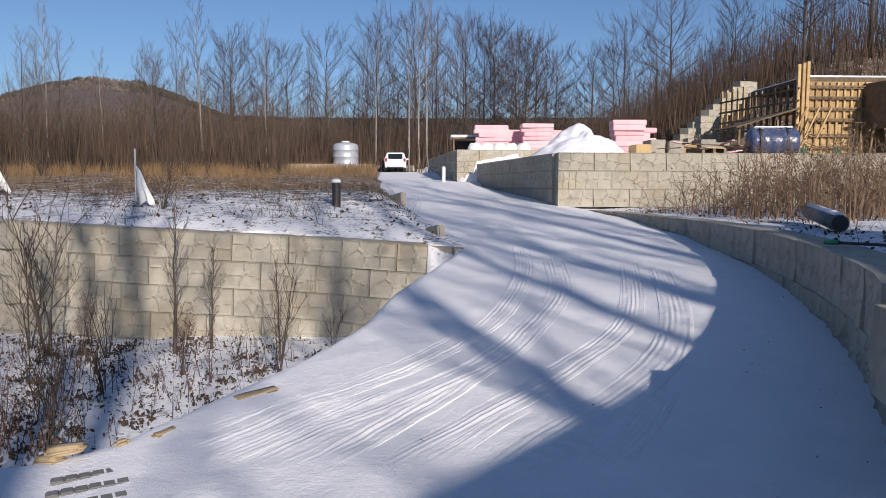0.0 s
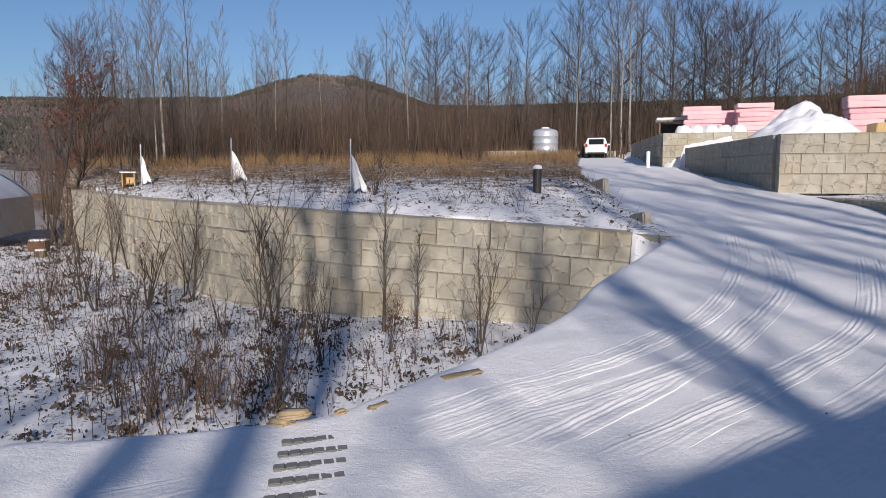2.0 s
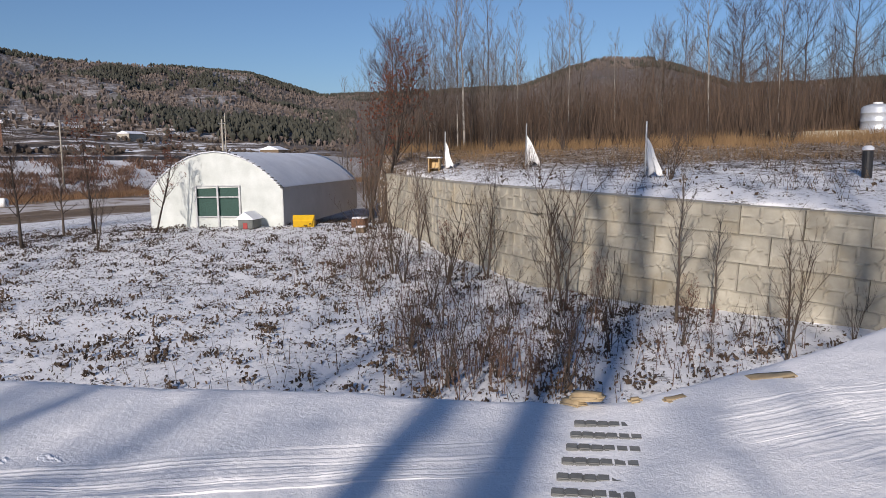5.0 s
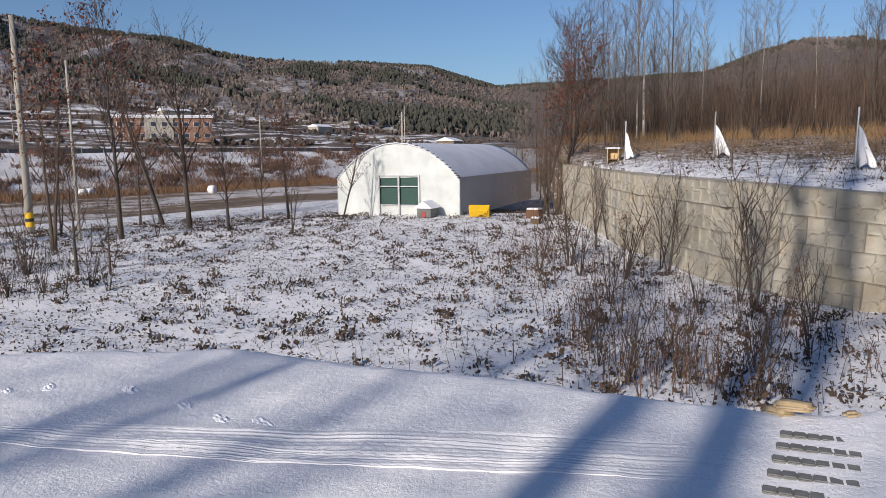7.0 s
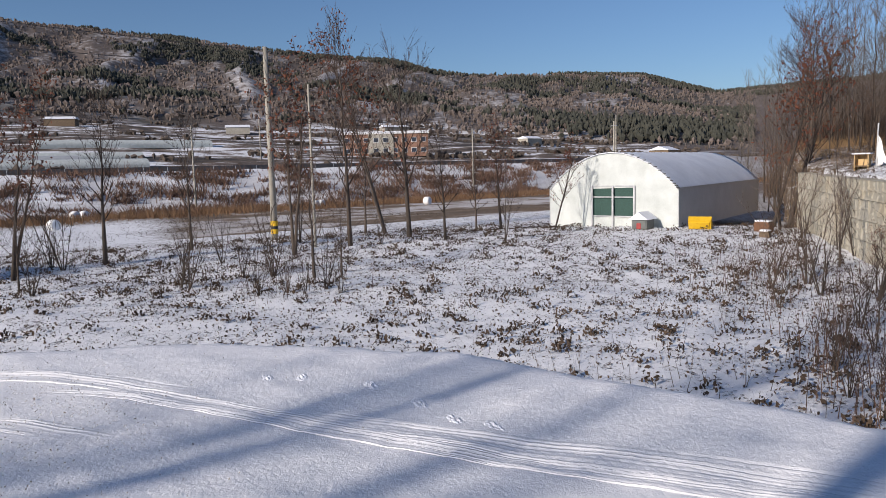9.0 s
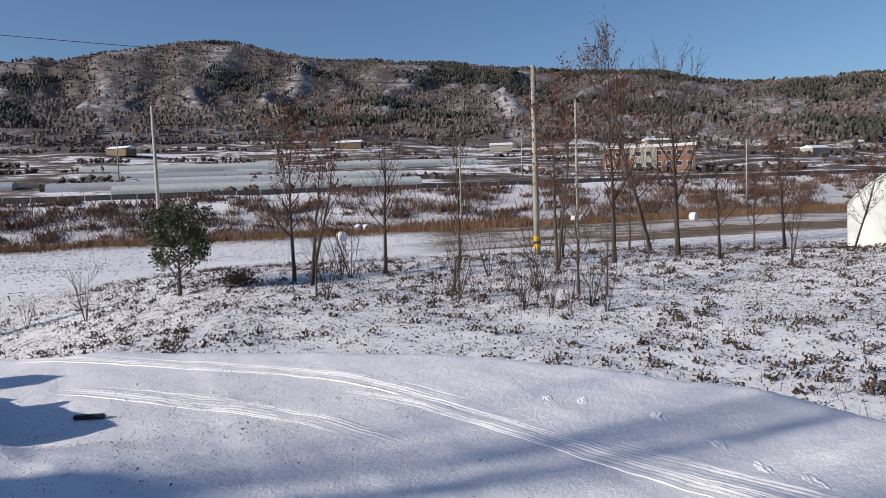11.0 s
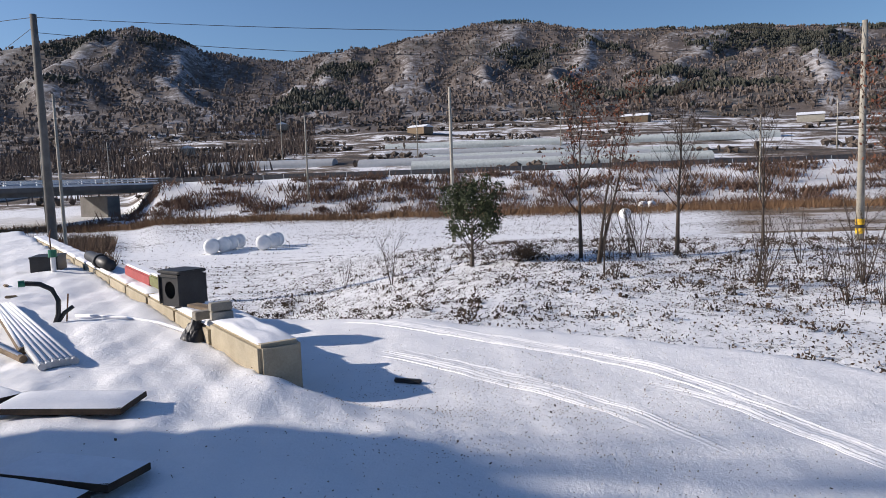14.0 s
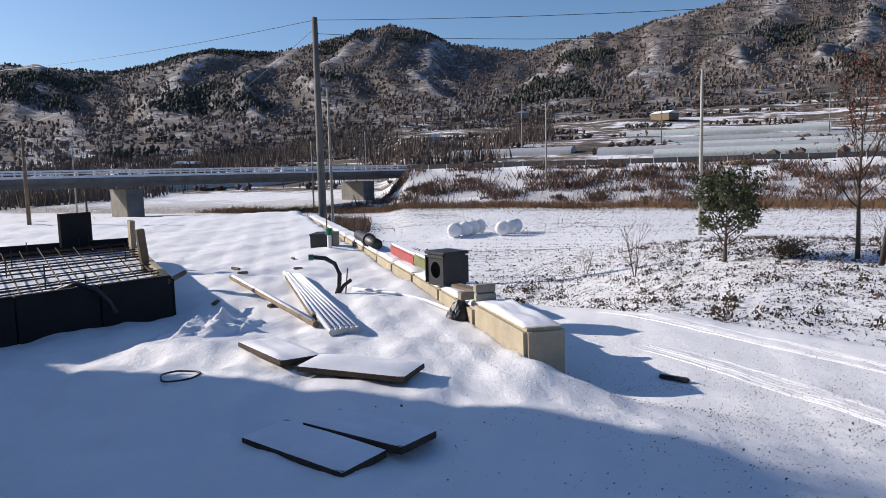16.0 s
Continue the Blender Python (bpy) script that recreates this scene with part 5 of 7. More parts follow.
add_mesh("cap", *tube_geo([([(0, 0, 0.62), (0, 0, 0.68)], [0.09, 0.05], 12)]), m_white, post)


# ---- building site on the terrace ----
def foam_stack(x, y, z, rows, seed, long=1.25):
    rnd = random.Random(seed)
    for i in range(rows):
        s = tagged(part("foam_slab", box(long + rnd.uniform(-0.1, 0.15), 0.75, 0.19, bevel=0.02), m_pink), "pink insulation foam pack stacked on others", "foam slab", "stacked pink foam")
        s.matrix_world = Matrix.Translation((x + rnd.uniform(-0.12, 0.12), y + rnd.uniform(-0.05, 0.05), z + 0.192 * i)) @ Matrix.Rotation(rnd.uniform(-0.06, 0.06), 4, "Z")


foam_stack(7.75, 26.5, 2.5, 8, 1, 1.2)
foam_stack(8.3, 27.6, 2.5, 7, 2, 1.4)
foam_stack(3.6, 34.5, 3.15, 7, 3, 1.6)
foam_stack(4.6, 34.8, 3.15, 6, 4, 1.2)
foam_stack(5.6, 33.6, 3.15, 7, 5, 1.4)
foam_stack(6.2, 35.0, 3.15, 6, 6, 1.3)

g = np.random.default_rng(31)


def mound(name, x, y, z, rx, ry, h, mat, label, category, rough=0.06, seed=0, flat=1.0):
    n = 40
    V, F = [], []
    for i in range(n + 1):
        for j in range(n + 1):
            a, b = (i / n * 2 - 1), (j / n * 2 - 1)
            r = math.hypot(a, b)
            p = noise.noise((a * 2.5 + seed, b * 2.5, seed)) * rough * 2 + noise.noise((a * 8, b * 8 + seed, 3)) * rough
            V.append((a * rx, b * ry, min(1, max(0, (1 - r)) * flat) ** (0.85 if flat == 1 else 0.5) * h * (1 + p * 2) - (0.06 if r > 0.98 else 0)))
    for i in range(n):
        for j in range(n):
            q = i * (n + 1) + j
            F.append((q, q + n + 1, q + n + 2, q + 1))
    ob = add_mesh(name, V, F, mat, smooth=True)
    ob.location = (x, y, z)
    return tagged(ob, label, category)


mound("soil_heap", 5.55, 24.2, 2.45, 1.85, 1.6, 1.25, m_snow, "heap of soil under fresh snow on the terrace", "heap", 0.09, 2)
mound("snow_heap", -4.05, -6.3, 0.25, 0.55, 0.42, 0.13, m_snow, "small lumpy heap of soil and snow", "heap", 0.35, 5)
for i in range(5):
    x = 2.6 + i * 0.55
    mound("sack", x, 32.7 + 0.1 * (i % 2), 3.13, 0.36, 0.32, 0.42, m_white, "white builder's sack on the upper wall", "sack", 0.03, i + 3, 2.6)

shed = empty("canopy", pose(2.9, 36.2, 3.15), "low lean-to roof with snow on posts", "shelter")
part("roof", box(2.6, 1.6, 0.12, (0, 0, 0.85), 0.03), m_snow, shed, "snow-covered flat roof")
part("fascia", box(2.5, 0.04, 0.07, (0, -0.78, 0.78)), m_old_and_shade_wood, shed)
for s in (-1.15, 1.15):
    for yy in (-0.7, 0.7):
        part("post", box(0.08, 0.08, 0.86, (s, yy, 0)), m_old_and_shade_wood, shed)
part("back_sheet", box(2.3, 0.04, 0.7, (0, 0.66, 0.05)), m_dark, shed)

for i in range(7):
    x = 7.3 + i * 0.52
    b = tagged(part("building_block", box(0.48, 0.9, 0.5 + 0.08 * ((i * 5) % 3), bevel=0.02), m_concrete if i % 3 else m_wood), "pale building block standing behind the terrace wall", "block", "loose building blocks")
    b.location = (x, 23.4 + 0.2 * (i % 2), 2.48)

roll = empty("tarp_bundle", pose(10.85, 21.8, 2.5, 0, 0, -12), "bundle wrapped in dark blue plastic sheet", "bundle")
blue = surface("blue_wrap", (0.025, 0.04, 0.1), (0.1, 0.13, 0.22), 7.0, 0.22, bump=0.8, fine=18)
pts = [((i - 6) * 0.115, 0, 0.46) for i in range(13)]
add_mesh("wrap", *tube_geo([(pts, [0.45 + 0.025 * math.sin(i * 2.3) + (0 if 0 < i < 12 else -0.07) for i in range(13)], 20)]), blue, roll, smooth=True)
for a in (-0.4, 0.35):
    add_mesh("strap", *tube_geo([([(a - 0.02, 0, 0.46), (a + 0.02, 0, 0.46)], 0.485, 20)]), m_dark, roll)
part("snow_cap", box(1.1, 0.3, 0.06, (0, 0, 0.9), 0.025), m_snow, roll)

deb = empty("pallet", pose(9.0, 22.2, 2.5, 0, 0, 18), "wooden pallet crate with scrap boards", "pallet")
for i in range(5):
    part("board", box(0.9, 0.12, 0.025, (0, -0.3 + i * 0.15, 0.3)), m_wood, deb)
for s in (-0.4, 0, 0.4):
    part("bearer", box(0.1, 0.75, 0.3, (s, 0, 0)), m_old_and_shade_wood, deb)
rr = random.Random(9)
for i in range(16):
    x, y = 7.9 + rr.uniform(0, 2.2), 21.2 + rr.uniform(0, 1.6)
    b = tagged(part("scrap_board", box(rr.uniform(0.5, 1.3), 0.1, 0.03), rr.choice([m_old_and_shade_wood, m_wood, m_snow, m_pink])), "loose scrap board lying on the snowy terrace", "board", "scrap boards")
    b.matrix_world = Matrix.Translation((x, y, 2.52 + 0.03 * i)) @ Euler((rr.uniform(-0.15, 0.15), rr.uniform(-0.15, 0.15), rr.uniform(0, 3))).to_matrix().to_4x4()


def formwork_house():
    """Timber shuttering of a half-built house on the terrace."""
    x0, y0, z0 = 15.9, 29.8, 2.4
    h = empty("formwork_building", pose(x0, y0, z0), "half-built house in yellow timber formwork and scaffold", "building")
    top = 3.6
    # front: upper panel band with studs and rails, opening under it
    part("panel", box(8.5, 0.06, 1.75, (4.3, 0.3, top - 1.75)), m_wood, h)
    part("panel", box(2.4, 0.06, 1.9, (1.2, 0.3, 0)), m_wood, h)
    part("panel", box(2.6, 0.06, 1.9, (7.2, 0.3, 0)), m_wood, h)
    part("inner_wall", box(4.0, 0.1, 2.2, (4.3, 3.2, 0)), m_old_and_shade_wood, h, "dark wall inside the opening")
    for i in range(29):
        part("stud", box(0.09, 0.07, 1.72 if 8 < i < 20 else 3.55, (0.15 + i * 0.3, 0.23, top - 1.73 if 8 < i < 20 else 0.02), 0.008), m_wood, h)
    for i, zz in enumerate((0.35, 0.8, 1.3, 1.95, 2.4, 2.85, 3.3)):
        for k in (0, 1):
            if zz < 1.9:
                part("rail", box(2.5, 0.05, 0.05, (1.2, 0.15 - k * 0.06, zz + k * 0.07)), m_old_and_shade_wood, h)
            else:
                part("rail", box(8.6, 0.05, 0.05, (4.3, 0.15 - k * 0.06, zz + k * 0.07)), m_old_and_shade_wood, h)
    # corner posts that stand taller
    for k in (-0.12, 0.08, 0.26):
        part("corner_post", box(0.13, 0.12, 4.3 + 0.3 * k, (k, 0.05, 0), 0.01), m_wood, h)
    # side wall going back; its shade is put into the darker wood colour
    side = Matrix.Rotation(radians(100), 4, "Z")
    part("side_panel", box(5.6, 0.06, 1.9, (2.8, 0.0, 1.6), 0, side), m_old_and_shade_wood, h, "side shuttering with its shade put in as darker wood")
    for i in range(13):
        part("side_stud", box(0.1, 0.08, 1.95 + (0.4 if i > 7 else 0.05), (0, 0, 0), 0, side @ Matrix.Translation((0.3 + i * 0.44, 0.08, 1.5))), m_wood if i > 7 else m_old_and_shade_wood, h)
    for zz in (1.75, 2.25, 2.75, 3.25):
        part("side_rail", box(5.7, 0.05, 0.08, (0, 0, 0), 0, side @ Matrix.Translation((2.8, 0.14, zz))), m_old_and_shade_wood, h)
    part("lean_roof", box(2.8, 2.2, 0.06, (0, 0, 0), 0, Matrix.Translation((-1.4, 0.9, 2.05)) @ Matrix.Rotation(radians(-17), 4, "Y")), m_old_and_shade_wood, h, "sagging boarded lean-to")
    for a, b, c in ((-2.5, 0.1, 1.6), (-0.9, 0.1, 2.0), (-2.4, 1.8, 1.65)):
        part("prop", box(0.08, 0.08, c, (a, b, 0)), m_old_and_shade_wood, h)
    for i in range(9):
        x = 2.6 + i * 0.42
        part("prop", box(0.07, 0.07, 2.3, (0, 0, 0), 0, Matrix.Translation((x, 0.2 + 0.3 * (i % 3), 0)) @ Matrix.Rotation(radians(rr.uniform(-14, 14)), 4, "Y")), m_wood if i % 2 else m_old_and_shade_wood, h)
    for i in range(3):
        part("brace", box(0.07, 0.06, 2.6, (0, 0, 0), 0, Matrix.Translation((-1.0 + i * 0.5, -0.4, 0.1)) @ Matrix.Rotation(radians(24), 4, "Y")), m_wood, h)
    part("scaffold_board", box(5.0, 0.3, 0.04, (4.6, -0.2, 1.85)), m_old_and_shade_wood, h)
    for k, x in enumerate((0.1, 1.5, 4.4)):
        part("net_bundle", box(0.3, 0.25, 0.7, (x, -0.15, 0.15), 0.06), m_green, h, "green netting bundle")
    for i in range(40):
        V = tube_geo([([(3.0 + 0.1 * i, 0.4, 1.7), (3.0 + 0.1 * i + rr.uniform(-0.05, 0.05), 0.42, 2.3)], 0.012, 4)])
        if i % 4 == 0:
            add_mesh("rebar", *V, m_rust, h)
    part("roof_slab", box(8.3, 5.2, 0.2, (4.4, 2.9, top - 0.02)), m_old_and_shade_wood, h)
    cap = part("snow_cap", box(8.0, 5.0, 0.1, (4.4, 2.9, top + 0.18), 0.03), m_snow, h)


formwork_house()

# stone steps up the hill
for i in range(11):
    t = i / 10
    x, y, z = 13.2 + 4.4 * t, 36.0 + 2.5 * t, 3.35 + 3.3 * t
    b = tagged(new("stone_block", BLOCKS[i % 7]), "pale stone block in a stepped row up the hill", "stone block", "stepped hill blocks")
    b.matrix_world = Matrix.Translation((x, y, max(z, zat(x, y) - 0.2))) @ Matrix.Rotation(radians(10 + 9 * (i % 3)), 4, "Z") @ Matrix.Scale(1.15, 4)
for i in range(6):
    t = i / 6
    b = tagged(new("stone_block", BLOCKS[(i + 3) % 7]), "pale stone block in a stepped row up the hill", "stone block", "stepped hill blocks")
    b.matrix_world = Matrix.Translation((12.6 + 4.0 * t, 35.2 + 1.6 * t, 3.05 + 1.2 * t)) @ Matrix.Rotation(radians(8), 4, "Z") @ Matrix.Scale(1.15, 4)

# drain pipe and green hose on the bank
pipe = empty("drain_pipe", Matrix.Identity(4), "thick grey-black drain pipe lying on the snowy bank", "pipe")
a, b = Vector((5.95, 9.75, 1.17)), Vector((6.75, 12.0, 1.25))
add_mesh("tube", *tube_geo([([a, a.lerp(b, 0.5), b], 0.118, 24)]), surface("pipe_grey", (0.05, 0.05, 0.055), (0.16, 0.16, 0.17), 4, 0.4, bump=0.1), pipe, smooth=True)
# the tube is closed; a black disc stands in for the shade inside it
add_mesh("bore_shade", *tube_geo([([a + (a - b).normalized() * 0.004, a + (a - b).normalized() * 0.012], 0.102, 24)]), m_dark, pipe, "black open end")
cap_pts = [a.lerp(b, t) + Vector((0, 0, 0.09)) for t in (0.03, 0.5, 0.97)]
add_mesh("snow_cap", *tube_geo([(cap_pts, 0.06, 8)]), m_snow, pipe, smooth=True)
hose = empty("hose", Matrix.Identity(4), "dark hose with a green coupling on the wall top", "hose")
add_mesh("tube", *tube_geo([([(4.62, 7.5, 1.09), (4.9, 7.0, 1.1), (5.3, 6.4, 1.1), (5.9, 5.6, 1.1)], 0.016, 8)]), m_dark, hose, smooth=True)
add_mesh("coupling", *tube_geo([([(4.54, 7.62, 1.09), (4.62, 7.5, 1.09)], 0.026, 10)]), m_green, hose)


# ---- yard: barrier, boards, pipes, foundation ----
def snow_cap_on(parent, w, d, z, seed, at=(0, 0), deep=0.035):
    """A soft pillow of snow on a flat top."""
    n = 12
    V, F = [], []
    for i in range(n + 1):
        for j in range(n + 1):
            a, b = i / n * 2 - 1, j / n * 2 - 1
            e = min(1, 4 * (1 - abs(a))) * min(1, 4 * (1 - abs(b)))
            V.append((at[0] + a * w / 2, at[1] + b * d / 2, z + (deep + deep * 0.55 * noise.noise((a * 2 + seed, b * 2, seed))) * e ** 0.5 - 0.004))
    for i in range(n):
        for j in range(n):
            q = i * (n + 1) + j
            F.append((q, q + n + 1, q + n + 2, q + 1))
    return add_mesh("snow_cap", V, F, m_snow, parent, smooth=True)


BX, BY = Vector((-0.584, -0.812)), Vector((0.812, -0.584))
m_barrier = surface("barrier_concrete", (0.3, 0.255, 0.175), (0.52, 0.455, 0.335), 3.0, 0.9, bump=0.5, vary=0.2)


def barrier_place(a, s, z, turn=0.0):
    p = Vector((-5.0, -3.35)) + BX * a + BY * (s + 0.265)
    return Matrix.Translation((p.x, p.y, z)) @ Matrix.Rotation(math.atan2(BX.y, BX.x) + turn, 4, "Z")


for i in range(15):
    L = 1.25
    a = L / 2 + i * (L + 0.03)
    top = 0.46 - 0.05 * (i > 0) - 0.008 * i
    deep = 0.75 + 0.1 * i
    blk = empty("barrier_block", barrier_place(a, -0.26, top - deep), "long cream concrete block edging the yard", "concrete block", "yard edging blocks")
    bm = box(L, 0.34, deep, bevel=0.03)
    for v in bm.verts:
        v.co += Vector((noise.noise(v.co * 3 + Vector((i, 0, 0))), noise.noise(v.co * 3 + Vector((0, i, 5))), 0)) * 0.012
    part("body", bm, m_barrier, blk)
    snow_cap_on(blk, L * 0.95, 0.32, deep, i, (0.03, 0))

bxm = empty("drain_box", barrier_place(2.55, -0.2, 0.43, 0.35), "black plastic drain box with a round hole", "drain box")
def holed_plate(w, h, r, thick):
    """An upright plate with a round hole through it."""
    n = 24
    V, F = [], []
    for yy in (0, thick):
        for k in range(n):
            a = 2 * math.pi * (k + 0.5) / n
            c, s = math.cos(a), math.sin(a)
            m = max(abs(c), abs(s))
            V.append((c / m * w / 2, yy, h / 2 + s / m * h / 2))
        for k in range(n):
            a = 2 * math.pi * (k + 0.5) / n
            V.append((r * math.cos(a), yy, h / 2 + r * math.sin(a)))
    for k in range(n):
        q = (k + 1) % n
        F += [(k, q, n + q, n + k), (2 * n + q, 2 * n + k, 3 * n + k, 3 * n + q), (n + k, n + q, 3 * n + q, 3 * n + k), (q, k, 2 * n + k, 2 * n + q)]
    return V, F


for yy in (-0.15, 0.135):
    pl = add_mesh("plate", *holed_plate(0.34, 0.335, 0.09, 0.015), m_dark, bxm)
    pl.location = (0, yy, 0)
for s in (-1, 1):
    part("side", box(0.015, 0.27, 0.335, (s * 0.1625, 0, 0)), m_dark, bxm)
part("base", box(0.31, 0.27, 0.015, (0, 0, 0)), m_dark, bxm)
part("rim", box(0.38, 0.34, 0.035, (0, 0, 0.335), 0.01), m_dark, bxm)
for i in range(4):
    part("rib", box(0.012, 0.34, 0.3, (-0.165 + (i // 2) * 0.33, 0, 0.02)) if i % 2 else box(0.36, 0.02, 0.02, (0, -0.155 + 0.31 * (i // 2), 0.3)), m_dark, bxm)

for i, (a, s, z) in enumerate(((1.25, -0.2, 0.46), (1.27, -0.2, 0.54), (1.45, -0.1, 0.45))):
    br = tagged(part("concrete_brick", box(0.19, 0.09, 0.075, bevel=0.006), m_concrete), "grey concrete brick resting on the edging block", "brick", "loose bricks")
    br.matrix_world = barrier_place(a, s, z, 1.5 + 0.1 * i)
brd = tagged(part("scrap_board", box(0.5, 0.12, 0.03, bevel=0.005), m_old_and_shade_wood), "short dark board on the snowy edging", "board", "scrap boards")
brd.matrix_world = barrier_place(1.85, -0.22, 0.47, 0.2)
for i, (a0, a1, s, mat, lab) in enumerate(((3.2, 4.3, -0.36, m_green, "green steel beam lying on the edging"), (4.3, 5.9, -0.36, m_red, "red steel beam lying on the edging"))):
    bm = box(a1 - a0, 0.16, 0.14, bevel=0.015)
    be = empty("steel_beam", barrier_place((a0 + a1) / 2, s + 0.05, 0.43 - 0.02 * i), lab, "beam", "painted beams")
    part("beam", bm, mat if i else surface("olive_paint", (0.09, 0.1, 0.03), (0.2, 0.2, 0.07), 6, 0.7), be)
    part("snow_cap", box(a1 - a0 - 0.05, 0.13, 0.03, (0, 0, 0.138), 0.012), m_snow, be)
bp = empty("black_pipe", Matrix.Identity(4), "black corrugated pipe end on the edging", "pipe")
q = [barrier_place(a, -0.15, 0.5).translation for a in (6.6, 7.4, 8.6)]
add_mesh("tube", *tube_geo([(q, 0.09, 16)]), m_dark, bp, smooth=True)
add_mesh("collar", *tube_geo([([q[0].lerp(q[1], 0.95), q[1].lerp(q[2], 0.15)], 0.12, 16)]), m_dark, bp)
vp = empty("vent_pipe", barrier_place(8.2, 0.45, 0.22), "short white standpipe with a green cap", "pipe")
add_mesh("tube", *tube_geo([([(0, 0, 0), (0, 0, 0.36)], 0.04, 12)]), m_white, vp)
add_mesh("cap", *tube_geo([([(0, 0, 0.34), (0, 0, 0.46)], 0.065, 12)]), m_green, vp)
lump = mound("stone_lump", -5.75, -4.75, 0.26, 0.17, 0.14, 0.2, m_dark, "dark wrapped lump with snow against the edging", "lump", 0.1, 4)


m_board_edge = surface("stained_ply", (0.02, 0.014, 0.01), (0.085, 0.055, 0.035), 5, 0.9)


def yard_board(corners, seed, name="form_panel"):
    """A plywood form panel that lies in the snow: three of its corners give its place."""
    a, b, c = (Vector(p) for p in corners)
    ex, ey = (b - a), (c - b)
    mid = (a + c) / 2
    ang = math.atan2(ex.y, ex.x)
    w, d = ex.length, abs(ey.length)
    m = Matrix.Translation((mid.x, mid.y, zat(mid.x, mid.y) + 0.022)) @ Matrix.Rotation(ang, 4, "Z") @ Matrix.Rotation(radians(2.5 if seed % 2 else -2), 4, "X")
    p = empty(name, m, "snow-covered plywood form panel with dark edges", "panel", "form panels in the snow")
    part("frame", box(w, d, 0.04, bevel=0.004), m_board_edge, p)
    snow_cap_on(p, w * 0.995, d * 0.99, 0.044, seed, deep=0.018)


yard_board([(-2.55, -3.78), (-2.55, -3.0), (-2.85, -2.98)], 1)
yard_board([(-2.83, -3.62), (-2.88, -2.93), (-3.18, -2.93)], 2)
yard_board([(-3.5, -4.47), (-3.72, -3.66), (-4.03, -3.74)], 3)
yard_board([(-3.66, -5.36), (-3.48, -4.6), (-3.8, -4.56)], 4)


def yard_pipe(p, q, r, mat, label, group="steel pipes in the snow", snow=True):
    h = empty("pipe", Matrix.Identity(4), label, "pipe", group)
    a, b = Vector((*p, zat(*p) + r)), Vector((*q, zat(*q) + r))
    add_mesh("tube", *tube_geo([([a, b], r, 10)]), mat, h, smooth=False)
    if snow:
        up = Vector((0, 0, r * 0.55))
        add_mesh("snow_cap", *tube_geo([([a.lerp(b, 0.02) + up, b.lerp(a, 0.02) + up], r * 0.75, 6)]), m_snow, h, smooth=True)


for i in range(6):
    o = i * 0.075
    yard_pipe((-6.62 + o * 0.3, -8.5 + o * 1.2), (-4.38 - o * 0.62, -5.06 + o * 0.2), 0.03, m_steel, "snow-covered steel pipe lying in a row")
yard_pipe((-5.95, -8.77), (-4.58, -5.5), 0.032, m_old_and_shade_wood, "wooden pole lying on the snow", "poles in the snow")
yard_pipe((-6.35, -8.1), (-4.78, -5.75), 0.032, m_old_and_shade_wood, "wooden pole lying on the snow", "poles in the snow")

hs = empty("conduit_hose", Matrix.Identity(4), "bent black conduit with a green end rising from snow", "hose")
c0 = Vector((-6.0, -6.8, 0.2))
rt = Vector((0.78, -0.63, 0))
arc = [c0 + rt * a * 0.66 + Vector((0, 0, b * 0.66)) for a, b in ((0, 0), (-0.08, 0.22), (-0.1, 0.45), (-0.02, 0.64), (0.14, 0.74), (0.34, 0.77))]
add_mesh("conduit", *tube_geo([(arc, 0.026, 10)]), m_dark, hs, smooth=True)
add_mesh("end_cap", *tube_geo([([arc[-1], arc[-1] + rt * 0.06], 0.034, 10)]), m_green, hs)
add_mesh("conduit", *tube_geo([([c0, c0 + rt * -0.11 + Vector((0, 0, 0.16)), c0 + rt * -0.2 + Vector((0, 0, 0.22))], 0.022, 8)]), m_dark, hs, smooth=True)
add_mesh("rod", *tube_geo([([c0 + rt * -0.12, c0 + rt * -0.16 + Vector((0, 0, 0.36))], 0.008, 6)]), m_rust, hs)
cable = empty("cable", Matrix.Identity(4), "thin cable trailing across the snow to the edging", "cable")
line = [(-6.2, -6.7), (-6.3, -6.1), (-6.1, -5.5), (-5.95, -5.0), (-5.8, -4.8)]
add_mesh("cord", *tube_geo([([(x, y, zat(x, y) + 0.02) for x, y in line], 0.018, 6)]), m_snow, cable, smooth=True)
lp = empty("wire_coil", pose(-2.98, -5.1, zat(-2.98, -5.1) + 0.01), "loose coil of black wire on the snow", "wire")
add_mesh("wire", *tube_geo([([(0.13 * math.cos(t) * (1 + 0.15 * math.sin(3 * t)), 0.13 * math.sin(t), 0.012) for t in np.linspace(0, 11, 40)], 0.007, 5)]), m_dark, lp)
crate = empty("crate", pose(-9.7, -11.1, zat(-9.7, -11.1), 0, 0, 35), "low dark plastic crate with snow", "crate")
for s in (-1, 1):
    part("side", box(0.6, 0.03, 0.24, (0, s * 0.2, 0)), m_dark, crate)
    part("end", box(0.03, 0.4, 0.24, (s * 0.29, 0, 0)), m_dark, crate)
part("lid", box(0.62, 0.45, 0.03, (0, 0, 0.235)), m_dark, crate)
add_mesh("rod", *tube_geo([([(-0.2, 0, 0), (-0.2, 0, 0.6), (-0.32, 0, 0.68)], 0.012, 6)]), m_rust, crate)
rr = random.Random(21)
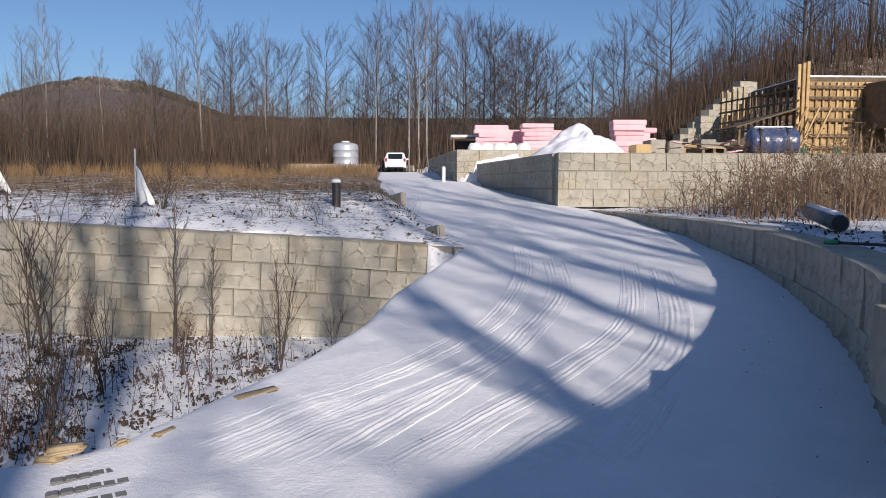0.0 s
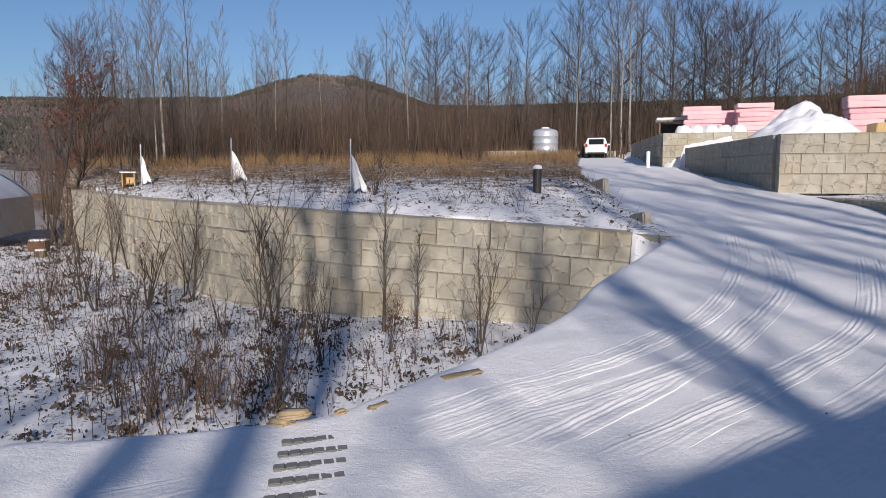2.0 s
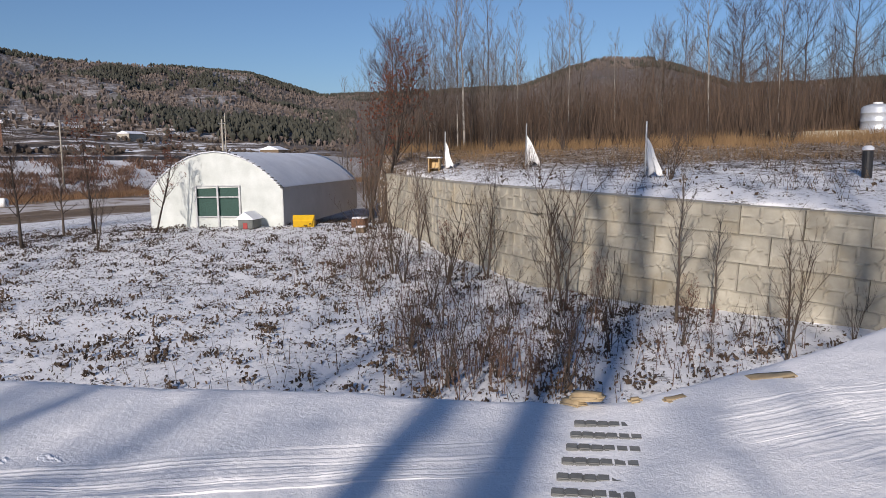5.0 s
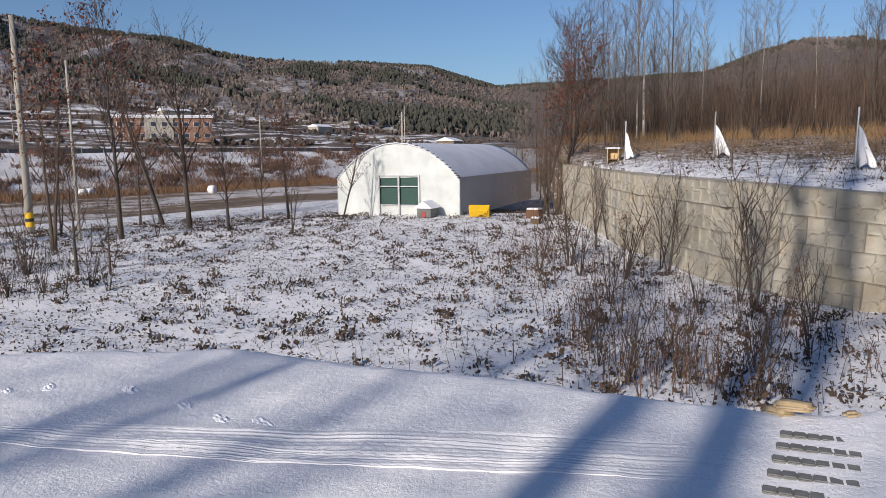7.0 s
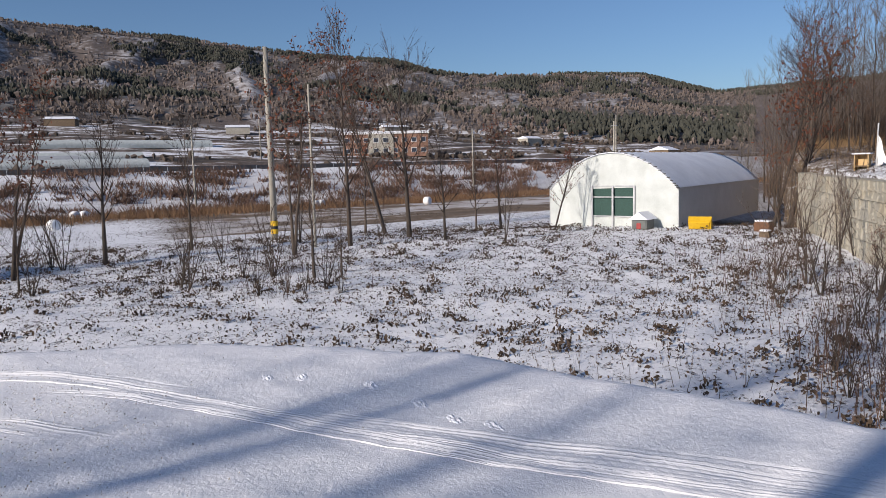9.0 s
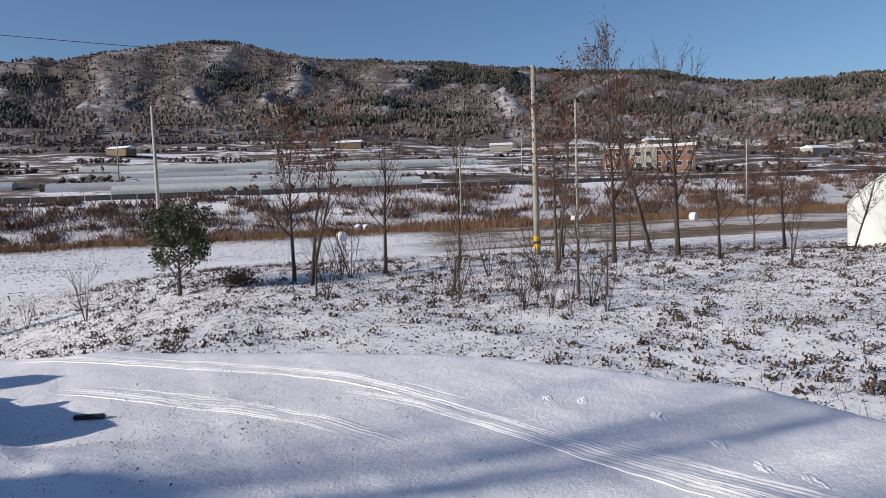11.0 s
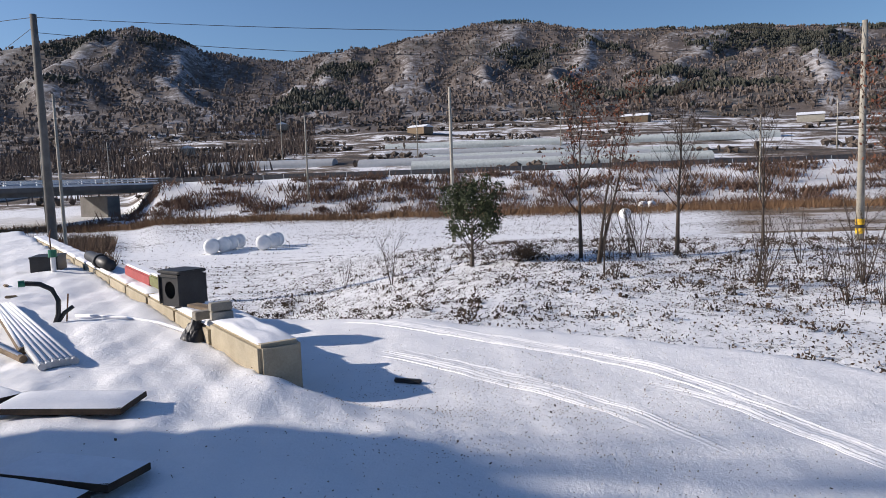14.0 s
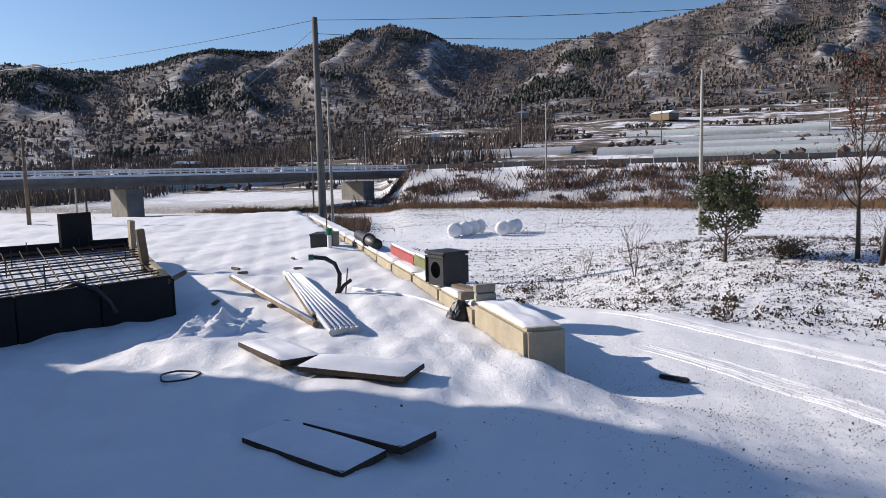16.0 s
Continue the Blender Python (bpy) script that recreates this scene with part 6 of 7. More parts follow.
for x, y in ((-7.2, -8.9), (-6.6, -9.6), (-6.3, -9.0), (-5.68, -2.62), (-4.8, -7.4), (-8.0, -10.0), (-5.2, -6.9)):
    s = tagged(part("stick", box(rr.uniform(0.12, 0.26), 0.05, 0.035, bevel=0.01), m_dark if x == -5.68 else m_old_and_shade_wood), "dark scrap of wood lying on the snow", "scrap", "scraps on the snow")
    s.matrix_world = pose(x, y, zat(x, y), 0, 0, rr.uniform(0, 180))


def foundation():
    f = empty("foundation", Matrix.Identity(4), "concrete footing in dark form panels with steel mesh", "foundation")
    n0, n1, f1, f0 = (-0.6, -7.35), (-4.2, -7.25), (-6.35, -12.2), (-1.5, -13.3)
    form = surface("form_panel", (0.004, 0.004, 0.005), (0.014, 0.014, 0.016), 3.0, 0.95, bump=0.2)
    m_bar = surface("old_rebar", (0.014, 0.01, 0.009), (0.05, 0.034, 0.026), 12.0, 0.9)
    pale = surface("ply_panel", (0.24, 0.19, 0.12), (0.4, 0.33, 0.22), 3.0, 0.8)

    def panel(p, q, h, mat, t0=0.0, t1=1.0, label=""):
        p, q = Vector(p).lerp(Vector(q), t0), Vector(p).lerp(Vector(q), t1)
        d = q - p
        bm = box(d.length - 0.01, 0.07, h + 0.05, bevel=0.006)
        part("form_panel", bm, mat, f, label).matrix_local = Matrix.Translation(((p.x + q.x) / 2, (p.y + q.y) / 2, 0.2)) @ Matrix.Rotation(math.atan2(d.y, d.x), 4, "Z")

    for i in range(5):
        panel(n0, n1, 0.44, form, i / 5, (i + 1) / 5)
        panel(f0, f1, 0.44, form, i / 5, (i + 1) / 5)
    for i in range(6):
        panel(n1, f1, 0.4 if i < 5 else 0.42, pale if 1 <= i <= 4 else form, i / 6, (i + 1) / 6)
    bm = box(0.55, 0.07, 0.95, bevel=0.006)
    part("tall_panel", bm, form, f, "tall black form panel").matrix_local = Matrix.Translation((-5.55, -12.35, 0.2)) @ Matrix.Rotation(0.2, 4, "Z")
    bm = box(0.34, 0.07, 0.85, bevel=0.006)
    part("tall_panel", bm, pale, f, "upright pale plywood panel").matrix_local = Matrix.Translation((-5.75, -10.95, 0.2)) @ Matrix.Rotation(1.2, 4, "Z")
    bm = box(0.1, 0.06, 0.85, bevel=0.006)
    part("stake", bm, m_old_and_shade_wood, f).matrix_local = Matrix.Translation((-4.95, -9.05, 0.2)) @ Matrix.Rotation(0.1, 4, "Y")
    V = [(*n0, 0.5), (*n1, 0.5), (*f1, 0.5), (*f0, 0.5)]
    add_mesh("bed", V, [(3, 2, 1, 0)], m_snow, f, "snow on the footing bed")
    A, B, C, D = (Vector(p) for p in (n0, n1, f1, f0))
    r2 = random.Random(3)
    for i in range(26):
        t = (i + 0.5) / 26
        p, q = A.lerp(D, t), B.lerp(C, t)
        zz = 0.6 + r2.uniform(-0.02, 0.02)
        add_mesh("rebar", *tube_geo([([(p.x, p.y, zz), ((p.x + q.x) / 2, (p.y + q.y) / 2, zz - 0.01), (q.x, q.y, zz + 0.03)], 0.009, 5)]), m_bar, f)
    for i in range(20):
        t = (i + 0.5) / 20
        p, q = A.lerp(B, t), D.lerp(C, t)
        zz = 0.62 + r2.uniform(-0.02, 0.02)
        add_mesh("rebar", *tube_geo([([(p.x, p.y, zz), (q.x, q.y, zz)], 0.009, 5)]), m_bar, f)
    for i in range(14):
        p = A.lerp(B, r2.random()).lerp(D.lerp(C, r2.random()), r2.random())
        add_mesh("rebar_tie", *tube_geo([([(p.x, p.y, 0.5), (p.x, p.y, 0.76)], 0.008, 4)]), m_bar, f)
    add_mesh("hose", *tube_geo([([(-3.2, -7.45, 0.66), (-3.3, -7.3, 0.72), (-3.42, -7.18, 0.66), (-3.52, -7.14, 0.52), (-3.56, -7.12, 0.42)], 0.024, 8)]), m_dark, f, smooth=True)
    add_mesh("ledge", *tube_geo([([(-4.15, -7.22, 0.63), (-4.75, -7.9, 0.6)], 0.03, 5)]), m_old_and_shade_wood, f)


foundation()

# stones and paving at the edge of the drive
m_ochre = surface("ochre_stone", (0.3, 0.22, 0.12), (0.48, 0.38, 0.24), 6, 0.9)
for x, y, w, d, h, lift, turn in ((-1.74, 4.33, 0.21, 0.13, 0.05, 0.03, 12), (-1.82, 4.3, 0.18, 0.12, 0.045, -0.015, -20), (-1.5, 4.5, 0.1, 0.07, 0.03, 0.0, 30), (-1.3, 4.68, 0.16, 0.08, 0.03, -0.018, 50), (-0.9, 5.4, 0.36, 0.13, 0.03, -0.02, 40)):
    bm = box(w, d, h, bevel=0.02)
    bmesh.ops.subdivide_edges(bm, edges=bm.edges[:], cuts=2, use_grid_fill=True)
    for v in bm.verts:
        q = noise.noise_vector(v.co * 9 + Vector((x, y, 0)) * 5)
        v.co += Vector((q.x * 0.03, q.y * 0.03, q.z * 0.01))
    st = tagged(part("edge_stone", bm, m_ochre, smooth=True), "flat ochre stone at the snowy edge of the drive", "stone", "stones at the drive edge")
    st.matrix_world = pose(x, y, zat(x, y) + lift, 3, -4, turn)
# grey kerb slabs where the upper land meets the drive
for x, y, w, turn in ((-0.5, 19.8, 1.3, 118), (0.55, 14.1, 0.7, 112)):
    sl = tagged(part("kerb_slab", box(w, 0.16, 0.36, bevel=0.03), m_concrete), "grey concrete slab leaning out of the drive edge", "slab", "kerb slabs")
    sl.matrix_world = pose(x, y, zat(x, y) - 0.22, 0, 9, turn)
m_paver = surface("paver", (0.11, 0.115, 0.11), (0.22, 0.225, 0.215), 12, 0.9)
for i in range(6):
    t = i / 5
    c = Vector((-1.5, 4.1)).lerp(Vector((-1.22, 3.3)), t)
    row = empty("paver_row", pose(c.x, c.y, zat(c.x, c.y) - 0.042, 0, 0, 28), "row of grey paving blocks showing through snow", "pavers", "paver rows")
    for k in range(6):
        part("paver", box(0.066, 0.075, 0.05, (-0.16 + k * 0.067, 0.004 * (k % 2), 0.0), 0.006), m_paver, row)


# ---- tyre tracks pressed into the snow ----
m_soil_crumb = surface("soil_crumb", (0.07, 0.048, 0.03), (0.24, 0.18, 0.12), 6.0, 0.95, bump=0, local=False)
m_track = surface("pressed_snow", (0.7, 0.71, 0.73), (0.85, 0.85, 0.86), 9.0, 0.75, bump=0.4, fine=50, local=False)


def smooth_line(pts, step):
    out = []
    P = [Vector(p) for p in pts]
    for i in range(len(P) - 1):
        p0, p1, p2, p3 = P[max(i - 1, 0)], P[i], P[i + 1], P[min(i + 2, len(P) - 1)]
        n = max(2, int((p2 - p1).length / step))
        for k in range(n):
            t = k / n
            out.append(0.5 * (2 * p1 + (p2 - p0) * t + (2 * p0 - 5 * p1 + 4 * p2 - p3) * t * t + (3 * p1 - p0 - 3 * p2 + p3) * t ** 3))
    return out


def tyre_track(pts, width, seed, relief=0.006):
    line = smooth_line(pts, 0.028)
    n = 27
    L = np.array([(p.x, p.y) for p in line])
    T = np.gradient(L, axis=0)
    T /= np.linalg.norm(T, axis=1)[:, None]
    N = np.stack([-T[:, 1], T[:, 0]], 1)
    u = np.linspace(-0.5, 0.5, n)
    X = L[:, None, 0] + N[:, None, 0] * u * width
    Y = L[:, None, 1] + N[:, None, 1] * u * width
    s = np.arange(len(L))[:, None]
    rib = np.cos(u[None] * 2 * np.pi * 6.0 + 1.5 * np.sin(s * 0.013 + seed)) * (0.45 + 0.35 * np.sin(s * 0.05 + u[None] * 9 + seed)) + 0.16 * np.sin(s * 2.1 + np.abs(u)[None] * 25) * (np.sin(u * 31 + 1)[None] > 0) + 0.4 * np.sin(u * 9 + seed)[None]
    wob = wave(X * 3, Y * 3, 1.0, seed) * 0.45 + wave(X, Y, 0.06, seed) * 0.3
    end = np.minimum(1, np.minimum(s, len(L) - 1 - s) / 40.0)
    Z = height(X.ravel(), Y.ravel()).reshape(X.shape) - 0.006 + 0.013 * end + relief * np.clip(rib + wob, -0.7, 1.2) * end - (np.abs(u)[None] > 0.49) * 0.02
    V = np.stack([X, Y, Z], -1).reshape(-1, 3)
    i, j = np.meshgrid(np.arange(len(L) - 1), np.arange(n - 1), indexing="ij")
    q = (i * n + j).ravel()
    F = np.stack([q, q + n, q + n + 1, q + 1], 1)[:, ::-1]
    me = bpy.data.meshes.new("tyre_track")
    me.from_pydata(V.tolist(), [], F.tolist())
    me.materials.append(m_track)
    me.update()
    tagged(new("tyre_track", me), "tyre tread pressed into the thin snow of the drive", "tyre track", "tyre tracks", kind="structure")


tyre_track([(2.05, 13.13), (1.75, 10.31), (1.19, 7.94), (0.59, 6.63), (-0.14, 5.59), (-0.73, 4.96), (-1.28, 4.33)], 0.3, 0.0)
tyre_track([(2.4, 11.83), (2.03, 9.09), (1.49, 7.45), (0.91, 6.17), (0.21, 5.26), (-0.34, 4.63), (-0.71, 4.16), (-0.98, 3.84)], 0.34, 1.0)
tyre_track([(3.51, 11.28), (2.71, 8.27), (2.09, 6.83), (1.24, 5.6), (0.59, 4.77), (0.17, 4.21), (-0.13, 3.82)], 0.3, 2.0)
tyre_track([(3.82, 10.75), (3.19, 8.26), (2.6, 6.62), (1.98, 5.58), (1.25, 4.71), (0.74, 4.08), (0.54, 3.8)], 0.36, 3.0)
tyre_track([(-1.51, 3.74), (-2.14, 3.23), (-2.86, 2.65), (-3.47, 2.09), (-4.21, 1.37), (-4.88, 0.74)], 0.3, 4.0)
tyre_track([(-1.45, 3.56), (-2.25, 2.9), (-2.9, 2.29), (-3.62, 1.65), (-4.38, 1.1)], 0.22, 5.0)
tyre_track([(-8.26, -4.78), (-7.42, -2.61), (-6.97, -1.36), (-6.38, -0.51), (-5.71, 0.08), (-5.26, 0.59)], 0.3, 6.0)
tyre_track([(-6.83, -3.67), (-6.14, -2.2), (-5.58, -1.15), (-5.0, -0.51), (-4.47, -0.02)], 0.3, 7.0)
tyre_track([(-6.4, -1.08), (-5.84, -0.25), (-4.94, 0.56), (-4.15, 1.21), (-3.41, 1.84), (-2.79, 2.49)], 0.26, 8.0)
tyre_track([(0.53, 6.51), (-0.14, 5.59), (-0.56, 5.08), (-0.9, 4.6), (-1.15, 4.25), (-1.29, 4.01)], 0.3, 9.0)
tyre_track([(0.38, 5.94), (-0.12, 5.31), (-0.51, 4.79), (-0.83, 4.36), (-1.03, 4.0), (-1.12, 3.84)], 0.26, 10.0)
tyre_track([(1.15, 6.65), (0.55, 5.54), (0.24, 5.06), (-0.22, 4.3), (-0.49, 3.99), (-0.6, 3.83)], 0.3, 11.0)
tyre_track([(1.34, 5.64), (0.92, 5.08), (0.64, 4.69), (0.3, 4.21), (0.07, 3.89)], 0.3, 12.0)
tyre_track([(1.62, 5.35), (1.26, 4.79), (0.91, 4.36), (0.59, 3.96), (0.53, 3.84)], 0.34, 13.0)
tyre_track([(1.75, 5.06), (1.46, 4.7), (1.13, 4.27), (0.81, 3.87)], 0.24, 14.0)
tyre_track([(2.38, 5.97), (2.0, 5.18), (1.66, 4.62), (1.34, 4.18), (1.05, 3.87)], 0.24, 15.0)

for x, y in ((-3.9, 2.01), (-4.57, 1.76), (-5.6, 1.13), (-4.15, 1.83), (-5.14, 1.57), (-5.66, 0.87)):
    mound("footprint", x, y, zat(x, y) - 0.004, 0.13, 0.06, 0.011, m_snow, "scuffed footprint rim in the snow", "footprint", 0.4, int(x * 10))
x, y, g = scatter(2600, -7, 5.2, -9, 12, 23, lambda x, y, g: (side_of(x, y, EDGE) > 0.4) & (side_of(x, y, WALL_RIGHT) > 0.1) & ((np.exp(-((x + 5.2) / 1.3) ** 2 - ((y + 1.0) / 1.1) ** 2) > g.random(len(x)) * 0.8) | (side_of(x, y, WALL_RIGHT) < 0.9) & (g.random(len(x)) < 0.5) | (g.random(len(x)) < 0.03)))
V, F = flakes(x, y, height(x, y) + 0.012, g.uniform(0.008, 0.03, len(x)), g, 0.8)
stuff("grit", V, F, m_weed, "dark grit and leaf scraps on the snow", "grit")
x, y, g = scatter(70000, -9, -2.5, -5, 1.5, 47, lambda x, y, g: (side_of(x, y, EDGE) > 0.3) * np.exp(-((x + 5.3) / 1.5) ** 2 - ((y + 1.5) / 1.3) ** 2) * (0.7 + 0.5 * wave(x, y, 0.25, 2.0)) > g.random(len(x)))
V, F = flakes(x, y, height(x, y) + 0.01, g.uniform(0.004, 0.016, len(x)), g, 0.6)
stuff("soil_crumbs", V, F, m_soil_crumb, "brown soil crumbs scattered over the driven snow", "soil")


# ---- poles and wires ----
# darker concrete copy: the yard pole's shaded side is put into its colour
m_shaded_pole = surface("shaded_concrete", (0.09, 0.085, 0.075), (0.19, 0.175, 0.155), 2.0, 0.9)


def utility_pole(x, y, z, tall, r, label="tall grey concrete utility pole", arms=1, wood=False, band=False):
    p = empty("utility_pole", pose(x, y, z), label, "utility pole", "utility poles")
    mat = m_old_and_shade_wood if wood else m_shaded_pole if "dark" in label else m_concrete
    add_mesh("shaft", *tube_geo([([(0, 0, -0.5), (0, 0, tall * 0.5), (0, 0, tall)], [r, r * 0.82, r * 0.62], 14)]), mat, p, smooth=True)
    for k in range(arms):
        part("crossarm", box(1.5 * r / 0.17, 0.08, 0.08, (0, 0, tall * (0.94 - 0.1 * k))), m_steel, p)
        for s in (-1, 0.0, 1):
            add_mesh("insulator", *tube_geo([([(s * 0.65 * r / 0.17, 0, tall * (0.94 - 0.1 * k) + 0.08), (s * 0.65 * r / 0.17, 0, tall * (0.94 - 0.1 * k) + 0.24)], [0.05, 0.035], 8)]), m_dark, p)
    if band:
        add_mesh("band", *tube_geo([([(0, 0, 0.25), (0, 0, 0.8)], r * 1.03, 14)]), m_yellow, p, "yellow and black warning band")
        add_mesh("stripe", *tube_geo([([(0, 0, 0.45), (0, 0, 0.58)], r * 1.05, 14)]), m_dark, p)
    return p


utility_pole(-30.9, 5.1, zat(-30.9, 5.1), 8.05, 0.15, arms=0, band=True)
utility_pole(-19.1, -21.75, -1.6, 9.2, 0.17, "tall utility pole at the yard corner, shaded side painted dark", 0)
utility_pole(-20.2, -22.4, -1.7, 6.8, 0.07, "thin steel pole beside the utility pole", 0)
utility_pole(-53.0, -18.8, -3.5, 12.0, 0.16, arms=0)
utility_pole(-24.8, 5.5, -1.1, 5.7, 0.055, "thin steel pole among saplings", 0)
FAR_POLES = ((-104, -62, 14), (-175, -112, 16), (-112, 7, 13), (-128, 60, 12), (-88, -102, 12), (-60, -135, 13), (-150, 110, 13), (-200, 30, 12), (-210, -40, 12), (-185, -75, 12), (-150, -150, 14), (-85, 62, 11))
for x, y, h in FAR_POLES:
    utility_pole(x, y, zat(x, y), h, 0.17, arms=1 if (x + y) % 2 else 0)
for x, y, h in ((-9.9, -25.5, 2.8), (-14.5, -31.5, 3.2)):
    utility_pole(x, y, zat(x, y), h, 0.07, "weathered wooden post beyond the yard", 0, True)


def wire(p, q, sag, r=0.01):
    p, q = Vector(p), Vector(q)
    pts = [p.lerp(q, i / 14) - Vector((0, 0, sag * 4 * (i / 14) * (1 - i / 14))) for i in range(15)]
    w = add_mesh("overhead_wire", *tube_geo([(pts, r, 4)]), m_dark)
    tagged(w, "thin black overhead wire sagging between poles", "wire", "overhead wires")


A0, B0, C0, D0 = (-19.1, -21.75, 7.5), (-30.9, 5.1, 6.7), (-53, -18, 9.6), (-104, -62, 10.0)
wire(A0, B0, 0.35)
wire((-19.1, -21.75, 7.0), (-30.9, 5.1, 6.2), 0.7)
wire(A0, (-9.0, -60.0, 8.5), 0.9)
wire((-19.1, -21.75, 7.2), (-40.0, -70.0, 6.0), 0.8)
wire(C0, D0, 1.5, 0.03)
wire(C0, (-112, 7, 9), 1.5, 0.03)
wire(D0, (-60, -135, 9), 2.0, 0.035)


# ---- valley: bales, road, bridge, tunnels, houses ----
def bale(x, y, r=0.6):
    b = empty("silage_bale", pose(x, y, zat(x, y) - 0.05, 0, 0, 35), "round silage bale in white film on the snowy field", "bale", "white silage bales")
    prof = [(-0.5, 0.2), (-0.5, 0.4), (-0.45, 0.49), (-0.38, 0.57), (-0.25, r), (0.25, r), (0.38, 0.57), (0.45, 0.49), (0.5, 0.4), (0.5, 0.2)]
    add_mesh("wrap", *tube_geo([([(a, 0, r) for a, _ in prof], [c for _, c in prof], 20)]), m_white, b, smooth=True)


for x, y in ((-45.0, -35.5), (-45.9, -35.1), (-46.7, -35.0), (-47.9, -35.2), (-47.1, -32.3), (-48.9, -32.7), (-50.3, -33.2), (-104, -8.5), (-105.5, -7.5), (-108, 24), (-109.5, 25.2), (-97, 38), (-85, -9)):
    bale(x, y)

ALONG = Vector((0.225, -0.974))          # way along the valley road
m_asphalt = surface("asphalt", (0.04, 0.04, 0.042), (0.075, 0.075, 0.078), 0.5, 0.9, local=False)
c0 = HIGH * 133.5


def strip(name, off, width, z, thick, s0, s1, mat, label, category, parent=None):
    a, b = c0 + HIGH * off + ALONG * s0, c0 + HIGH * off + ALONG * s1
    w = HIGH * width / 2
    ring = [a - w, b - w, b + w, a + w]
    V = [(p.x, p.y, zz) for zz in (z - thick, z) for p in ring]
    ob = add_mesh(name, V, [(0, 1, 2, 3), (7, 6, 5, 4)] + [(i, i + 4, (i + 1) % 4 + 4, (i + 1) % 4) for i in range(4)], mat, parent)
    return tagged(ob, label, category, kind="" if parent else "structure")


strip("road", 0, 8, 2.42, 0.3, -190, 74, m_asphalt, "dark asphalt valley road on a bank", "road")
# dark rail colour and deep beams also carry the road's shadowed band
m_shadow_rail = surface("shadow_dark_rail", (0.03, 0.03, 0.033), (0.08, 0.08, 0.085), 2, 0.7, local=False)
rail = empty("guard_rail", Matrix.Identity(4), "long steel guard rail along the valley road", "guard rail")
strip("beam", -4.3, 0.08, 3.15, 0.7, -190, 74, m_shadow_rail, "", "", rail)
strip("beam", 4.3, 0.08, 3.15, 0.7, -190, 74, m_shadow_rail, "", "", rail)
for i in range(66):
    p = c0 + HIGH * -4.3 + ALONG * (-190 + i * 4)
    part("post", box(0.12, 0.12, 1.0, (p.x, p.y, 2.1)), m_steel, rail)

# concrete abutment wall below the road
for i in range(9):
    p = c0 + HIGH * -13 + ALONG * (-88 + i * 4.0)
    w = tagged(part("abutment_panel", box(0.5, 3.9, 3.6, bevel=0.05), surface("old_concrete", (0.16, 0.15, 0.13), (0.3, 0.28, 0.25), 0.6, 0.9) if i == 0 else bpy.data.materials["old_concrete"]), "stained concrete retaining panel below the valley road", "retaining panel", "retaining panels")
    w.matrix_world = Matrix.Translation((p.x, p.y, -3.4)) @ Matrix.Rotation(math.atan2(HIGH.y, HIGH.x), 4, "Z")


def bridge():
    a = c0 + ALONG * 74
    b = Vector((-22.0, -118.0))
    d = (b - a).normalized()
    n = Vector((-d.y, d.x))
    br = empty("bridge", Matrix.Identity(4), "long low concrete road bridge with pale railings", "bridge")

    def beam(name, off, w, z0, z1, mat, label=""):
        s = n * off
        h = n * w / 2
        ring = [a + s - h, b + s - h, b + s + h, a + s + h]
        V = [(p.x, p.y, z) for z in (z0, z1) for p in ring]
        add_mesh(name, V, [(3, 2, 1, 0), (4, 5, 6, 7)] + [(i, (i + 1) % 4, (i + 1) % 4 + 4, i + 4) for i in range(4)], mat, br, label)

    m_deck = surface("deck_concrete", (0.11, 0.1, 0.09), (0.22, 0.205, 0.185), 0.5, 0.9, local=False)
    beam("deck", 0, 9, 1.35, 2.1, m_deck)
    beam("girder", -3.2, 0.9, 0.6, 1.35, m_deck)
    beam("girder", 3.2, 0.9, 0.6, 1.35, m_deck)
    for s in (-4.5, 4.5):
        beam("kerb", s, 0.35, 2.1, 2.45, m_white, "snowy kerb")
        beam("railing", s, 0.12, 2.75, 2.9, m_white)
        beam("railing", s, 0.12, 3.1, 3.28, m_white)
    L = (b - a).length
    k = int(L / 2.6)
    for i in range(k):
        for s in (-4.5, 4.5):
            p = a + d * (i * 2.6) + n * s
            part("railing_post", box(0.16, 0.16, 0.95, (p.x, p.y, 2.35)), m_white, br)
    for t in (0.13, 0.61, 0.98):
        p = a.lerp(b, t)
        part("pier", box(2.6, 8, 5.6, (0, 0, 0), 0.1, Matrix.Translation((p.x, p.y, -5.4)) @ Matrix.Rotation(math.atan2(d.y, d.x), 4, "Z")), m_deck, br)


bridge()


def tunnel(x, y, long, w, h, turn, mat, label):
    t = empty("tunnel_greenhouse", pose(x, y, zat(x, y), 0, 0, turn), label, "greenhouse", "distant tunnel greenhouses")
    n = 10
    arc = [(w / 2 * math.cos(math.pi * i / n), 0.5 + h * math.sin(math.pi * i / n)) for i in range(n + 1)]
    arc = [(w / 2, -0.6)] + arc + [(-w / 2, -0.6)]
    m = len(arc)
    V = [(a, s * long / 2, b) for s in (-1, 1) for a, b in arc]
    F = [(i, i + m, i + m + 1, i + 1) for i in range(m - 1)]
    add_mesh("skin", V, F, mat, t, smooth=True)
    for s in (0, 1):
        add_mesh("end_wall", [V[s * m + i] for i in range(m)], [tuple(range(m))], m_film_dark, t)


rr = random.Random(8)
road_turn = math.degrees(math.atan2(-ALONG.x, ALONG.y))
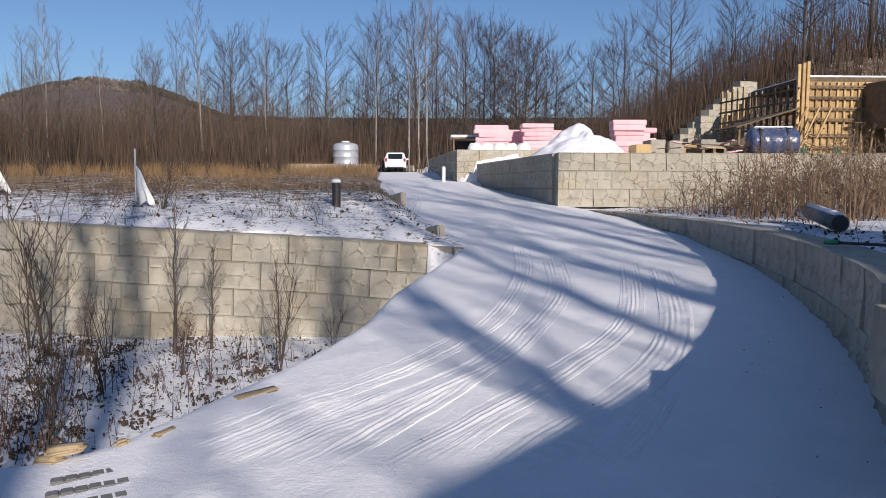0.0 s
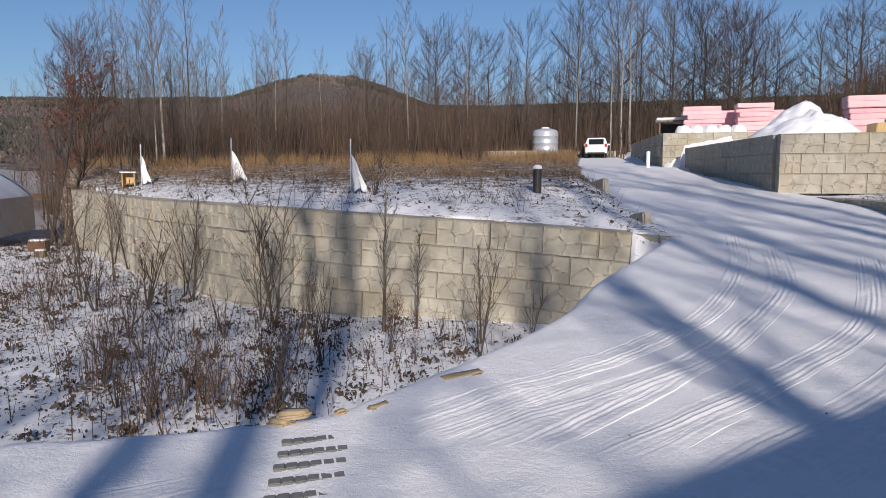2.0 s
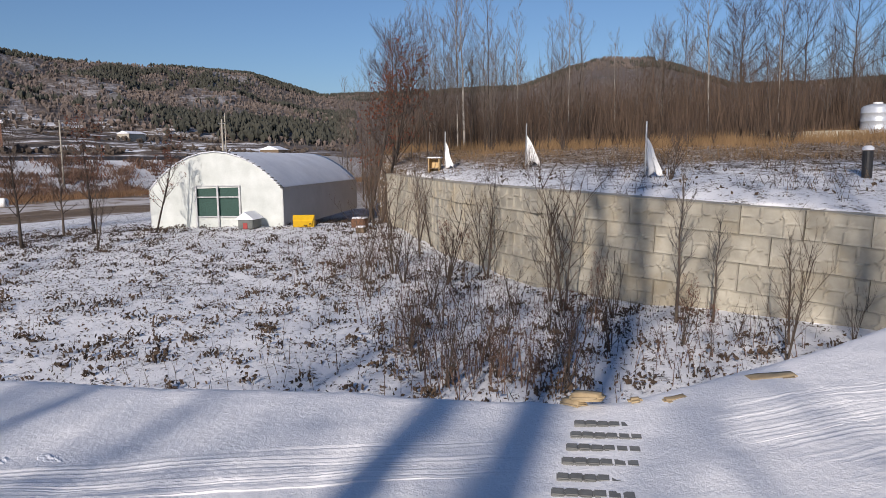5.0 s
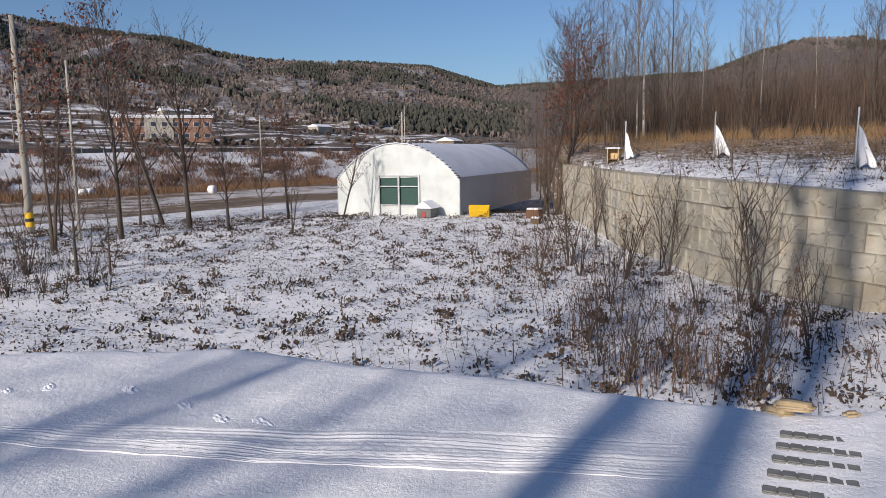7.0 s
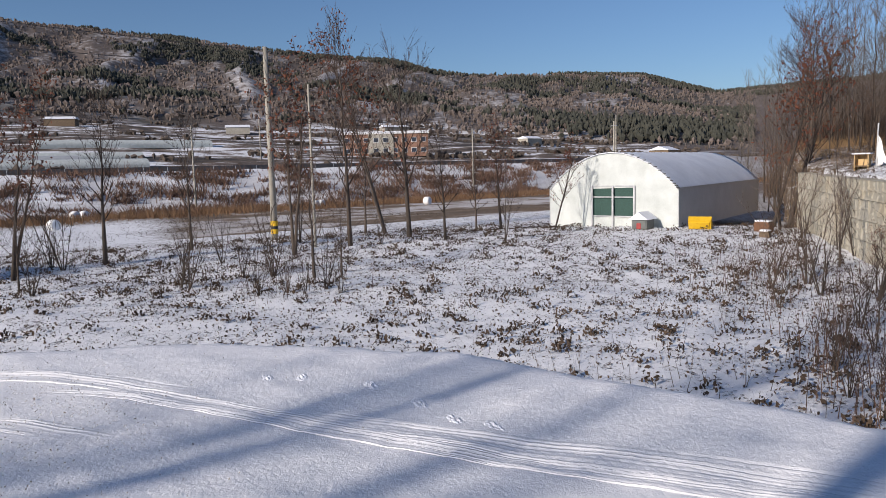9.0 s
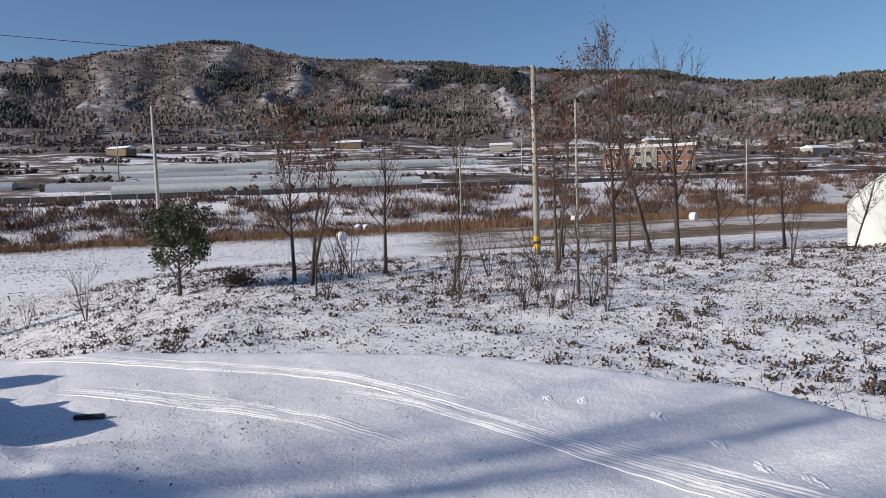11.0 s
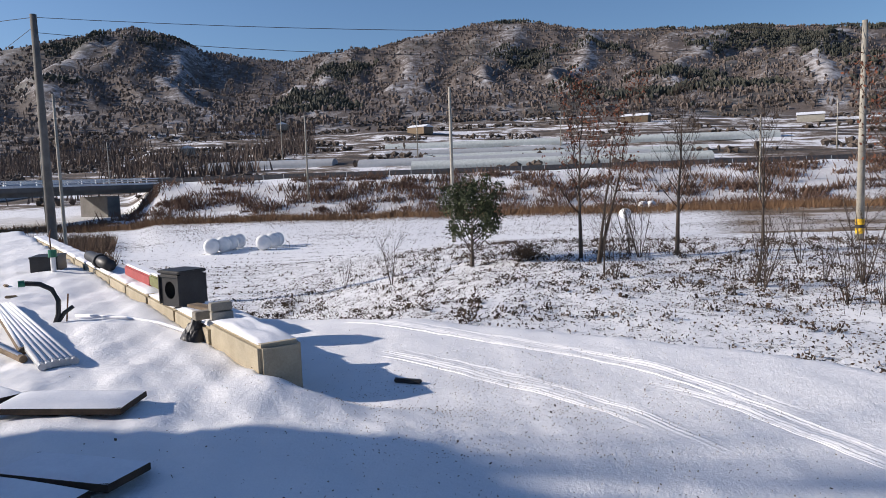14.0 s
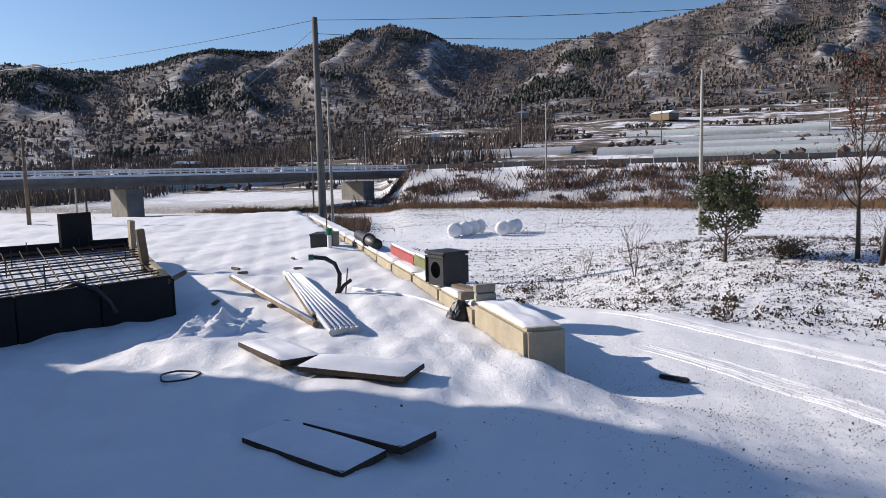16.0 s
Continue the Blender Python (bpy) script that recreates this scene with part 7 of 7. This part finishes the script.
for off, al, L in ((40, -6, 70), (52, 8, 74), (66, -8, 76), (82, 14, 60), (100, -50, 50), (112, 20, 60), (60, 72, 36)):
    p = c0 + HIGH * off + ALONG * al
    tunnel(p.x, p.y, L, 6.0, 1.5, road_turn, m_film if rr.random() < 0.6 else m_film_dark, "long distant film tunnel greenhouse dusted with snow")
for i in range(6):
    p = Vector((-120, -190)) + Vector((-6.4, 3.5)) * i
    tunnel(p.x, p.y, 24, 6.0, 2.4, 60, m_film_dark, "distant grey film tunnel end on")


def brick_block():
    m = Matrix.Translation((-222, 73, zat(-222, 73) - 0.6)) @ Matrix.Rotation(radians(72), 4, "Z")
    h = empty("apartment_block", m, "two-storey brick building with a snowy flat roof", "building")
    brick = surface("brick", (0.2, 0.105, 0.07), (0.33, 0.19, 0.135), 0.8, 0.9)
    W, D, H = 27, 9, 7.6
    part("wall", box(W, D, H, (0, 0, 0), 0.05), brick, h)
    part("grey_bay", box(8, 0.5, H - 0.4, (-1.5, -D / 2 - 0.1, 0)), m_concrete, h, "grey rendered centre bay")
    part("roof", box(W + 1, D + 1, 0.5, (0, 0, H), 0.1), m_snow, h, "snow-covered flat roof")
    part("parapet", box(W + 0.8, D + 0.8, 0.35, (0, 0, H - 0.35)), m_white, h)
    glass = material("far_glass", 0.15)[0]
    glass.node_tree.nodes["Principled BSDF"].inputs["Base Color"].default_value = (0.05, 0.06, 0.08, 1)
    for st in range(2):
        for i in range(9):
            x = -12 + i * 3
            win = part("window", box(1.7, 0.16, 1.5, (x, -D / 2 - (0.36 if -5 < x < 3 else 0.05), 1.3 + st * 3.3)), m_white, h)
            part("pane", box(1.5, 0.1, 1.3, (x, -D / 2 - (0.42 if -5 < x < 3 else 0.11), 1.4 + st * 3.3)), glass, win)


brick_block()


def far_house(x, y, w, d, hgt, mat, label, turn):
    h = empty("farm_shed", pose(x, y, zat(x, y) - 0.3, 0, 0, turn), label, "shed", "distant sheds")
    part("wall", box(w, d, hgt, (0, 0, 0)), mat, h)
    e = hgt
    V = [(-w / 2 - 0.3, -d / 2 - 0.3, e), (w / 2 + 0.3, -d / 2 - 0.3, e), (w / 2 + 0.3, d / 2 + 0.3, e), (-w / 2 - 0.3, d / 2 + 0.3, e), (-w / 2 - 0.3, 0, e + 1.2), (w / 2 + 0.3, 0, e + 1.2)]
    add_mesh("roof", V, [(0, 1, 5, 4), (2, 3, 4, 5), (0, 4, 3), (1, 2, 5), (3, 2, 1, 0)], m_snow, h, "snowy pitched roof")


for x, y, w, turn in ((-330, -210, 12, 30), (-300, -120, 10, 70), (-340, -30, 12, 80), (-330, 40, 10, 85), (-350, 120, 14, 100), (-290, 165, 10, 110), (-230, -190, 9, 40), (-180, 150, 9, 120), (-60, 52, 6, 110), (-160, -260, 12, 20), (-110, -280, 10, 10)):
    far_house(x, y, w, 6, 3.0, m_concrete if x % 20 else m_old_and_shade_wood, "distant low shed with a snowy roof", turn)
